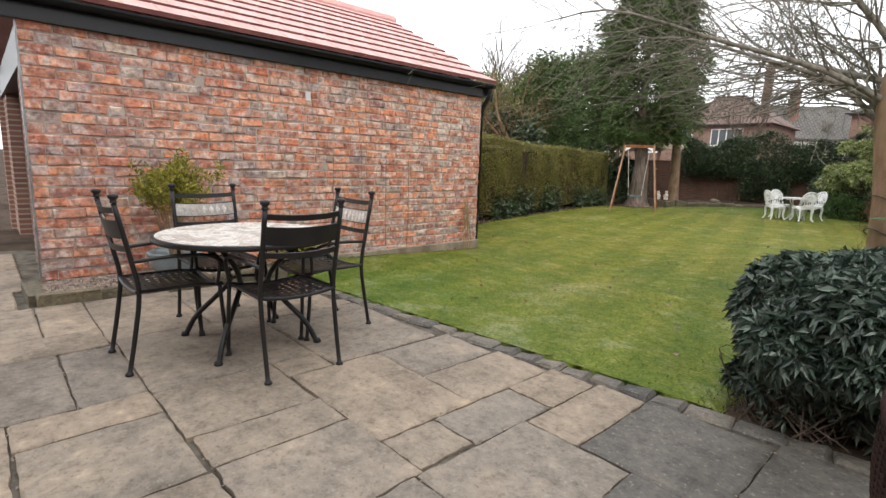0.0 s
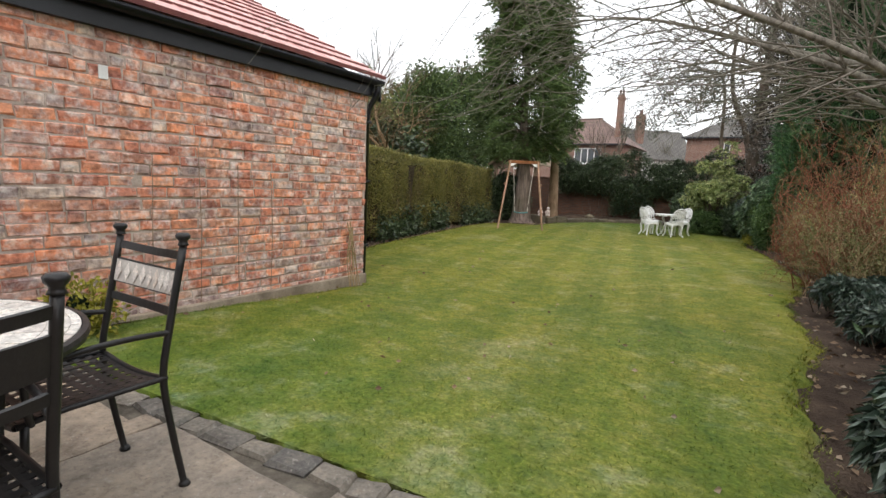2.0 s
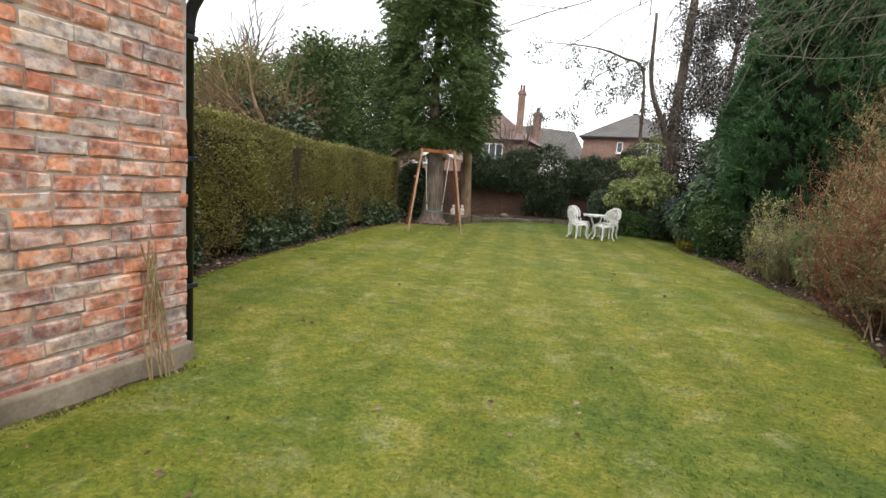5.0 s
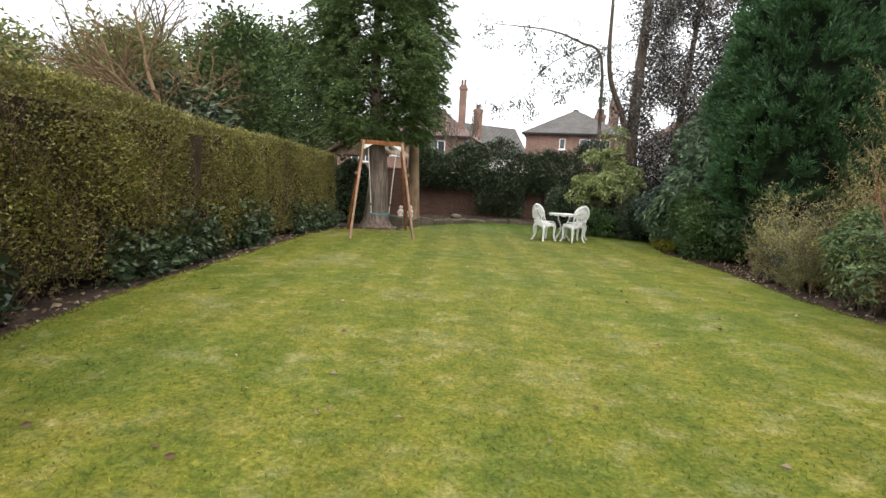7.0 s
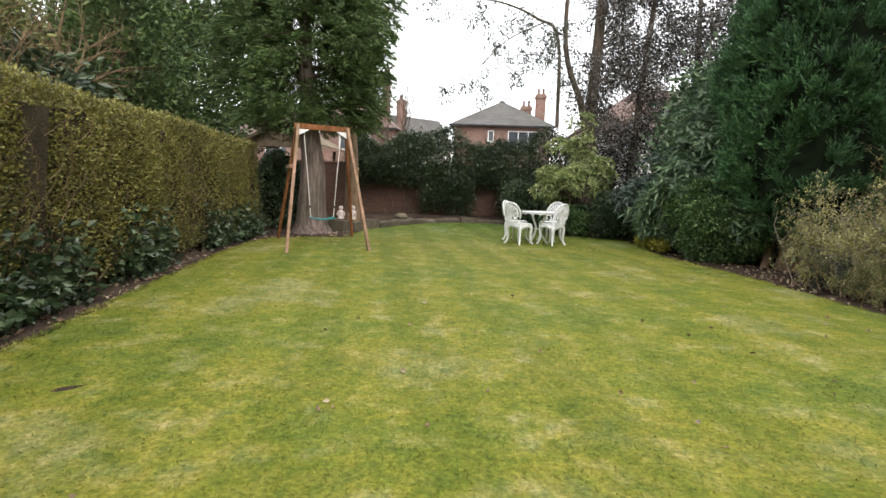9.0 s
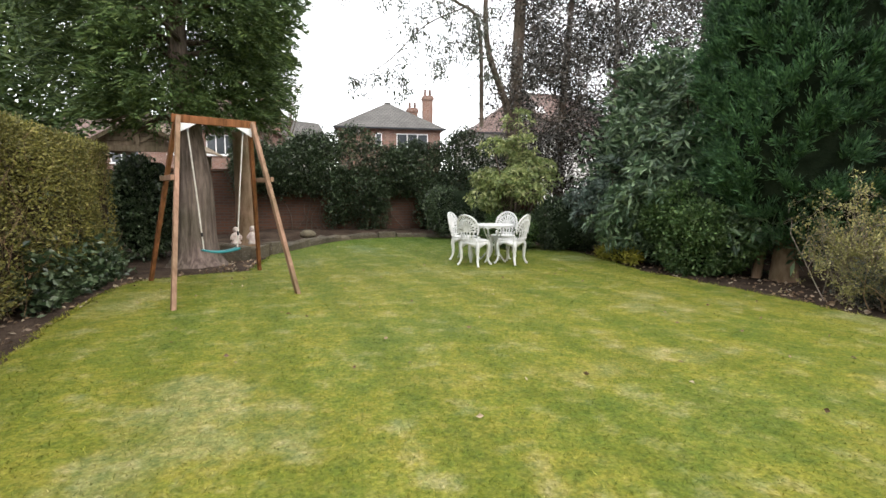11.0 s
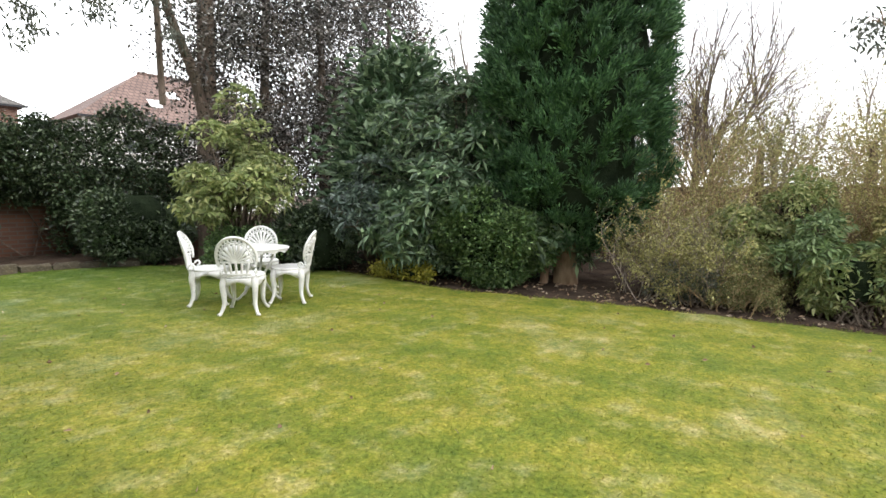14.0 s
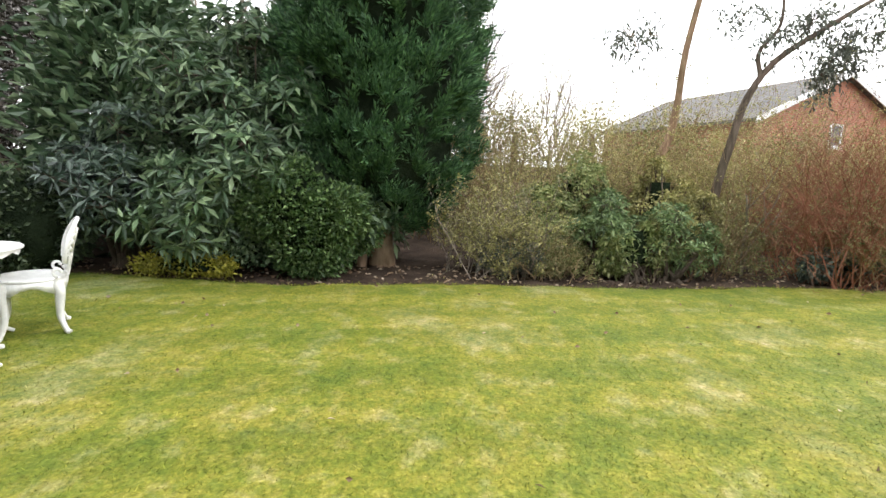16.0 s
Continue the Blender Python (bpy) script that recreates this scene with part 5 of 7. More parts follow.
def build_hedge():
    r = rng_of(61)
    h = plant("hedge", (-8.3, 12.5, 0), "clipped privet hedge, green top over brown twiggy sides", "hedge")
    off = np.array([-8.3, 12.5, 0])
    # front line of the hedge, left of the lawn
    ly, lx = np.array([6.2, 9.2, 10.4, 12.8, 15.0, 16.7, 19.5]), np.array([-7.35, -7.5, -7.85, -8.45, -8.95, -9.25, -9.6])
    n = 165000
    y = r.uniform(6.2, 19.0, n)
    face = r.random(n)
    x0 = np.interp(y, ly, lx)
    bulge = 0.10 * np.sin(y * 1.9) + 0.05 * np.sin(y * 5.3 + 1)
    topz = 1.93 + 0.03 * np.sin(y * 1.3) - 0.03 * (y - 12) * 0.2
    front = face < 0.68
    u = r.random(n)
    z = np.where(front, 0.12 + (topz - 0.12) * u ** 0.75, topz + r.normal(size=n) * 0.03)
    inset = np.abs(r.normal(size=n)) * 0.10
    x = np.where(front, x0 + bulge * np.sin(u * 3) - inset - 0.10 * u ** 3, x0 - 0.08 - r.random(n) * 1.05)
    holes = np.sin(x * 3.1 + y * 2.7) * np.sin(z * 4.3 + y * 1.7) + 0.35 * np.sin(y * 9 + z * 7)
    keep = r.random(n) < np.where(front, np.clip(0.75 + 0.5 * holes, 0.25, 1), 1)
    x, y, z, front = x[keep], y[keep], z[keep], front[keep]
    al = np.where(front[:, None], np.array([0.9, 0.0, 0.35]), np.array([0.1, 0, 1.0])) + r.normal(size=(len(x), 3)) * 0.6
    crown = arr_part("crown", leaf_arrays(r, np.stack([x, y, z], 1) - off, al, 0.036, 0.021), L_HEDGE, h)
    tw = []
    for k in range(1100):
        yy = 6.3 + 12.5 * r.random() ** 1.5
        xx = float(np.interp(yy, ly, lx)) - r.uniform(0.0, 0.22)
        zz = r.uniform(0, 1.5)
        p = np.array([xx, yy, zz])
        d = np.array([r.uniform(-0.05, 0.25), r.normal() * 0.6, 1.0])
        ln = r.uniform(0.16, 0.5)
        tw.append(tube(np.array([p, p + d * ln * 0.5 + r.normal(size=3) * 0.03, p + d * ln]) - off, [0.0042, 0.003, 0.0013], 3, False))
    arr_part("twig_growth", joined(tw), M_TWIG_BROWN, h, "bare brown twigs")
    # lumpy blocks behind the leaves, coloured dark for the hedge's inner shade
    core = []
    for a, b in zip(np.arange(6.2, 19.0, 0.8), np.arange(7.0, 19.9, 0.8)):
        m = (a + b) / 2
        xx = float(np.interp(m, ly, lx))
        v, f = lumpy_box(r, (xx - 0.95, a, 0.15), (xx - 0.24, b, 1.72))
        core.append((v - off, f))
    arr_part("shade_core", joined(core), M_SHADE_CORE_BROWN, h, "dark blocks standing in for shade inside the hedge")
    # ivy and laurel low on the front
    c, o = [], []
    for k in range(1150):
        yy = 8.6 + 10.2 * r.random()
        if math.sin(yy * 2.3) + math.sin(yy * 1.1 + 1) < -0.5:
            continue
        xx = float(np.interp(yy, ly, lx)) + r.uniform(-0.14, 0.06)
        c.append((xx, yy, abs(r.normal()) * 0.26 + 0.05))
        o.append((1.0, r.normal() * 0.4, 0.2))
    pos, al = clumped(r, np.array(c), np.array(o), 7, 0.06)
    arr_part("ivy", leaf_arrays(r, pos - off, al, 0.088, 0.062), L_IVY, h, "dark glossy ivy low on the hedge")


def lumpy_box(r, lo, hi):
    v = np.array([(x, y, z) for z in (lo[2], (lo[2] + hi[2]) / 2, hi[2]) for x, y in ((lo[0], lo[1]), (hi[0], lo[1]), (hi[0], hi[1]), (lo[0], hi[1]))], float)
    v += r.normal(size=v.shape) * 0.04
    f = [(8, 9, 10, 11), (3, 2, 1, 0)]
    for k in (0, 4):
        f += [(k + j, k + (j + 1) % 4, k + 4 + (j + 1) % 4, k + 4 + j) for j in range(4)]
    return v, np.array(f)


# dark brown that paints shade between the hedge twigs
M_SHADE_CORE_BROWN = surface("twig_shade_core", (0.030, 0.024, 0.016), (0.065, 0.052, 0.034), 0.95, 6, 40, relief=0.8, dist=0.03, spec=0.05)


def fans(r, centres, outward, per, length, width):
    """Flat feathery sprays: leaflets spread over a drooping fan."""
    n = len(centres)
    ax = unit(outward + r.normal(size=(n, 3)) * 0.3)
    side = unit(np.cross(ax, np.array([0, 0, 1.0]) + r.normal(size=(n, 3)) * 0.35))
    u, w = r.random((n, per, 1)), r.uniform(-1, 1, (n, per, 1))
    size = r.uniform(0.7, 1.25, (n, 1, 1))
    pos = centres[:, None] + ax[:, None] * (u - 0.5) * length * size + side[:, None] * w * width * size * (1.1 - u)
    pos[..., 2] -= 0.22 * length * (u[..., 0] ** 2) + r.normal(size=(n, per)) * 0.012
    al = ax[:, None] * 1.0 + side[:, None] * w * 0.9 + r.normal(size=(n, per, 3)) * 0.18
    return leaf_arrays(r, pos.reshape(-1, 3), al.reshape(-1, 3), 0.10, 0.026, 0.1)


def cone_points(r, n, base, height, radius_at, low, inner=0.45):
    z = low + (height - low) * r.random(n) ** 0.9
    a = r.uniform(0, 2 * math.pi, n)
    rad = radius_at(z, a) * (1 - inner * r.random(n) ** 1.8)
    d = np.stack([np.cos(a), np.sin(a), np.full(n, 0.15)], 1)
    return np.stack([rad * np.cos(a), rad * np.sin(a), z], 1) + np.asarray(base), unit(d)


def build_cypress():
    r = rng_of(71)
    t = plant("cypress_tree", (-8.72, 19.75, 0), "tall old cypress with furrowed trunk and drooping dark sprays", "tree")
    line = smooth_line([(0, 0, -0.05), (0.0, 0.0, 0.5), (0.02, 0.02, 1.5), (-0.1, 0.05, 2.6), (-0.2, 0.1, 5.0), (-0.1, 0.1, 9.5)], 24)
    rad = np.interp(np.linspace(0, 1, 24), [0, 0.08, 0.2, 0.5, 1], [0.50, 0.36, 0.30, 0.22, 0.05])
    v, f = tube(line, rad, 26)
    a = np.arctan2(v[:, 1], v[:, 0])
    k = 1 + 0.07 * np.sin(a * 9 + v[:, 2] * 0.6) + 0.04 * np.sin(a * 17 - v[:, 2])
    c = np.repeat(line, 26, 0)
    v = c + (v - c) * k[:, None]
    arr_part("trunk", (v, f), M_BARK_FURROW, t, "furrowed grey-brown trunk", True)
    line2 = smooth_line([(0.30, 2.4, -0.05), (0.30, 2.4, 0.6), (0.26, 2.38, 2.2), (0.2, 2.3, 4.5)], 14)
    arr_part("trunk", tube(line2, np.interp(np.linspace(0, 1, 14), [0, 0.1, 1], [0.36, 0.24, 0.12]), 16), M_BARK_TAN, t, "smooth tan second trunk", True)

    def shape(z, a):
        prof = np.interp(z, [2.2, 2.9, 4.0, 6.0, 8.0, 10.2], [1.4, 1.9, 2.1, 1.9, 1.5, 0.5])
        return prof * (0.85 + 0.14 * np.sin(a * 5 + z * 1.1) + 0.10 * np.sin(a * 3 - z * 2.2))
    c, o = cone_points(r, 6800, (-0.15, 0.1, 0), 10.0, shape, 2.38, 0.62)
    gaps = np.sin(c[:, 0] * 2.3 + c[:, 2] * 1.1) + np.sin(c[:, 1] * 2.1 - c[:, 2] * 1.7)
    ok = gaps > -1.35
    arr_part("crown", fans(r, c[ok], o[ok] + np.array([0, 0, -0.35]), 56, 0.52, 0.24), L_CYPRESS, t)
    limbs = []
    for k in range(46):
        z = r.uniform(1.9, 8.5)
        a = r.uniform(0, 6.28)
        q = float(shape(np.array(z), np.array(a))) * 0.9
        limbs.append(tube([(-0.1, 0.05, z), (q * 0.5 * math.cos(a), q * 0.5 * math.sin(a), z + 0.25), (q * math.cos(a), q * math.sin(a), z - 0.05)], [0.05, 0.03, 0.012], 5, False))
    arr_part("branchwork", joined(limbs), M_BARK, t)


def build_conifer():
    r = rng_of(81)
    t = plant("conifer_tree", (0.5, 17.3, 0), "broad dense dark-green conifer of upright feathery sprays", "tree")
    arr_part("trunk", tube([(-0.25, -0.1, -0.05), (-0.2, -0.05, 0.7), (0, 0, 3), (0, 0, 6)], [0.2, 0.14, 0.1, 0.04], 12), M_BARK_TAN, t, smooth=True)
    arr_part("stem", tube([(-0.5, 0.15, -0.05), (-0.42, 0.12, 0.8), (-0.2, 0, 2)], [0.07, 0.06, 0.04], 8), M_BARK_TAN, t, smooth=True)

    def shape(z, a):
        prof = np.interp(z, [0.45, 0.9, 1.6, 2.8, 4.2, 5.4, 6.6], [0.62, 1.08, 1.36, 1.42, 1.28, 1.0, 0.32])
        return prof * (0.93 + 0.05 * np.sin(a * 7 + z * 2.1) + 0.05 * np.sin(a * 4 - z * 3.3))
    c, o = cone_points(r, 1500, (0, 0, 0), 6.6, shape, 0.5, 0.17)
    axis = unit(o * np.array([0.9, 0.9, 1]) + np.array([0, 0, 0.75]) + r.normal(size=o.shape) * 0.2)
    # each tuft is a rounded brush of upright shoots standing clear of the next
    shoots = 9
    swing = unit(axis[:, None] + r.normal(size=(len(c), shoots, 3)) * 0.30)
    long = r.uniform(0.16, 0.36, (len(c), shoots, 1))
    per = 17
    u = (np.arange(per)[None, None, :, None] + r.random((len(c), shoots, per, 1))) / per
    side = unit(r.normal(size=(len(c), shoots, per, 3)))
    pos = c[:, None, None] + swing[:, :, None] * u * long[:, :, None] + side * 0.016
    al = unit(swing[:, :, None] * 1.0 + side * 0.5)
    arr_part("crown", leaf_arrays(r, pos.reshape(-1, 3), al.reshape(-1, 3), 0.085, 0.021, 0.15), L_CONIFER, t)
    # solid core whose near-black green paints the shade inside the crown
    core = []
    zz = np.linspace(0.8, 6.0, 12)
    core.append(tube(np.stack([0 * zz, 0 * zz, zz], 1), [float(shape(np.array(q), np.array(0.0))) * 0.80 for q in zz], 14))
    arr_part("shade_core", joined(core), M_SHADE_CORE_GREEN, t, "solid dark core standing in for shade between the leaves")


# near-black green that stands in for shade deep inside dense plants
M_SHADE_CORE_GREEN = surface("foliage_shade_core", (0.008, 0.013, 0.007), (0.022, 0.032, 0.017), 0.95, 6, 40, relief=0.8, dist=0.03, spec=0.05)


def rhododendron(name, at, radii, tips, length, width, material, label, seed, low=-0.5, height=None, per=8, lobes=12, inner=0.4, lobe=0.40):
    r = rng_of(seed)
    t = plant(name, at, label, "shrub")
    c, o = lobed(r, tips * 2, radii, lobes, lobe, low)
    ok = c[:, 2] > 0.06
    c, o = c[ok], o[ok]
    arr_part("crown", whorls(r, c, o + np.array([0, 0, 0.35]), per, length, width), material, t)
    st = []
    pick = r.choice(len(c), min(len(c), 90), replace=False)
    for k in pick:
        b = np.array([r.normal() * 0.12, r.normal() * 0.12, 0.0])
        m = (b + c[k]) / 2 + r.normal(size=3) * 0.08 + np.array([0, 0, 0.1])
        st.append(tube(smooth_line([b, m, c[k]], 7), np.linspace(0.022, 0.005, 7) * min(1.0, radii[2] / 0.8), 5, False))
    arr_part("branchwork", joined(st), M_BARK, t)
    # solid dark core: shade between the whorls put into its colour
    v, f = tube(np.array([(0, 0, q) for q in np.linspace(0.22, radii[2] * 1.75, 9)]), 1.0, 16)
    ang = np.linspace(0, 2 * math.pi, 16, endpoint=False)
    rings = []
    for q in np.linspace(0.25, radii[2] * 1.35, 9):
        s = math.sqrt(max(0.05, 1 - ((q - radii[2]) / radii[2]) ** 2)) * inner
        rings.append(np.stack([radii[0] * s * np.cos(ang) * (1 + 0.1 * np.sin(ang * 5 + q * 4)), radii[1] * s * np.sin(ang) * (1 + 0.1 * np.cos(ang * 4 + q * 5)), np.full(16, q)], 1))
    arr_part("shade_core", (np.concatenate(rings), f), M_SHADE_CORE_GREEN, t, "solid dark core standing in for shade between the leaves")
    return t


def tiered_shrub(name, at, spread, base, height, clumps, tips, size, length, width, material, label, seed, per=8):
    """An open evergreen: crooked stems carrying separate flattened clumps of leaf whorls."""
    r = rng_of(seed)
    t = plant(name, at, label, "shrub")
    a = r.uniform(0, 2 * math.pi, clumps)
    q = np.sqrt(r.random(clumps))
    z = base + (height - base) * (1 - q ** 2.2) * r.random(clumps) ** 0.55 + r.normal(size=clumps) * 0.07
    mids = np.stack([spread[0] * q * np.cos(a), spread[1] * q * np.sin(a), z], 1)
    rad = size * r.uniform(0.65, 1.25, clumps)
    d = unit(r.normal(size=(clumps, tips, 3)) + np.array([0, 0, 0.35]))
    p = mids[:, None] + d * rad[:, None, None] * r.uniform(0.72, 1.06, (clumps, tips, 1)) * np.array([1, 1, 0.66])
    arr_part("crown", whorls(r, p.reshape(-1, 3), (d + unit(mids - np.array([0, 0, base]))[:, None] * 0.45 + np.array([0, 0, 0.25])).reshape(-1, 3), per, length, width), material, t)
    lines = []
    for k in range(clumps):
        b = np.array([r.normal() * 0.10, r.normal() * 0.10, 0.0])
        m = b * 0.5 + mids[k] * np.array([0.38, 0.38, 0.52]) + r.normal(size=3) * 0.06
        lines.append(tube(smooth_line([b, m, mids[k]], 9), np.linspace(0.032, 0.010, 9), 6, False))
        for e in r.choice(tips, min(tips, 6), replace=False):
            lines.append(tube([mids[k], (mids[k] + p[k, e]) / 2 + r.normal(size=3) * 0.02, p[k, e]], [0.010, 0.007, 0.004], 4, False))
    arr_part("branchwork", joined(lines), M_BARK, t)
    return t


def round_bush(name, at, radii, clumps, per, leaf, material, label, seed, inner=0.66, depth=0.18):
    r = rng_of(seed)
    t = plant(name, at, label, "shrub")
    c, o = lobed(r, clumps * 2, radii, 14, 0.5, -0.8, 0.12)
    ok = c[:, 2] > 0.04
    pos, al = clumped(r, c[ok], o[ok], per, 0.05, 0.7)
    arr_part("crown", leaf_arrays(r, pos, al, leaf, leaf * 0.58), material, t)
    # solid dark core in place of the bush's own inner shade
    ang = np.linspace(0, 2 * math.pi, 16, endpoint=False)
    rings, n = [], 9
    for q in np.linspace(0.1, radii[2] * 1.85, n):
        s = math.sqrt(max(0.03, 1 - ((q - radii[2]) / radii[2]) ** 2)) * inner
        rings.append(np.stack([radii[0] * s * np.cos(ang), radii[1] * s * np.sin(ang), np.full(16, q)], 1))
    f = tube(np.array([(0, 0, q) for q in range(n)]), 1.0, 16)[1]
    arr_part("shade_core", (np.concatenate(rings), f), M_SHADE_CORE_GREEN, t, "solid dark core standing in for shade between the leaves")
    return t


def build_ivy_wall():
    r = rng_of(91)
    t = plant("ivy", (-5.5, 25.5, 0.1), "dark ivy heaped over the old garden wall", "ivy")
    n = 5600
    x = r.uniform(-9.4, -1.6, n)
    top = 2.78 + 0.22 * np.sin(x * 1.7) + 0.12 * np.sin(x * 4.1 + 1)
    reach = np.clip(0.45 + 0.42 * np.sin(x * 1.25 + 2.2) + 0.25 * np.sin(x * 3.3), 0.02, 1)
    lowz = 1.15 - 1.05 * np.where((x > -6.9) & (x < -5.2), 1, 0) * np.clip(reach + 0.3, 0, 1) - 0.9 * np.where(x > -4.3, 1, 0)
    z = lowz + (top - lowz) * r.random(n) ** 0.8
    bul = 0.25 + 0.45 * np.sin(np.clip((z - lowz) / (top - lowz), 0, 1) * math.pi)
    y = 25.72 - bul * r.uniform(0.55, 1.0, n)
    c = np.stack([x, y, z], 1)
    o = np.stack([r.normal(size=n) * 0.2, np.full(n, -0.9), np.full(n, 0.35)], 1)
    pos, al = clumped(r, c, o, 9, 0.07)
    arr_part("crown", leaf_arrays(r, pos - np.array([-5.5, 25.5, 0.1]), al, 0.085, 0.055, 0.2, 0.2), L_IVY, t)
    st = []
    for k in range(26):
        xx = r.uniform(-9, -3.5)
        st.append(tube(smooth_line([(xx, 25.62, 0.1), (xx + r.normal() * 0.25, 25.66, 0.7), (xx + r.normal() * 0.5, 25.6, 1.7)], 8) - np.array([-5.5, 25.5, 0.1]), np.linspace(0.016, 0.006, 8), 5, False))
    arr_part("branchwork", joined(st), M_BARK, t, "bare ivy stems on the wall")


def bare_tree(name, at, way, height, radius, seed, label, depth=4, kids=4, spread=0.55, lift=0.2, material=None, stems=1, shrink=0.62, first=0.3):
    r = rng_of(seed)
    t = plant(name, at, label, "tree")
    lines = []
    for k in range(stems):
        w = np.asarray(way, float) + (r.normal(size=3) * 0.28 if stems > 1 else 0)
        grow(r, (r.normal() * 0.1 * (stems > 1), r.normal() * 0.1 * (stems > 1), -0.05), w, height, radius, depth, kids, spread, lift, 0.07, shrink, lines, first, 7)
    trunk = [q for q in lines if q[3] == depth]
    rest = [q for q in lines if q[3] < depth]
    arr_part("trunk", branch_mesh(trunk, (5, 6, 8, 9)), material or M_BARK, t, smooth=True)
    arr_part("branchwork", branch_mesh(rest), material or M_BARK, t)
    return t


def build_cherry():
    """The pale-barked tree that reaches over the patio edge."""
    r = rng_of(101)
    t = plant("ornamental_tree", (-0.22, 5.95, 0.12), "bare pale-barked tree with wide spreading branches", "tree")
    o = np.array([-0.22, 5.95, 0.12])
    trunk = smooth_line([(-0.16, 5.95, 0.06), (-0.2, 5.95, 0.5), (-0.23, 5.96, 1.2), (-0.30, 5.98, 1.75), (-0.30, 6.0, 2.1), (-0.2, 6.05, 2.7), (-0.1, 6.1, 3.4)], 22)
    arr_part("trunk", tube(trunk - o, np.interp(np.linspace(0, 1, 22), [0, 0.08, 0.5, 0.62, 1], [0.17, 0.125, 0.115, 0.10, 0.045]), 14), M_BARK_TAN, t, "tan trunk with green lichen", True)
    limbs = [
        [(-0.28, 5.97, 1.72), (-0.62, 5.98, 1.98), (-1.2, 6.0, 2.24), (-1.9, 6.2, 2.52), (-2.7, 6.5, 2.65)],
        [(-0.30, 5.98, 1.80), (-0.7, 5.75, 2.05), (-1.29, 5.39, 2.27), (-2.0, 5.2, 2.55), (-2.7, 5.3, 2.6)],
        [(-0.30, 6.0, 1.60), (-0.62, 6.3, 1.95), (-1.01, 6.65, 2.17), (-1.6, 7.2, 2.42), (-2.3, 7.9, 2.45)],
        [(-0.30, 6.0, 1.95), (-0.7, 6.1, 2.1), (-1.16, 6.3, 2.3), (-1.34, 6.76, 2.5), (-1.7, 7.6, 2.9)],
        [(-0.28, 6.0, 2.05), (-0.6, 5.8, 2.5), (-1.1, 5.6, 2.95), (-1.7, 5.5, 3.3), (-2.4, 5.6, 3.55)],
        [(-0.25, 6.0, 2.2), (-0.3, 6.4, 2.7), (-0.6, 7.0, 3.2), (-1.2, 7.6, 3.5)],
        [(-0.22, 6.02, 2.4), (0.2, 5.9, 2.9), (0.7, 5.8, 3.4), (1.2, 5.6, 3.8)],
        [(-0.2, 6.05, 2.6), (-0.6, 6.2, 3.2), (-1.2, 6.4, 3.7), (-2.0, 6.7, 4.0)],
        [(-0.2, 6.0, 1.9), (0.1, 6.4, 2.3), (0.3, 7.0, 2.7), (0.2, 7.8, 3.1)],
    ]
    lines, twigs = [], []
    for k, q in enumerate(limbs):
        p = smooth_line(q, 14)
        lines.append(tube(p - o, np.linspace(0.024, 0.004, 14), 7, False))
        for i in range(1, 14):
            for rep in range(3):
                loc = unit(p[min(i + 1, 13)] - p[i - 1])
                side = unit(np.cross(loc, r.normal(size=3)))
                w = unit(loc + side * r.uniform(0.7, 1.3) + np.array([0, 0, -0.16 * i / 13]))
                grow(r, p[i], w, r.uniform(0.5, 1.3), 0.0068 * (1.15 - i / 18), 2, 3, 0.7, -0.02, 0.13, 0.58, twigs, 0.25, 6)
    twigs = [q for q in twigs if q[0][:, 2].min() > 1.75 or q[0][:, 0].min() > -0.6]
    arr_part("branchwork", joined(lines), M_BARK_PALE, t, "pale grey limbs", True)
    arr_part("twig_growth", joined([tube(p - o, np.linspace(a, max(b, 0.002), len(p)), 4 if d > 0 else 3, False) for p, a, b, d in twigs]), M_BARK_PALE, t, "fine pale twigs")
    ang = np.linspace(0, 2 * math.pi, 17)
    for z in (0.55, 0.75, 0.98, 1.2):
        rr = 0.128
        arr_part("wire", tube(np.stack([-0.215 - 0.02 * z - o[0] + rr * np.cos(ang), 5.955 - o[1] + rr * np.sin(ang), z + 0.03 * np.sin(ang * 2)], 1) - np.array([0, 0, o[2]]), 0.004, 5, False), M_IRON, t, "dark wire round the trunk")


def thicket(name, at, size, stems, height, seed, material, label, leaves=0, leaf_mat=None, leaf=0.03, arch=0.35, category="shrub"):
    """A bush of many thin stems from the ground, with or without small leaves."""
    r = rng_of(seed)
    t = plant(name, at, label, category)
    lines = []
    for k in range(stems):
        b = np.array([r.normal() * size[0] * 0.36, r.normal() * size[1] * 0.36, 0.0])
        d = np.array([b[0] * 0.6 / max(size[0], 0.1) + r.normal() * 0.34, b[1] * 0.6 / max(size[1], 0.1) + r.normal() * 0.34, 1.0])
        grow(r, b, d, height * r.uniform(0.4, 1.05), 0.0088, 2, 5, 0.75, 0.04, 0.15 + 0.05 * arch, 0.5, lines, 0.25, 6)
    # keep within the bush: nothing strays far past its footprint
    lines = [q for q in lines if abs(q[0][:, 0]).max() < size[0] * 0.95 and abs(q[0][:, 1]).max() < size[1] * 0.95]
    arr_part("branchwork", joined([tube(p, np.linspace(a, max(b, 0.0016), len(p)), 3, False) for p, a, b, d in lines]), material, t)
    if leaves:
        pts = np.concatenate([p[2:] for p, a, b, d in lines if d < 2])
        c = pts[r.integers(0, len(pts), leaves)]
        pos, al = clumped(r, c, r.normal(size=c.shape) * 0.5 + np.array([0, 0, 0.3]), 3, 0.025)
        arr_part("foliage", leaf_arrays(r, pos, al, leaf, leaf * 0.5), leaf_mat, t)
    return t


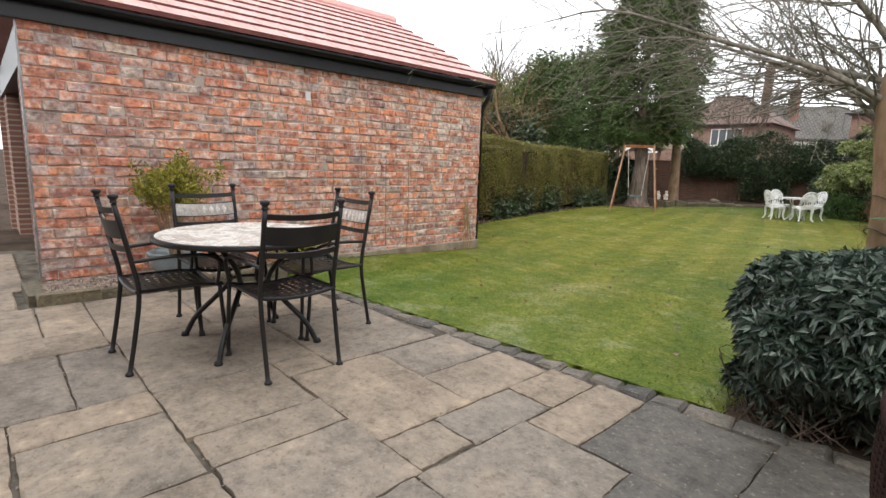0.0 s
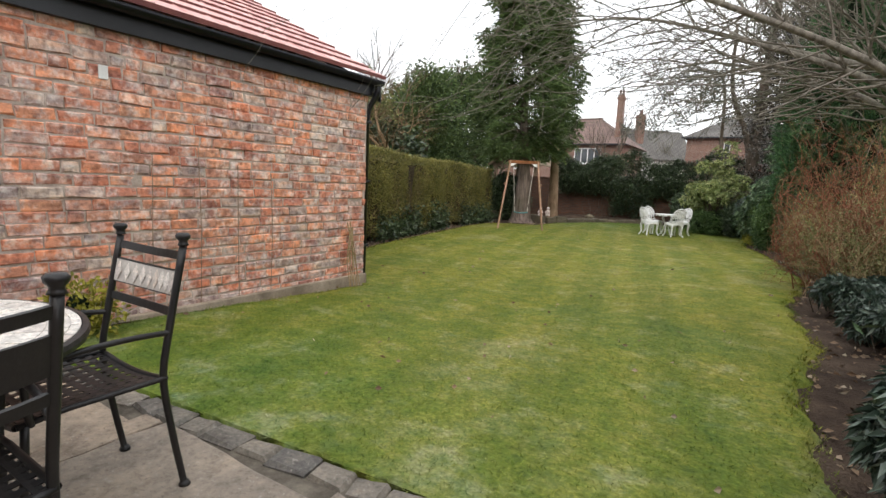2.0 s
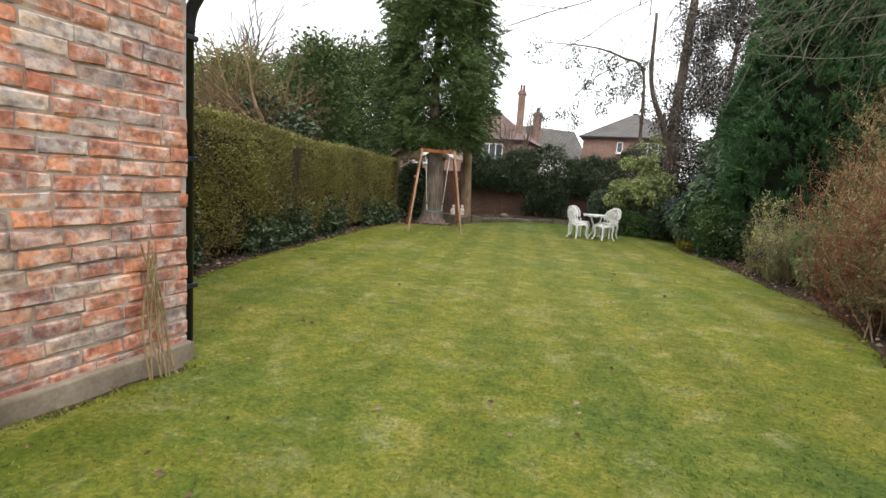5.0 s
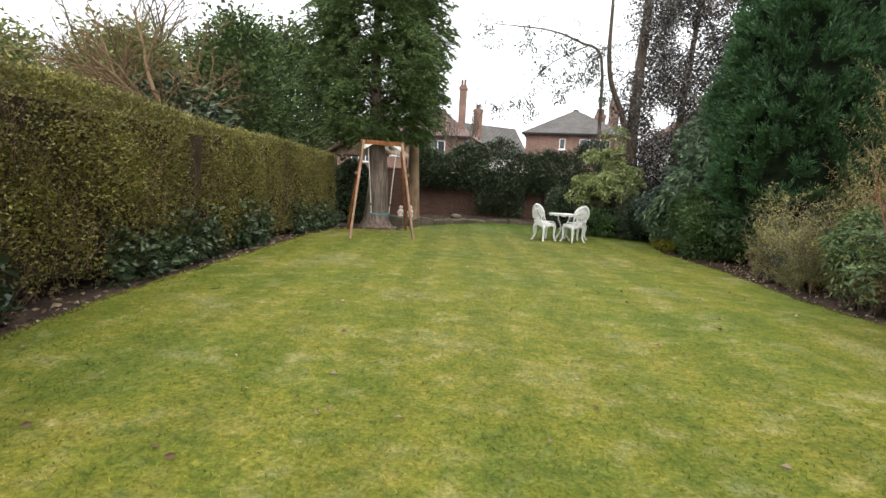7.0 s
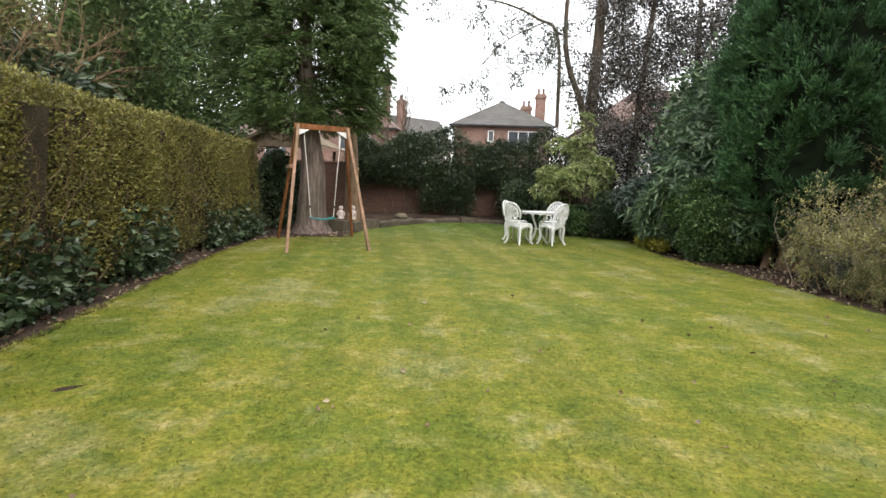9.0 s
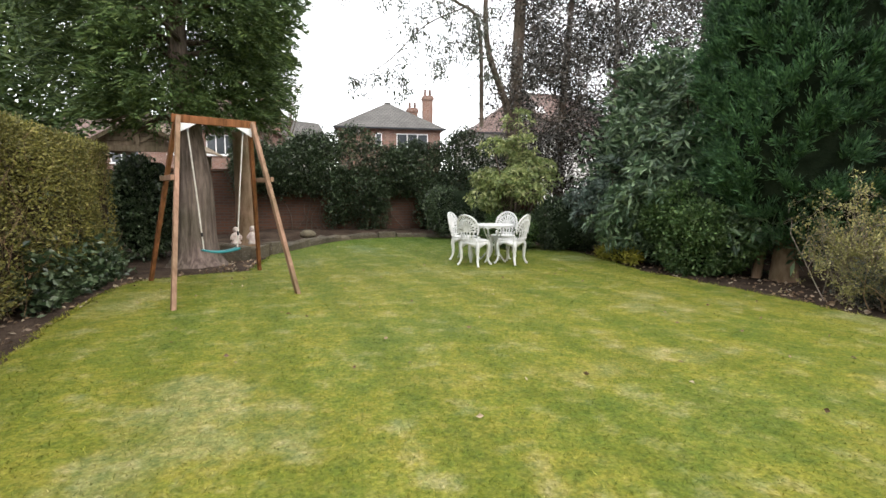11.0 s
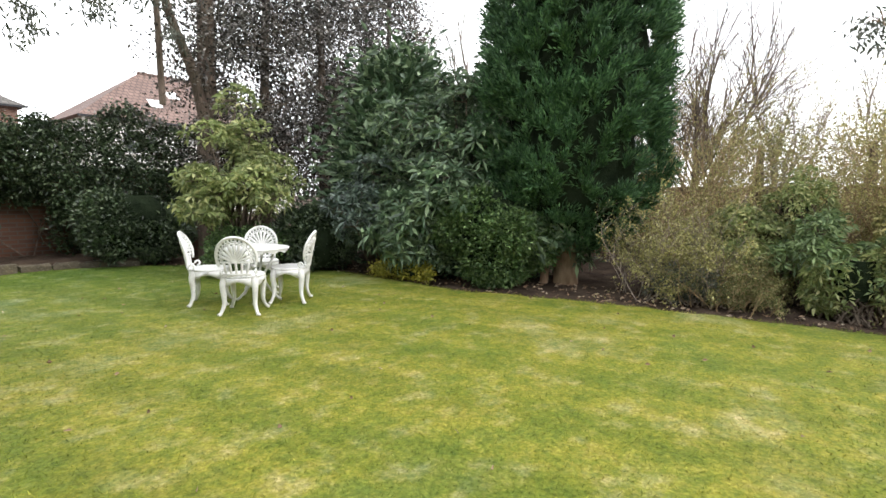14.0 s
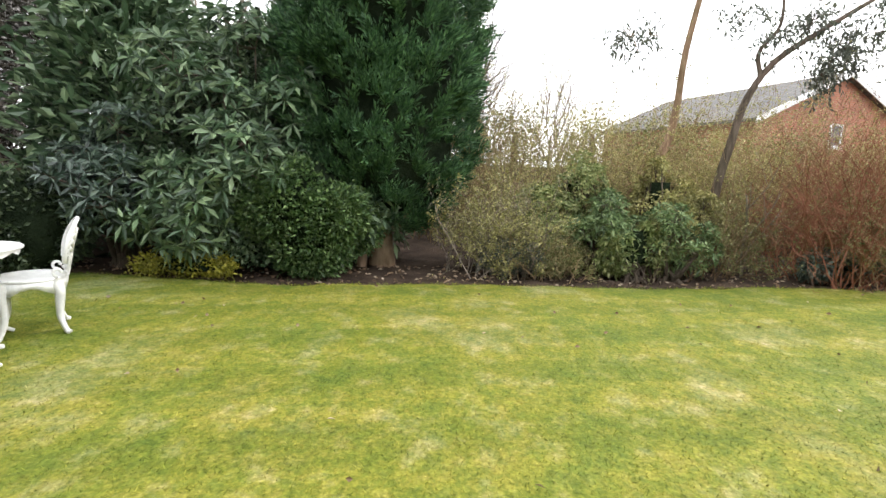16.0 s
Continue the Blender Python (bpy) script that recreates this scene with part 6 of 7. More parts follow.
def leaf_tree(name, at, lines_spec, clump_spec, bark, leafmat, label, seed, leaf=0.09, width=0.022, per=22, droop=0.5):
    """A tree of given stems, with hanging leaf clumps at given places."""
    r = rng_of(seed)
    t = plant(name, at, label, "tree")
    o = np.asarray(at, float)
    for pts, r0, r1 in lines_spec:
        arr_part("trunk", tube(smooth_line(pts, 22) - o, np.linspace(r0, r1, 22), 10), bark, t, smooth=True)
    c, tw = [], []
    for x, y, z, rad, n in clump_spec:
        for k in range(n):
            q = np.array([x, y, z]) + r.normal(size=3) * rad * 0.55
            c.append(q)
            if k % 4 == 0:
                tw.append(tube(smooth_line([(x, y, z), ((x + q[0]) / 2, (y + q[1]) / 2, (z + q[2]) / 2 + 0.08), q], 6) - o, np.linspace(0.009, 0.003, 6), 4, False))
    c = np.array(c)
    pos, al = clumped(r, c, np.tile([0, 0, -0.3], (len(c), 1)), per, 0.07, 0.7)
    al[:, 2] -= droop
    arr_part("foliage", leaf_arrays(r, pos - o, al, leaf, width), leafmat, t)
    if tw:
        arr_part("twig_growth", joined(tw), bark, t)
    return t


def far_evergreen(at, radius, height, seed, label, name="evergreen_tree", material=None, clumps=900, leaf=0.22):
    r = rng_of(seed)
    t = plant(name, at, label, "tree")
    arr_part("trunk", tube([(0, 0, -0.05), (0, 0, height * 0.9)], [0.2, 0.05], 7), M_BARK, t)

    def shape(z, a):
        return radius * np.interp(z / height, [0, 0.15, 0.5, 0.8, 1], [0.9, 1.1, 1.0, 0.75, 0.3]) * (0.85 + 0.22 * np.sin(a * 4 + z * 2) + 0.14 * np.sin(a * 7 - z * 3.3))
    c, o = cone_points(r, clumps, (0, 0, 0), height, shape, 0.3, 0.5)
    c = c + r.normal(size=c.shape) * 0.12 * radius
    pos, al = clumped(r, c, o + np.array([0, 0, 0.1]), 11, 0.22, 0.6)
    arr_part("crown", leaf_arrays(r, pos, al, leaf, leaf * 0.42), material or L_FAR, t)


build_hedge()
build_cypress()
build_conifer()
build_cherry()
build_ivy_wall()

# beside the patio
rhododendron("rhododendron_bush", (-0.02, 4.53, 0.12), (0.74, 0.70, 0.49), 3400, 0.072, 0.023, L_RHODO_BLUE, "dense blue-green rhododendron bush beside the patio", 111, -0.35, per=9, lobes=30, lobe=0.32, inner=0.62)
rhododendron("low_shrub", (-0.27, 4.32, 0.14), (0.34, 0.22, 0.17), 160, 0.06, 0.018, L_RHODO_BLUE, "low skirt of dark rhododendron leaves by the kerb", 119, -0.9, per=7)
rhododendron("low_shrub", (0.22, 4.34, 0.14), (0.40, 0.20, 0.18), 160, 0.06, 0.018, L_RHODO_BLUE, "low skirt of dark rhododendron leaves by the kerb", 120, -0.9, per=7)
# far side of the lawn
tiered_shrub("large_rhododendron", (-0.1, 19.1, 0), (1.35, 1.75), 0.45, 3.35, 64, 30, 0.46, 0.19, 0.056, L_RHODO, "large rhododendron with long pale-backed leaf whorls", 112)
tiered_shrub("rhododendron_bush", (-0.8, 20.35, 0), (0.8, 0.7), 0.75, 1.7, 16, 26, 0.34, 0.15, 0.044, L_RHODO_BLUE, "spreading rhododendron with drooping leaf whorls over the lawn edge", 312)
# added filler: dark leaves give the large rhododendron its shaded inside
far_evergreen((0.25, 19.3, 0), 1.15, 2.7, 313, "added dark leaf filler standing in for shade inside the rhododendron", "evergreen_shrub", L_IVY, 700, 0.10)
round_bush("holly_bush", (-0.55, 18.0, 0), (0.80, 0.84, 0.76), 2700, 7, 0.062, L_HOLLY, "rounded glossy dark-green evergreen bush", 113)
tiered_shrub("pale_rhododendron", (-2.45, 22.0, 0), (0.95, 0.95), 1.1, 2.95, 30, 34, 0.33, 0.13, 0.046, L_RHODO_LIGHT, "open yellow-green rhododendron with pale leaf tips", 314, 7)
round_bush("low_shrub", (-2.55, 21.45, 0), (0.75, 0.5, 0.42), 900, 6, 0.06, L_HOLLY, "low dark-green shrub behind the white chairs", 318)
round_bush("laurel_bush", (-1.55, 21.0, 0), (0.7, 0.8, 0.62), 1200, 6, 0.07, L_IVY, "low dark evergreen bush behind the white chairs", 115)
round_bush("laurel_bush", (-3.3, 24.2, 0.0), (0.9, 0.7, 0.7), 1100, 6, 0.08, L_IVY, "dark laurel below the garden wall", 116)
round_bush("euonymus", (-1.25, 19.25, 0), (0.22, 0.62, 0.15), 420, 5, 0.045, L_YELLOW, "low yellow-variegated shrub at the lawn edge", 117, 0.6)
round_bush("small_shrub", (-0.75, 19.0, 0), (0.6, 0.7, 0.5), 800, 6, 0.07, L_RHODO, "small green shrub under the rhododendron", 118)
# right-hand border
thicket("dogwood", (0.2, 11.05, 0.1), (1.25, 1.25), 180, 1.95, 121, M_TWIG_RED, "red-brown twiggy shrub without leaves", 900, L_SHRUB, 0.03, 1.6)
thicket("spiraea", (0.4, 12.7, 0.05), (0.8, 1.0), 60, 0.9, 122, M_TWIG_BROWN, "straggly brown shrub with small leaves", 2600, L_SHRUB, 0.035)
thicket("spiraea", (0.15, 10.4, 0.1), (1.0, 1.2), 60, 1.1, 123, M_TWIG_STRAW, "straggly brown shrub with small leaves", 3000, L_SHRUB, 0.035)
thicket("spiraea", (0.1, 15.55, 0.0), (0.8, 1.0), 70, 1.05, 124, M_TWIG_GREY, "straggly brown shrub with small leaves", 4600, L_OLIVE, 0.035)
thicket("spiraea", (-0.05, 14.9, 0.0), (0.6, 0.8), 50, 0.55, 125, M_TWIG_STRAW, "low brown shrub at the lawn edge", 4800, L_SHRUB, 0.025)
thicket("tall_twigs", (1.3, 15.2, 0.0), (1.0, 1.5), 82, 2.94, 126, M_TWIG_STRAW, "tall straw-coloured twigs with few leaves", 4000, L_OLIVE, 0.032, 0.6)
thicket("tall_twigs", (1.7, 13.4, 0.0), (1.0, 1.7), 82, 2.69, 127, M_TWIG_STRAW, "tall straw-coloured twigs without leaves", 6000, L_OLIVE, 0.032, 0.6)
thicket("tall_twigs", (1.6, 11.6, 0.0), (1.0, 1.6), 75, 2.75, 128, M_TWIG_STRAW, "tall straw-coloured twigs without leaves", 5600, L_OLIVE, 0.032, 0.6)
thicket("tall_twigs", (1.7, 9.8, 0.0), (1.0, 1.6), 67, 2.7, 129, M_TWIG_RED, "tall red-brown twigs without leaves", 3000, L_OLIVE, 0.032, 0.6)
tiered_shrub("green_shrub", (0.30, 13.95, 0), (0.55, 0.75), 0.25, 1.5, 22, 24, 0.22, 0.10, 0.030, L_GREEN, "loose bright-green shrub in the border", 130, 7)
rhododendron("green_shrub", (0.05, 13.75, 0), (0.5, 0.6, 0.5), 420, 0.09, 0.032, L_RHODO_LIGHT, "loose light-green shrub in the border", 136, -0.8, per=7, lobes=8, inner=0.3)
rhododendron("green_shrub", (0.7, 15.0, 0), (0.6, 0.7, 0.62), 480, 0.09, 0.032, L_RHODO_LIGHT, "loose light-green shrub in the border", 137, -0.8, per=7, lobes=9, inner=0.3)
rhododendron("low_shrub", (0.05, 11.1, 0.05), (0.45, 0.55, 0.26), 320, 0.09, 0.032, L_RHODO_BLUE, "low dark-green shrub in the border", 131, -0.8, per=7)
rhododendron("low_shrub", (-0.1, 9.3, 0.12), (0.42, 0.5, 0.24), 320, 0.10, 0.036, L_RHODO_BLUE, "low dark-green shrub in the border", 132, -0.8, per=7)
rhododendron("low_shrub", (0.1, 8.3, 0.12), (0.45, 0.5, 0.22), 300, 0.10, 0.036, L_RHODO_BLUE, "low dark-green shrub in the border", 133, -0.8, per=7)
tiered_shrub("green_shrub", (-0.02, 13.2, 0), (0.36, 0.45), 0.22, 1.1, 15, 24, 0.20, 0.095, 0.030, L_GREEN, "loose bright-green shrub at the border edge", 139, 7)
# small twiggy dead tree by the border
bare_tree("small_bare_tree", (0.42, 12.12, 0.02), (0.02, 0.1, 1), 1.25, 0.022, 134, "small bare grey sapling in the border", 2, 4, 0.9, 0.15, M_TWIG_GREY)
# light-green shrubs between the twigs
for k, (x, y, w, h) in enumerate(((0.75, 12.75, 0.5, 0.66), (0.95, 14.4, 0.45, 0.95), (0.85, 13.2, 0.42, 0.98), (1.0, 10.6, 0.5, 0.7), (0.9, 9.2, 0.5, 0.6))):
    rhododendron("green_shrub", (x, y, 0), (w, w * 1.25, h), 460, 0.075, 0.028, (L_OLIVE, L_RHODO_LIGHT)[k % 2], "loose olive-green shrub among tall twigs", 240 + k, -0.85, per=6, lobes=22, inner=0.25, lobe=0.28)
round_bush("holly_bush", (-9.9, 20.9, 0), (0.85, 0.85, 0.95), 1300, 6, 0.08, L_IVY, "dark evergreen bush between hedge and garden wall", 246)
thicket("lavender", (-0.12, 15.35, 0.0), (0.45, 0.5), 60, 0.42, 247, M_TWIG_GREY, "low grey-green lavender at the lawn edge", 4200, L_EUC, 0.04)


# tall dark tree behind the far corner, its leaf glints put into the colour
def build_dark_tree():
    r = rng_of(141)
    at = np.array([-0.7, 24.6, 0.0])
    t = plant("ivy_clad_tree", tuple(at), "tall dark ivy-clad tree with some leaves coloured pale as glints", "tree")
    stems = [([(-1.75, 24.5, 0), (-1.7, 24.5, 2.5), (-1.65, 24.5, 5), (-1.5, 24.6, 9)], 0.26, 0.12),
             ([(-1.7, 24.4, 2.0), (-2.0, 24.3, 3.6), (-2.6, 24.2, 5.2), (-2.7, 24.0, 7.5)], 0.13, 0.05),
             ([(-0.3, 24.6, 0), (-0.3, 24.6, 3), (0.1, 24.8, 8.5)], 0.17, 0.06),
             ([(1.2, 24.4, 0), (1.3, 24.5, 4), (1.2, 24.6, 8)], 0.14, 0.05)]
    for p, a, b in stems:
        arr_part("trunk", tube(smooth_line(p, 16) - at, np.linspace(a, b, 16), 9), M_BARK, t, smooth=True)
    n = 6500
    z = r.uniform(1.3, 9.0, n)
    w = np.interp(z, [1.6, 3, 6, 9], [0.9, 1.35, 1.25, 0.7])
    cx = r.choice([-1.2, -0.3, 0.9, 2.2], n)
    c = np.stack([cx + r.normal(size=n) * w * 0.5, 24.6 + r.normal(size=n) * 0.55, z], 1)
    ok = np.sin(c[:, 0] * 3.3 + c[:, 2] * 1.9) + np.sin(c[:, 2] * 2.7 - c[:, 0]) > -1.1
    c = c[ok]
    pos, al = clumped(r, c - at, r.normal(size=c.shape), 15, 0.13)
    al[:, 2] -= 0.4
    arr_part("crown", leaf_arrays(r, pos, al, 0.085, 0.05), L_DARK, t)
    lines = []
    for k in range(150):
        p = c[r.integers(0, len(c))] - at
        grow(r, p, r.normal(size=3) * np.array([1, 0.6, 0.4]), r.uniform(0.8, 1.8), 0.014, 1, 4, 0.6, 0, 0.12, 0.6, lines)
    arr_part("twig_growth", branch_mesh(lines), M_BARK, t)


build_dark_tree()
leaf_tree("gum_tree", (-2.7, 24.0, 0), [([(-2.75, 24.05, 3.0), (-2.9, 23.9, 5.5), (-3.6, 23.4, 5.9), (-4.6, 23.1, 6.2), (-6.3, 23, 6.4)], 0.06, 0.012), ([(-3.4, 23.5, 5.8), (-4.4, 23.1, 5.2), (-5.3, 23.0, 4.3), (-6.0, 23, 3.9)], 0.02, 0.006)],
          [(-6.05, 23, 3.75, 0.25, 14), (-5.45, 23, 4.0, 0.2, 8), (-5.0, 23, 3.9, 0.25, 14), (-4.95, 23, 3.6, 0.15, 6), (-4.2, 23, 4.2, 0.3, 14), (-3.7, 23, 4.8, 0.45, 34), (-3.2, 23.2, 4.9, 0.4, 30), (-4.6, 23, 5.0, 0.4, 24), (-2.95, 23.2, 5.4, 0.45, 34), (-4.0, 23, 5.7, 0.5, 34), (-5.2, 23, 5.9, 0.5, 26), (-6.3, 23, 6.2, 0.5, 22), (-2.7, 23.6, 4.2, 0.25, 10)],
          M_BARK, L_EUC, "grey-green gum tree branches hanging against the sky", 142, 0.125, 0.034, 12)

# slender gum trees over the right-hand border
leaf_tree("gum_tree", (1.9, 13.3, 0), [([(1.95, 13.75, 0), (1.75, 13.55, 0.8), (1.45, 13.05, 1.75), (1.42, 12.9, 2.4), (1.40, 12.85, 3.3), (1.35, 12.65, 4.6), (1.3, 12.5, 6.0)], 0.085, 0.03)],
          [(1.35, 13.7, 3.45, 0.28, 22), (1.35, 13.4, 3.5, 0.2, 10), (1.3, 12.6, 5.4, 0.7, 50), (0.7, 13.1, 5.7, 0.7, 50), (1.8, 12.2, 5.2, 0.7, 45), (0.9, 11.6, 5.6, 0.7, 45), (0.4, 12.3, 6.2, 0.8, 50)],
          M_BARK_TAN, L_EUC, "slender leaning gum tree with tan bark", 143, 0.10, 0.03, 14)
leaf_tree("gum_tree", (1.1, 12.2, 0), [([(1.05, 12.4, 0), (1.0, 12.36, 1.2), (0.95, 12.25, 1.9), (0.95, 12.12, 2.5), (0.95, 11.8, 3.05), (0.95, 11.2, 3.5), (0.95, 10.6, 3.9)], 0.075, 0.028),
                                       ([(0.95, 11.95, 2.85), (0.97, 12.0, 3.2), (0.98, 11.75, 3.6), (1.0, 11.8, 4.4)], 0.035, 0.015)],
          [(0.95, 10.9, 3.25, 0.36, 44), (0.95, 11.4, 3.5, 0.36, 40), (0.95, 10.3, 3.5, 0.42, 44), (0.9, 12.3, 3.65, 0.3, 14), (1.0, 11.1, 2.9, 0.28, 24), (0.95, 10.0, 3.1, 0.35, 26), (0.95, 11.9, 3.3, 0.2, 8)],
          M_BARK, L_EUC, "bent dark-barked gum tree with grey-green leaves", 144, 0.10, 0.03, 14)

# trees beyond the hedge and boundary
bare_tree("bare_tree", (-11.3, 17.6, 0), (-0.42, -0.15, 1), 3.6, 0.15, 151, "large bare tree with leaning stems beyond the hedge", 4, 5, 0.85, 0.03, M_TWIG_BROWN, 3, 0.64, 0.3)
bare_tree("bare_tree", (-17.8, 25.0, 0), (0.02, 0, 1), 5.0, 0.22, 152, "tall bare tree with fine upright branches", 4, 6, 0.55, 0.10, M_BARK, 3, 0.60, 0.3)
bare_tree("bare_tree", (-20.5, 19.0, 0), (0.0, 0, 1), 3.2, 0.14, 160, "bare tree beyond the hedge", 4, 6, 0.7, 0.10, M_BARK, 2, 0.64, 0.4)
bare_tree("bare_tree", (-9.2, 34, 0), (0.1, 0, 1), 3.8, 0.16, 153, "bare tree behind the cypress", 4, 4, 0.6, 0.2, M_BARK, 1, 0.66)
bare_tree("bare_tree", (11.0, 18.0, 0), (0, 0, 1), 5.6, 0.055, 154, "tall bare multi-stemmed tree beyond the border", 3, 8, 0.60, 0.06, M_BARK, 6, 0.50, 0.15)
bare_tree("bare_tree", (12.0, 21.0, 0), (0, 0, 1), 4.8, 0.08, 155, "bare tree beyond the border", 3, 7, 0.6, 0.06, M_BARK, 3, 0.54, 0.2)
for k, (x, y, h) in enumerate(((14, 20, 3.0), (14.5, 18, 3.4), (15, 16, 3.2), (13.5, 13.5, 3.0))):
    bare_tree("bare_tree", (x, y, 0), (0, 0, 1), h, 0.09, 251 + k, "pale bare tree with fine upright twigs beyond the border", 4, 5, 0.5, 0.25, M_TWIG_GREY, 2, 0.64)
bare_tree("bare_tree", (3.0, 27.0, 0), (0, 0, 1), 3.2, 0.14, 157, "bare tree behind the dark tree", 4, 5, 0.5, 0.25, M_BARK_PALE, 2, 0.64)
bare_tree("bare_tree", (-9.5, 62, 0), (0, 0, 1), 3.6, 0.2, 158, "bare tree between distant houses", 4, 5, 0.55, 0.3, M_BARK_PALE, 1, 0.64)
bare_tree("bare_tree", (-14, 66, 0), (0, 0, 1), 3.2, 0.2, 159, "bare tree between distant houses", 3, 6, 0.55, 0.3, M_BARK_PALE, 1, 0.64)


far_evergreen((-18.3, 26.5, 0), 2.4, 6.4, 161, "yellow-green conifer beyond the hedge", clumps=1700)
far_evergreen((-15.6, 26.0, 0), 2.2, 7.0, 162, "dark green conifer beyond the hedge", material=L_CYPRESS, clumps=1700)
far_evergreen((-21.5, 24.0, 0), 2.4, 5.0, 163, "yellow-green conifer beyond the hedge", clumps=1500)
far_evergreen((-16.2, 23.4, 0), 1.7, 5.9, 164, "dark green conifer beyond the hedge", material=L_CYPRESS, clumps=1500)
far_evergreen((-24.0, 19.0, 0), 2.2, 4.4, 165, "yellow-green conifer beyond the hedge", clumps=1300)
far_evergreen((-14.3, 21.3, 0), 1.7, 6.1, 241, "dark green conifer beyond the hedge", material=L_CYPRESS, clumps=1500, leaf=0.18)
far_evergreen((-15.6, 18.4, 0), 1.9, 4.8, 242, "yellow-green conifer beyond the hedge", clumps=1700, leaf=0.18)
far_evergreen((-17.8, 16.0, 0), 2.0, 4.3, 243, "yellow-green conifer beyond the hedge", clumps=1500, leaf=0.18)
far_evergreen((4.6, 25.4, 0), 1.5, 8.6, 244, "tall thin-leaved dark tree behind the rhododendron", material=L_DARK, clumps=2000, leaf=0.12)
bare_tree("bare_tree", (5.4, 25.0, 0), (0, 0, 1), 4.2, 0.14, 245, "bare tree between dark tree and conifer", 4, 5, 0.5, 0.25, M_TWIG_GREY, 2, 0.64)
far_evergreen((-13.6, 17.6, 0), 1.4, 3.0, 169, "dark evergreen beyond the hedge", material=L_IVY, clumps=900)
far_evergreen((0.8, 21.3, 0), 1.3, 4.0, 166, "dark evergreen behind the rhododendron", material=L_RHODO)
far_evergreen((2.4, 19.6, 0), 1.4, 3.6, 167, "dark evergreen behind the conifer", material=L_IVY)
for k, (x, y, h) in enumerate(((-9.5, 9.6, 1.5), (-10.0, 11.6, 1.6), (-10.6, 13.8, 1.6), (-11.0, 15.8, 1.5), (-11.6, 12.2, 1.9), (-12.4, 9.8, 2.0))):
    thicket("hedge_shrub", (x, y, 0), (1.0, 1.5), 55, h, 170 + k, M_TWIG_STRAW, "pale-leaved straggly shrub behind the hedge", 3400, L_OLIVE, 0.05)
for k, (x, y, h) in enumerate(((3.6, 16.5, 2.4), (3.8, 14.2, 2.3), (3.6, 12.0, 2.2), (3.5, 9.6, 2.0), (2.4, 7.5, 1.8))):
    thicket("boundary_thicket", (x, y, 0), (1.4, 1.9), 75, h, 180 + k, (M_TWIG_STRAW, M_TWIG_GREY, M_TWIG_STRAW, M_TWIG_RED, M_TWIG_STRAW)[k], "tall brown thicket along the boundary", 2400, (L_SHRUB, L_OLIVE)[k % 2], 0.035, 0.6)
for k, (x, y) in enumerate(((1.6, 7.2), (1.2, 5.2), (2.6, 5.0))):
    far_evergreen((x, y, 0), 1.0, 2.6, 190 + k, "dark evergreen shrub in the border", "evergreen_shrub", L_RHODO, 420, 0.12)

for k, (x, y, h, w) in enumerate(((4.1, 13.6, 2.5, 0.9), (4.0, 12.3, 2.3, 1.0), (4.1, 10.9, 2.1, 1.0), (3.9, 9.5, 2.1, 1.1), (4.0, 8.0, 2.1, 1.0), (4.1, 15.2, 2.5, 1.0))):
    far_evergreen((x, y, 0), w, h, 260 + k, "ragged olive-yellow shrub along the boundary", "tall_shrub", (L_OLIVE, L_SHRUB)[k % 2], 620, 0.075)
# boundary fence behind the thicket
fence = thing("fence", (0, 0, 0), "weathered timber boundary fence behind shrubs", "fence", kind="structure")
for k in range(18):
    part("fence_panel", box((4.6, 2.0 + k * 1.5, 0.0), (4.64, 3.46 + k * 1.5, 1.55)), M_TIMBER, fence)


# ---- things at the end of the garden ----
def build_bed_stones():
    r = rng_of(201)
    edge = thing("rockery_edging", (0, 0, 0), "irregular mossy stones edging the raised bed", "edging", kind="structure")
    pts = smooth_line([(-8.55, 20.45, 0), (-8.0, 20.35, 0), (-7.45, 21.5, 0), (-7.1, 22.45, 0), (-6.4, 23.6, 0), (-5.4, 24.25, 0), (-4.3, 24.3, 0), (-3.4, 23.8, 0)], 220)
    d = np.concatenate([[0], np.cumsum(np.linalg.norm(np.diff(pts, axis=0), axis=1))])
    s = 0.0
    while s < d[-1] - 0.2:
        big = s < 1.2
        l = r.uniform(0.32, 0.6)
        h = r.uniform(0.24, 0.32) if big else r.uniform(0.12, 0.2)
        m = s + l / 2
        p = np.array([np.interp(m, d, pts[:, 0]), np.interp(m, d, pts[:, 1])])
        q = np.array([np.interp(m + 0.05, d, pts[:, 0]), np.interp(m + 0.05, d, pts[:, 1])]) - p
        me = piece_mesh("rock", l - 0.02, 0.24, h + 0.05, 0.035, r, M_ROCK, 0.016)
        child(new("rock", me), edge).matrix_local = pose(p[0], p[1], h, r.normal() * 3, r.normal() * 3, math.degrees(math.atan2(q[1], q[0])))
        s += l


build_bed_stones()


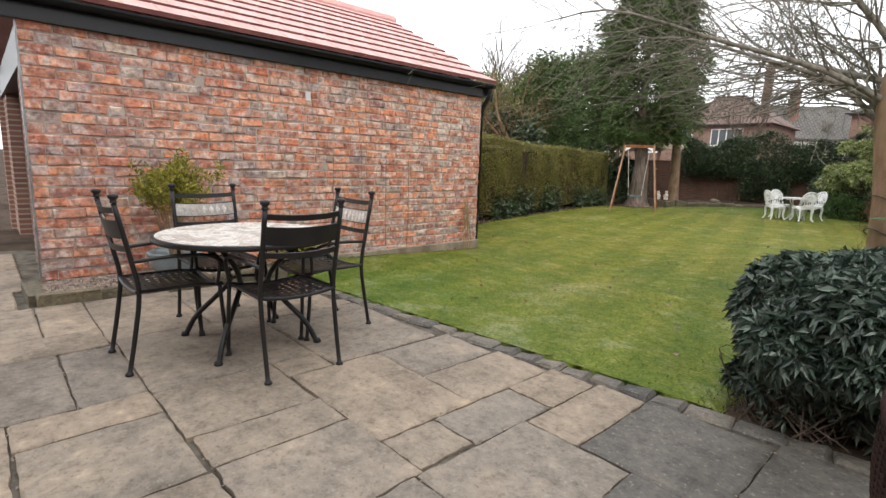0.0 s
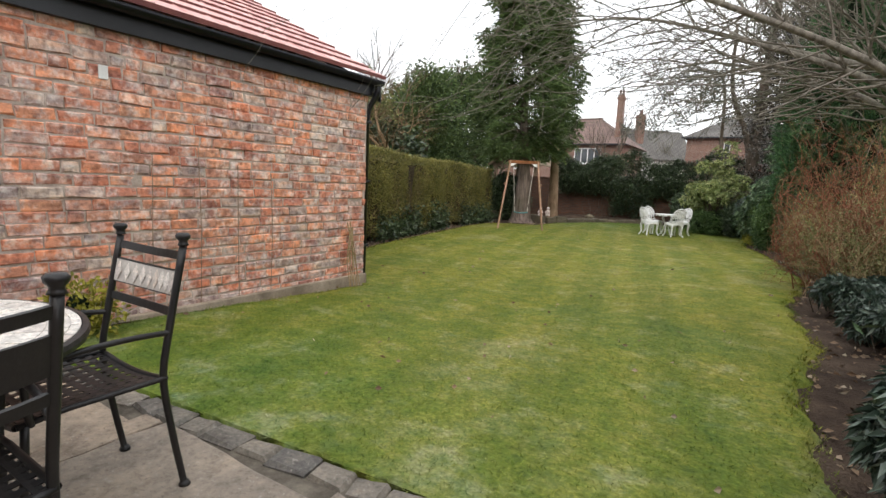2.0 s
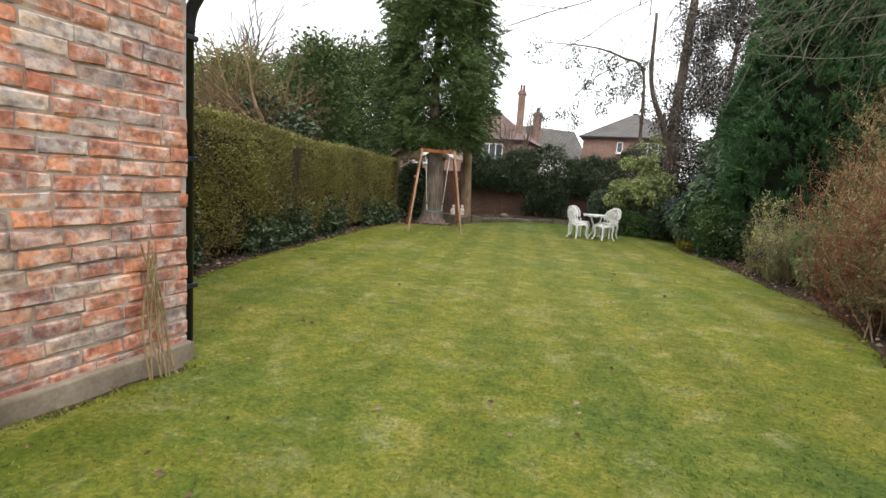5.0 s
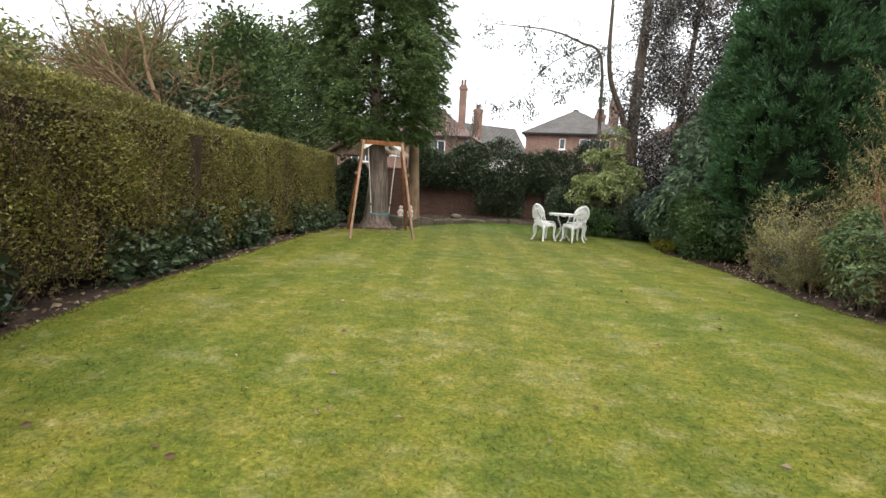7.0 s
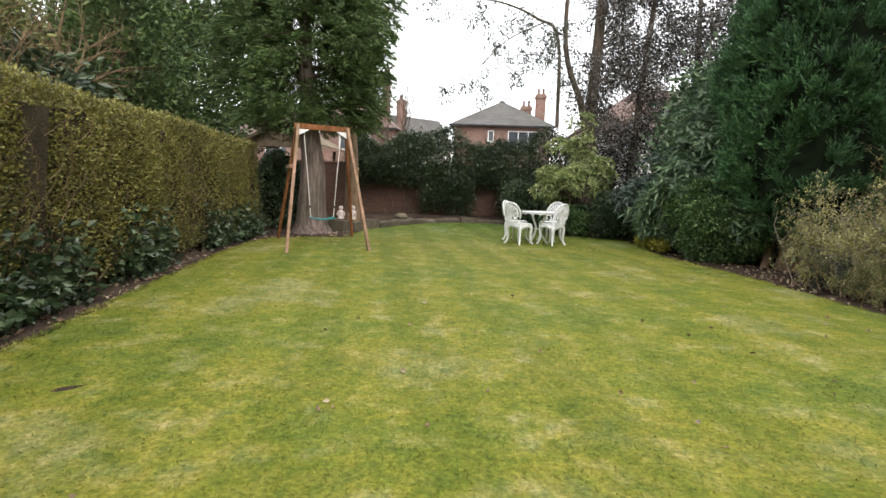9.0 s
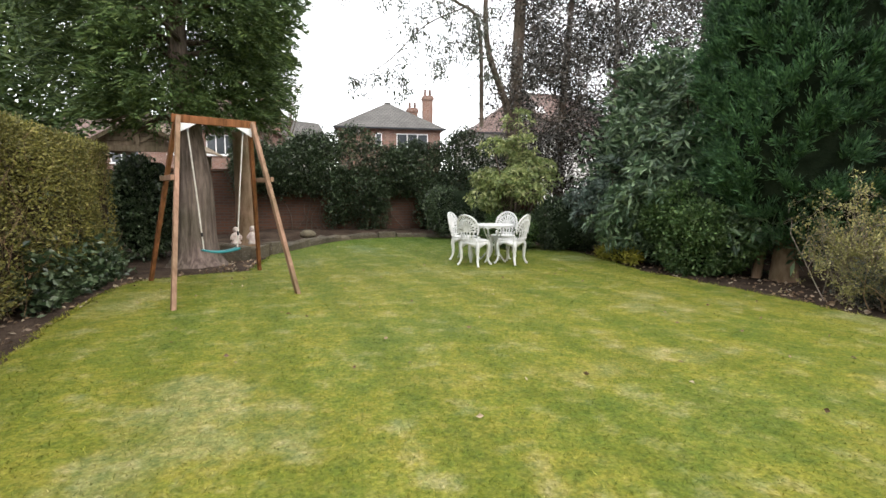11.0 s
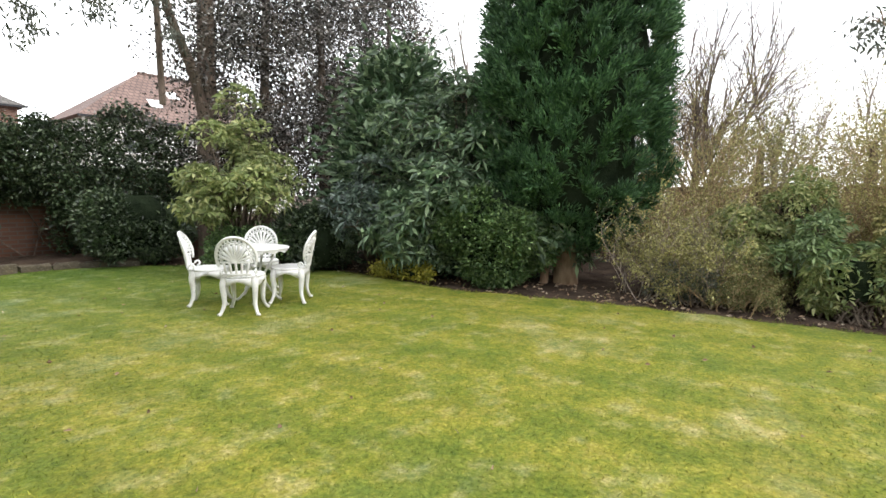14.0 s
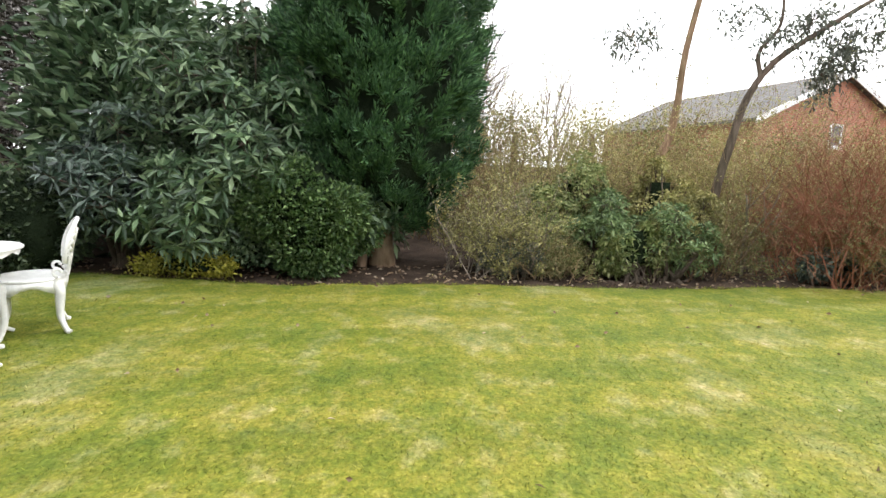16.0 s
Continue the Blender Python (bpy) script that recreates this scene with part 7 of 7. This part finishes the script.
def figurine(at, rz, label, seed, tall):
    r = rng_of(seed)
    v, f = joined([lathe([(0, 0), (0.085, 0), (0.09, 0.03), (0.075, 0.05), (0.07, 0.11), (0.082, 0.17), (0.06, 0.21), (0.035, 0.225), (0.03, 0.235)], 14),
                   moved(lathe([(0, -0.005), (0.03, 0), (0.052, 0.03), (0.055, 0.06), (0.042, 0.09), (0.02, 0.105), (0, 0.108)], 14), (0, 0, 0.225)),
                   moved(lathe([(0, 0), (0.03, 0.01), (0.035, 0.05), (0.02, 0.09), (0, 0.1)], 10), (0.07, 0.03, 0.08)),
                   moved(lathe([(0, 0), (0.03, 0.01), (0.035, 0.05), (0.02, 0.09), (0, 0.1)], 10), (-0.07, 0.03, 0.08))])
    v = v * np.array([1, 0.85, tall])
    ob = new("statue", np_mesh("statue", v, f, M_STATUE, True))
    ob.matrix_world = pose(*at, 0, 0, rz)
    tagged(ob, label, "statue", "figures on the rockery")


figurine((-8.22, 20.38, 0.285), 200, "small weathered painted garden figure on a stone", 211, 0.95)
figurine((-7.93, 20.40, 0.285), 170, "small pale plaster garden figure on a stone", 212, 1.0)

rock = thing("bed_rock", (-7.25, 23.4, 0.12), "rounded pale boulder lying in the bed", "rock")
arr_part("boulder", (lambda vf: (vf[0] * np.array([1.2, 0.8, 1]), vf[1]))(lathe([(0, 0), (0.12, 0), (0.17, 0.06), (0.15, 0.13), (0.08, 0.18), (0, 0.19)], 12)), M_EDGE_STONE, rock, smooth=True)


# garden pavilion beyond the hedge
def build_pavilion():
    p = thing("garden_pavilion", (-12.0, 26.0, -0.2), "timber garden pavilion with boarded gable", "pavilion")
    for x in (-1.1, 1.1):
        for y in (0.0, 2.6):
            part("post", box((x - 0.06, y - 0.06, 0.18), (x + 0.06, y + 0.06, 2.55), bevel=0.008), M_TIMBER, p)
    part("beam", box((-1.25, -0.07, 2.5), (1.25, 0.07, 2.66), bevel=0.01), M_TIMBER, p)
    n = 5
    for k in range(n):
        z0 = 2.66 + k * 0.13
        w = 1.15 * (1 - (k + 0.5) / (n + 0.3))
        part("board", box((-w, -0.03, z0), (w, 0.0, z0 + 0.122), bevel=0.006), M_TIMBER, p)
    part("gable_post", box((-0.05, -0.075, 2.66), (0.05, -0.032, 3.25)), M_TIMBER, p)
    for s in (-1, 1):
        part("gable_strut", bar((0.06 * s, -0.055, 2.75), (0.52 * s, -0.055, 3.0), 0.04, 0.07), M_TIMBER, p)
        part("roof_slope", slab_bm((1.45 * s, -0.25, 2.62), (1.45 * s, 2.9, 2.62), (0, 2.9, 3.42), (0, -0.25, 3.42), 0.05), M_TIMBER, p)
        part("barge_board", slab_bm((1.45 * s, -0.28, 2.63), (1.45 * s, -0.25, 2.63), (0, -0.25, 3.43), (0, -0.28, 3.43), 0.12), M_TIMBER, p)


build_pavilion()


# ---- neighbouring houses ----
def window_at(parent, x, y, z, w, h, panes, face=-1):
    win = child(new("window"), parent)
    win.matrix_local = pose(x, y, z)
    part("frame", box((-w / 2, -0.05, 0), (w / 2, -0.01, 0.07)), M_WHITE, win)
    part("frame", box((-w / 2, -0.05, h - 0.07), (w / 2, -0.01, h)), M_WHITE, win)
    for k in range(panes + 1):
        xx = -w / 2 + (w - 0.07) * k / panes
        part("mullion", box((xx, -0.05, 0.07), (xx + 0.07, -0.01, h - 0.07)), M_WHITE, win)
    for k in range(panes):
        xa = -w / 2 + (w - 0.07) * k / panes + 0.07
        xb = -w / 2 + (w - 0.07) * (k + 1) / panes
        part("pane", box((xa, -0.022, 0.07), (xb, -0.014, h - 0.07)), M_PANE, win)
    part("sill", box((-w / 2 - 0.08, -0.12, -0.08), (w / 2 + 0.08, 0.0, 0.0)), M_WHITE, win)


def chimney_at(parent, x, y, z0, z1, w=0.75, d=0.6, pots=2):
    c = part("chimney", box((x - w / 2, y - d / 2, z0), (x + w / 2, y + d / 2, z1)), M_FAR_BRICK, parent)
    part("chimney_cap", box((x - w / 2 - 0.07, y - d / 2 - 0.07, z1 - 0.35), (x + w / 2 + 0.07, y + d / 2 + 0.07, z1 - 0.12), bevel=0.02), M_FAR_BRICK, c)
    for k in range(pots):
        px = x + (k - (pots - 1) / 2) * w * 0.5
        arr_part("chimney_pot", moved(lathe([(0.0, 0), (0.13, 0), (0.11, 0.1), (0.1, 0.45), (0.12, 0.5), (0.09, 0.5), (0, 0.4)], 10), (px, y, z1)), M_FAR_ROOF_RED, c)


def hip_house(at, rz, w, d, eave, ridge, rlen, label, wall=None, roof=None, over=0.4):
    """Local: the front is at y = 0, facing -y; x runs across."""
    h = thing("house", at, label, "house", rz=rz)
    part("wall", box((-w / 2, 0, 0), (w / 2, d, eave)), wall or M_FAR_BRICK, h)
    bm = bmesh.new()
    o = over
    b = [bm.verts.new(p) for p in ((-w / 2 - o, -o, eave - 0.05), (w / 2 + o, -o, eave - 0.05), (w / 2 + o, d + o, eave - 0.05), (-w / 2 - o, d + o, eave - 0.05))]
    a, c = bm.verts.new((-rlen / 2, d / 2, ridge)), bm.verts.new((rlen / 2, d / 2, ridge))
    bm.faces.new((b[0], b[1], c, a))
    bm.faces.new((b[1], b[2], c))
    bm.faces.new((b[2], b[3], a, c))
    bm.faces.new((b[3], b[0], a))
    bm.faces.new(b[::-1])
    part("roof", bm, roof or M_FAR_ROOF, h)
    part("gutter", box((-w / 2 - o, -o - 0.06, eave - 0.16), (w / 2 + o, -o + 0.02, eave - 0.04)), M_FASCIA, h)
    part("ridge", box((-rlen / 2 - 0.1, d / 2 - 0.12, ridge - 0.06), (rlen / 2 + 0.1, d / 2 + 0.12, ridge + 0.08), bevel=0.03), roof or M_FAR_ROOF, h)
    return h


def gable_house(at, rz, w, d, eave, ridge, label, wall=None, roof=None, over=0.3):
    """Local: the gable is at y = 0, facing -y; the ridge runs along y."""
    h = thing("house", at, label, "house", rz=rz)
    part("wall", box((-w / 2, 0, 0), (w / 2, d, eave)), wall or M_FAR_BRICK, h)
    part("gable", gable_bm(-w / 2, w / 2, 0.0, 0.25, eave, ridge - 0.1), wall or M_FAR_BRICK, h)
    k = (ridge - eave) / (w / 2)
    for s in (-1, 1):
        part("roof", slab_bm((s * (w / 2 + over), -over, eave - k * over), (s * (w / 2 + over), d + over, eave - k * over), (0, d + over, ridge), (0, -over, ridge), 0.12), roof or M_FAR_ROOF, h)
        part("barge_board", slab_bm((s * (w / 2 + over), -over - 0.04, eave - k * over + 0.02), (s * (w / 2 + over), -over, eave - k * over + 0.02), (0, -over, ridge + 0.02), (0, -over - 0.04, ridge + 0.02), 0.22), M_WHITE, h, "white barge board")
    return h


h1 = hip_house((-16.2, 47.0, 0), 0, 8.4, 8.0, 5.35, 8.0, 2.2, "distant red-brick house with brown tiled hip roof", roof=M_FAR_ROOF_RED)
window_at(h1, 1.25, 0, 3.6, 2.4, 1.35, 4)
window_at(h1, -1.9, 0, 3.6, 0.9, 1.35, 2)
chimney_at(h1, 3.5, 1.0, 3.0, 9.5, 0.5, 0.6)
h1b = gable_house((-17.1, 59.0, 0), -48, 5.5, 9.0, 5.2, 8.2, "distant white gabled house with dark roof", M_RENDER, M_FAR_ROOF)
window_at(h1b, 0.8, 0, 3.0, 1.8, 1.2, 3)
chimney_at(h1b, 1.2, 3.5, 5.0, 9.6, 0.7, 0.7)
h2 = hip_house((-3.6, 51.0, 0), 0, 8.0, 8.0, 6.25, 8.75, 0.3, "distant brick house with grey pyramid roof and chimneys", roof=M_FAR_ROOF)
window_at(h2, 1.75, 0, 4.3, 2.5, 1.5, 3)
window_at(h2, -0.9, 0, 4.9, 0.5, 0.9, 1)
chimney_at(h2, 3.2, 1.9, 5.8, 9.1, 0.8, 0.75)
chimney_at(h2, 2.2, 4.5, 6.0, 8.5, 0.9, 0.7)
h3 = hip_house((8.3, 45.5, 0), 0, 12.5, 8.0, 5.45, 8.9, 4.0, "distant white house with red-brown roof and skylights", M_RENDER, M_FAR_ROOF_RED)
for xx, zz in ((-2.6, 6.4), (-1.2, 7.2), (0.6, 6.6)):
    yy = (zz - 5.4) / (8.9 - 5.4) * 4.4 - 0.4
    part("skylight", slab_bm((xx, yy, zz + 0.06), (xx + 0.7, yy, zz + 0.06), (xx + 0.7, yy + 0.6, zz + 0.54), (xx, yy + 0.6, zz + 0.54), 0.05), M_WHITE, h3, "roof skylight")
window_at(h3, -3.6, 0, 3.6, 1.8, 1.2, 3)
h4 = gable_house((14.6, 2.2, 0), -66, 8.6, 8.8, 3.85, 5.75, "neighbouring red-brick bungalow with grey roof and white verge", M_ORANGE_BRICK, M_FAR_ROOF)
window_at(h4, 0.0, 0, 2.9, 0.7, 0.9, 1)
h5 = hip_house((-26.0, 52.0, 0), 0, 12, 9, 4.9, 7.8, 5.0, "distant brick house with red-brown roof", roof=M_FAR_ROOF_RED)
window_at(h5, 2.8, 0, 3.2, 2.2, 1.2, 3)
window_at(h5, -2.0, 0, 3.2, 2.2, 1.2, 3)

# ---- small things on and by the garage wall ----
stems = thing("climber_stems", (-5.18, 5.4, 0.1), "thin bare climber stems wired to the brick wall", "climbing plant")
rs = rng_of(221)
for y, h in ((5.03, 1.55), (5.42, 1.42), (5.78, 1.35), (4.62, 1.4)):
    arr_part("stem", tube(smooth_line([(0.0, y - 5.4, -0.05), (0.005, y - 5.4 + rs.normal() * 0.015, h * 0.5), (0.0, y - 5.4 + rs.normal() * 0.02, h - 0.1)], 10), 0.004, 5), M_WIRE, stems)
for k in range(7):
    y = 6.93 + rs.normal() * 0.06
    arr_part("stem", tube(smooth_line([(0.06 + rs.random() * 0.08, y - 5.4, -0.1), (0.04, y - 5.4 + rs.normal() * 0.03, 0.3), (0.02, 6.93 - 5.4 + rs.normal() * 0.03, 0.62 + rs.random() * 0.15)], 9), 0.006, 5), M_TWIG_STRAW, stems)
part("wall_plate", box((-5.197, 4.28, 1.98), (-5.185, 4.345, 2.08), bevel=0.004), M_WHITE, tagged(new("wall_tag", None), "small white plate fixed to the brick wall", "plate"))
round_bush("yellow_shrub", (-4.92, 3.98, 0.14), (0.16, 0.24, 0.17), 130, 5, 0.05, L_YELLOW, "small yellow-green plant at the wall foot", 222, 0.35)


def build_potted_tree():
    r = rng_of(231)
    t = plant("potted_olive", (-4.89, 2.78, 0.39), "small yellow-green olive bush in a pot", "plant")
    lines = []
    for k in range(16):
        grow(r, (r.normal() * 0.02, r.normal() * 0.02, -0.01), (r.normal() * 0.17, r.normal() * 0.17, 1), r.uniform(0.42, 0.66), 0.006, 2, 3, 0.5, 0.2, 0.08, 0.45, lines, 0.55, 6)
    arr_part("branchwork", joined([tube(p, np.linspace(a, max(b, 0.0015), len(p)), 4, False) for p, a, b, d in lines]), M_TWIG_STRAW, t)
    pts = np.concatenate([p[3:] for p, a, b, d in lines if d < 2])
    pts = pts[pts[:, 2] > 0.46]
    c = pts[r.integers(0, len(pts), 1100)]
    pos, al = clumped(r, c, np.tile([0, 0, 0.5], (len(c), 1)), 3, 0.025)
    arr_part("foliage", leaf_arrays(r, pos, al, 0.055, 0.017), L_YELLOW, t)


build_potted_tree()

build_patio()
build_joint_grit()
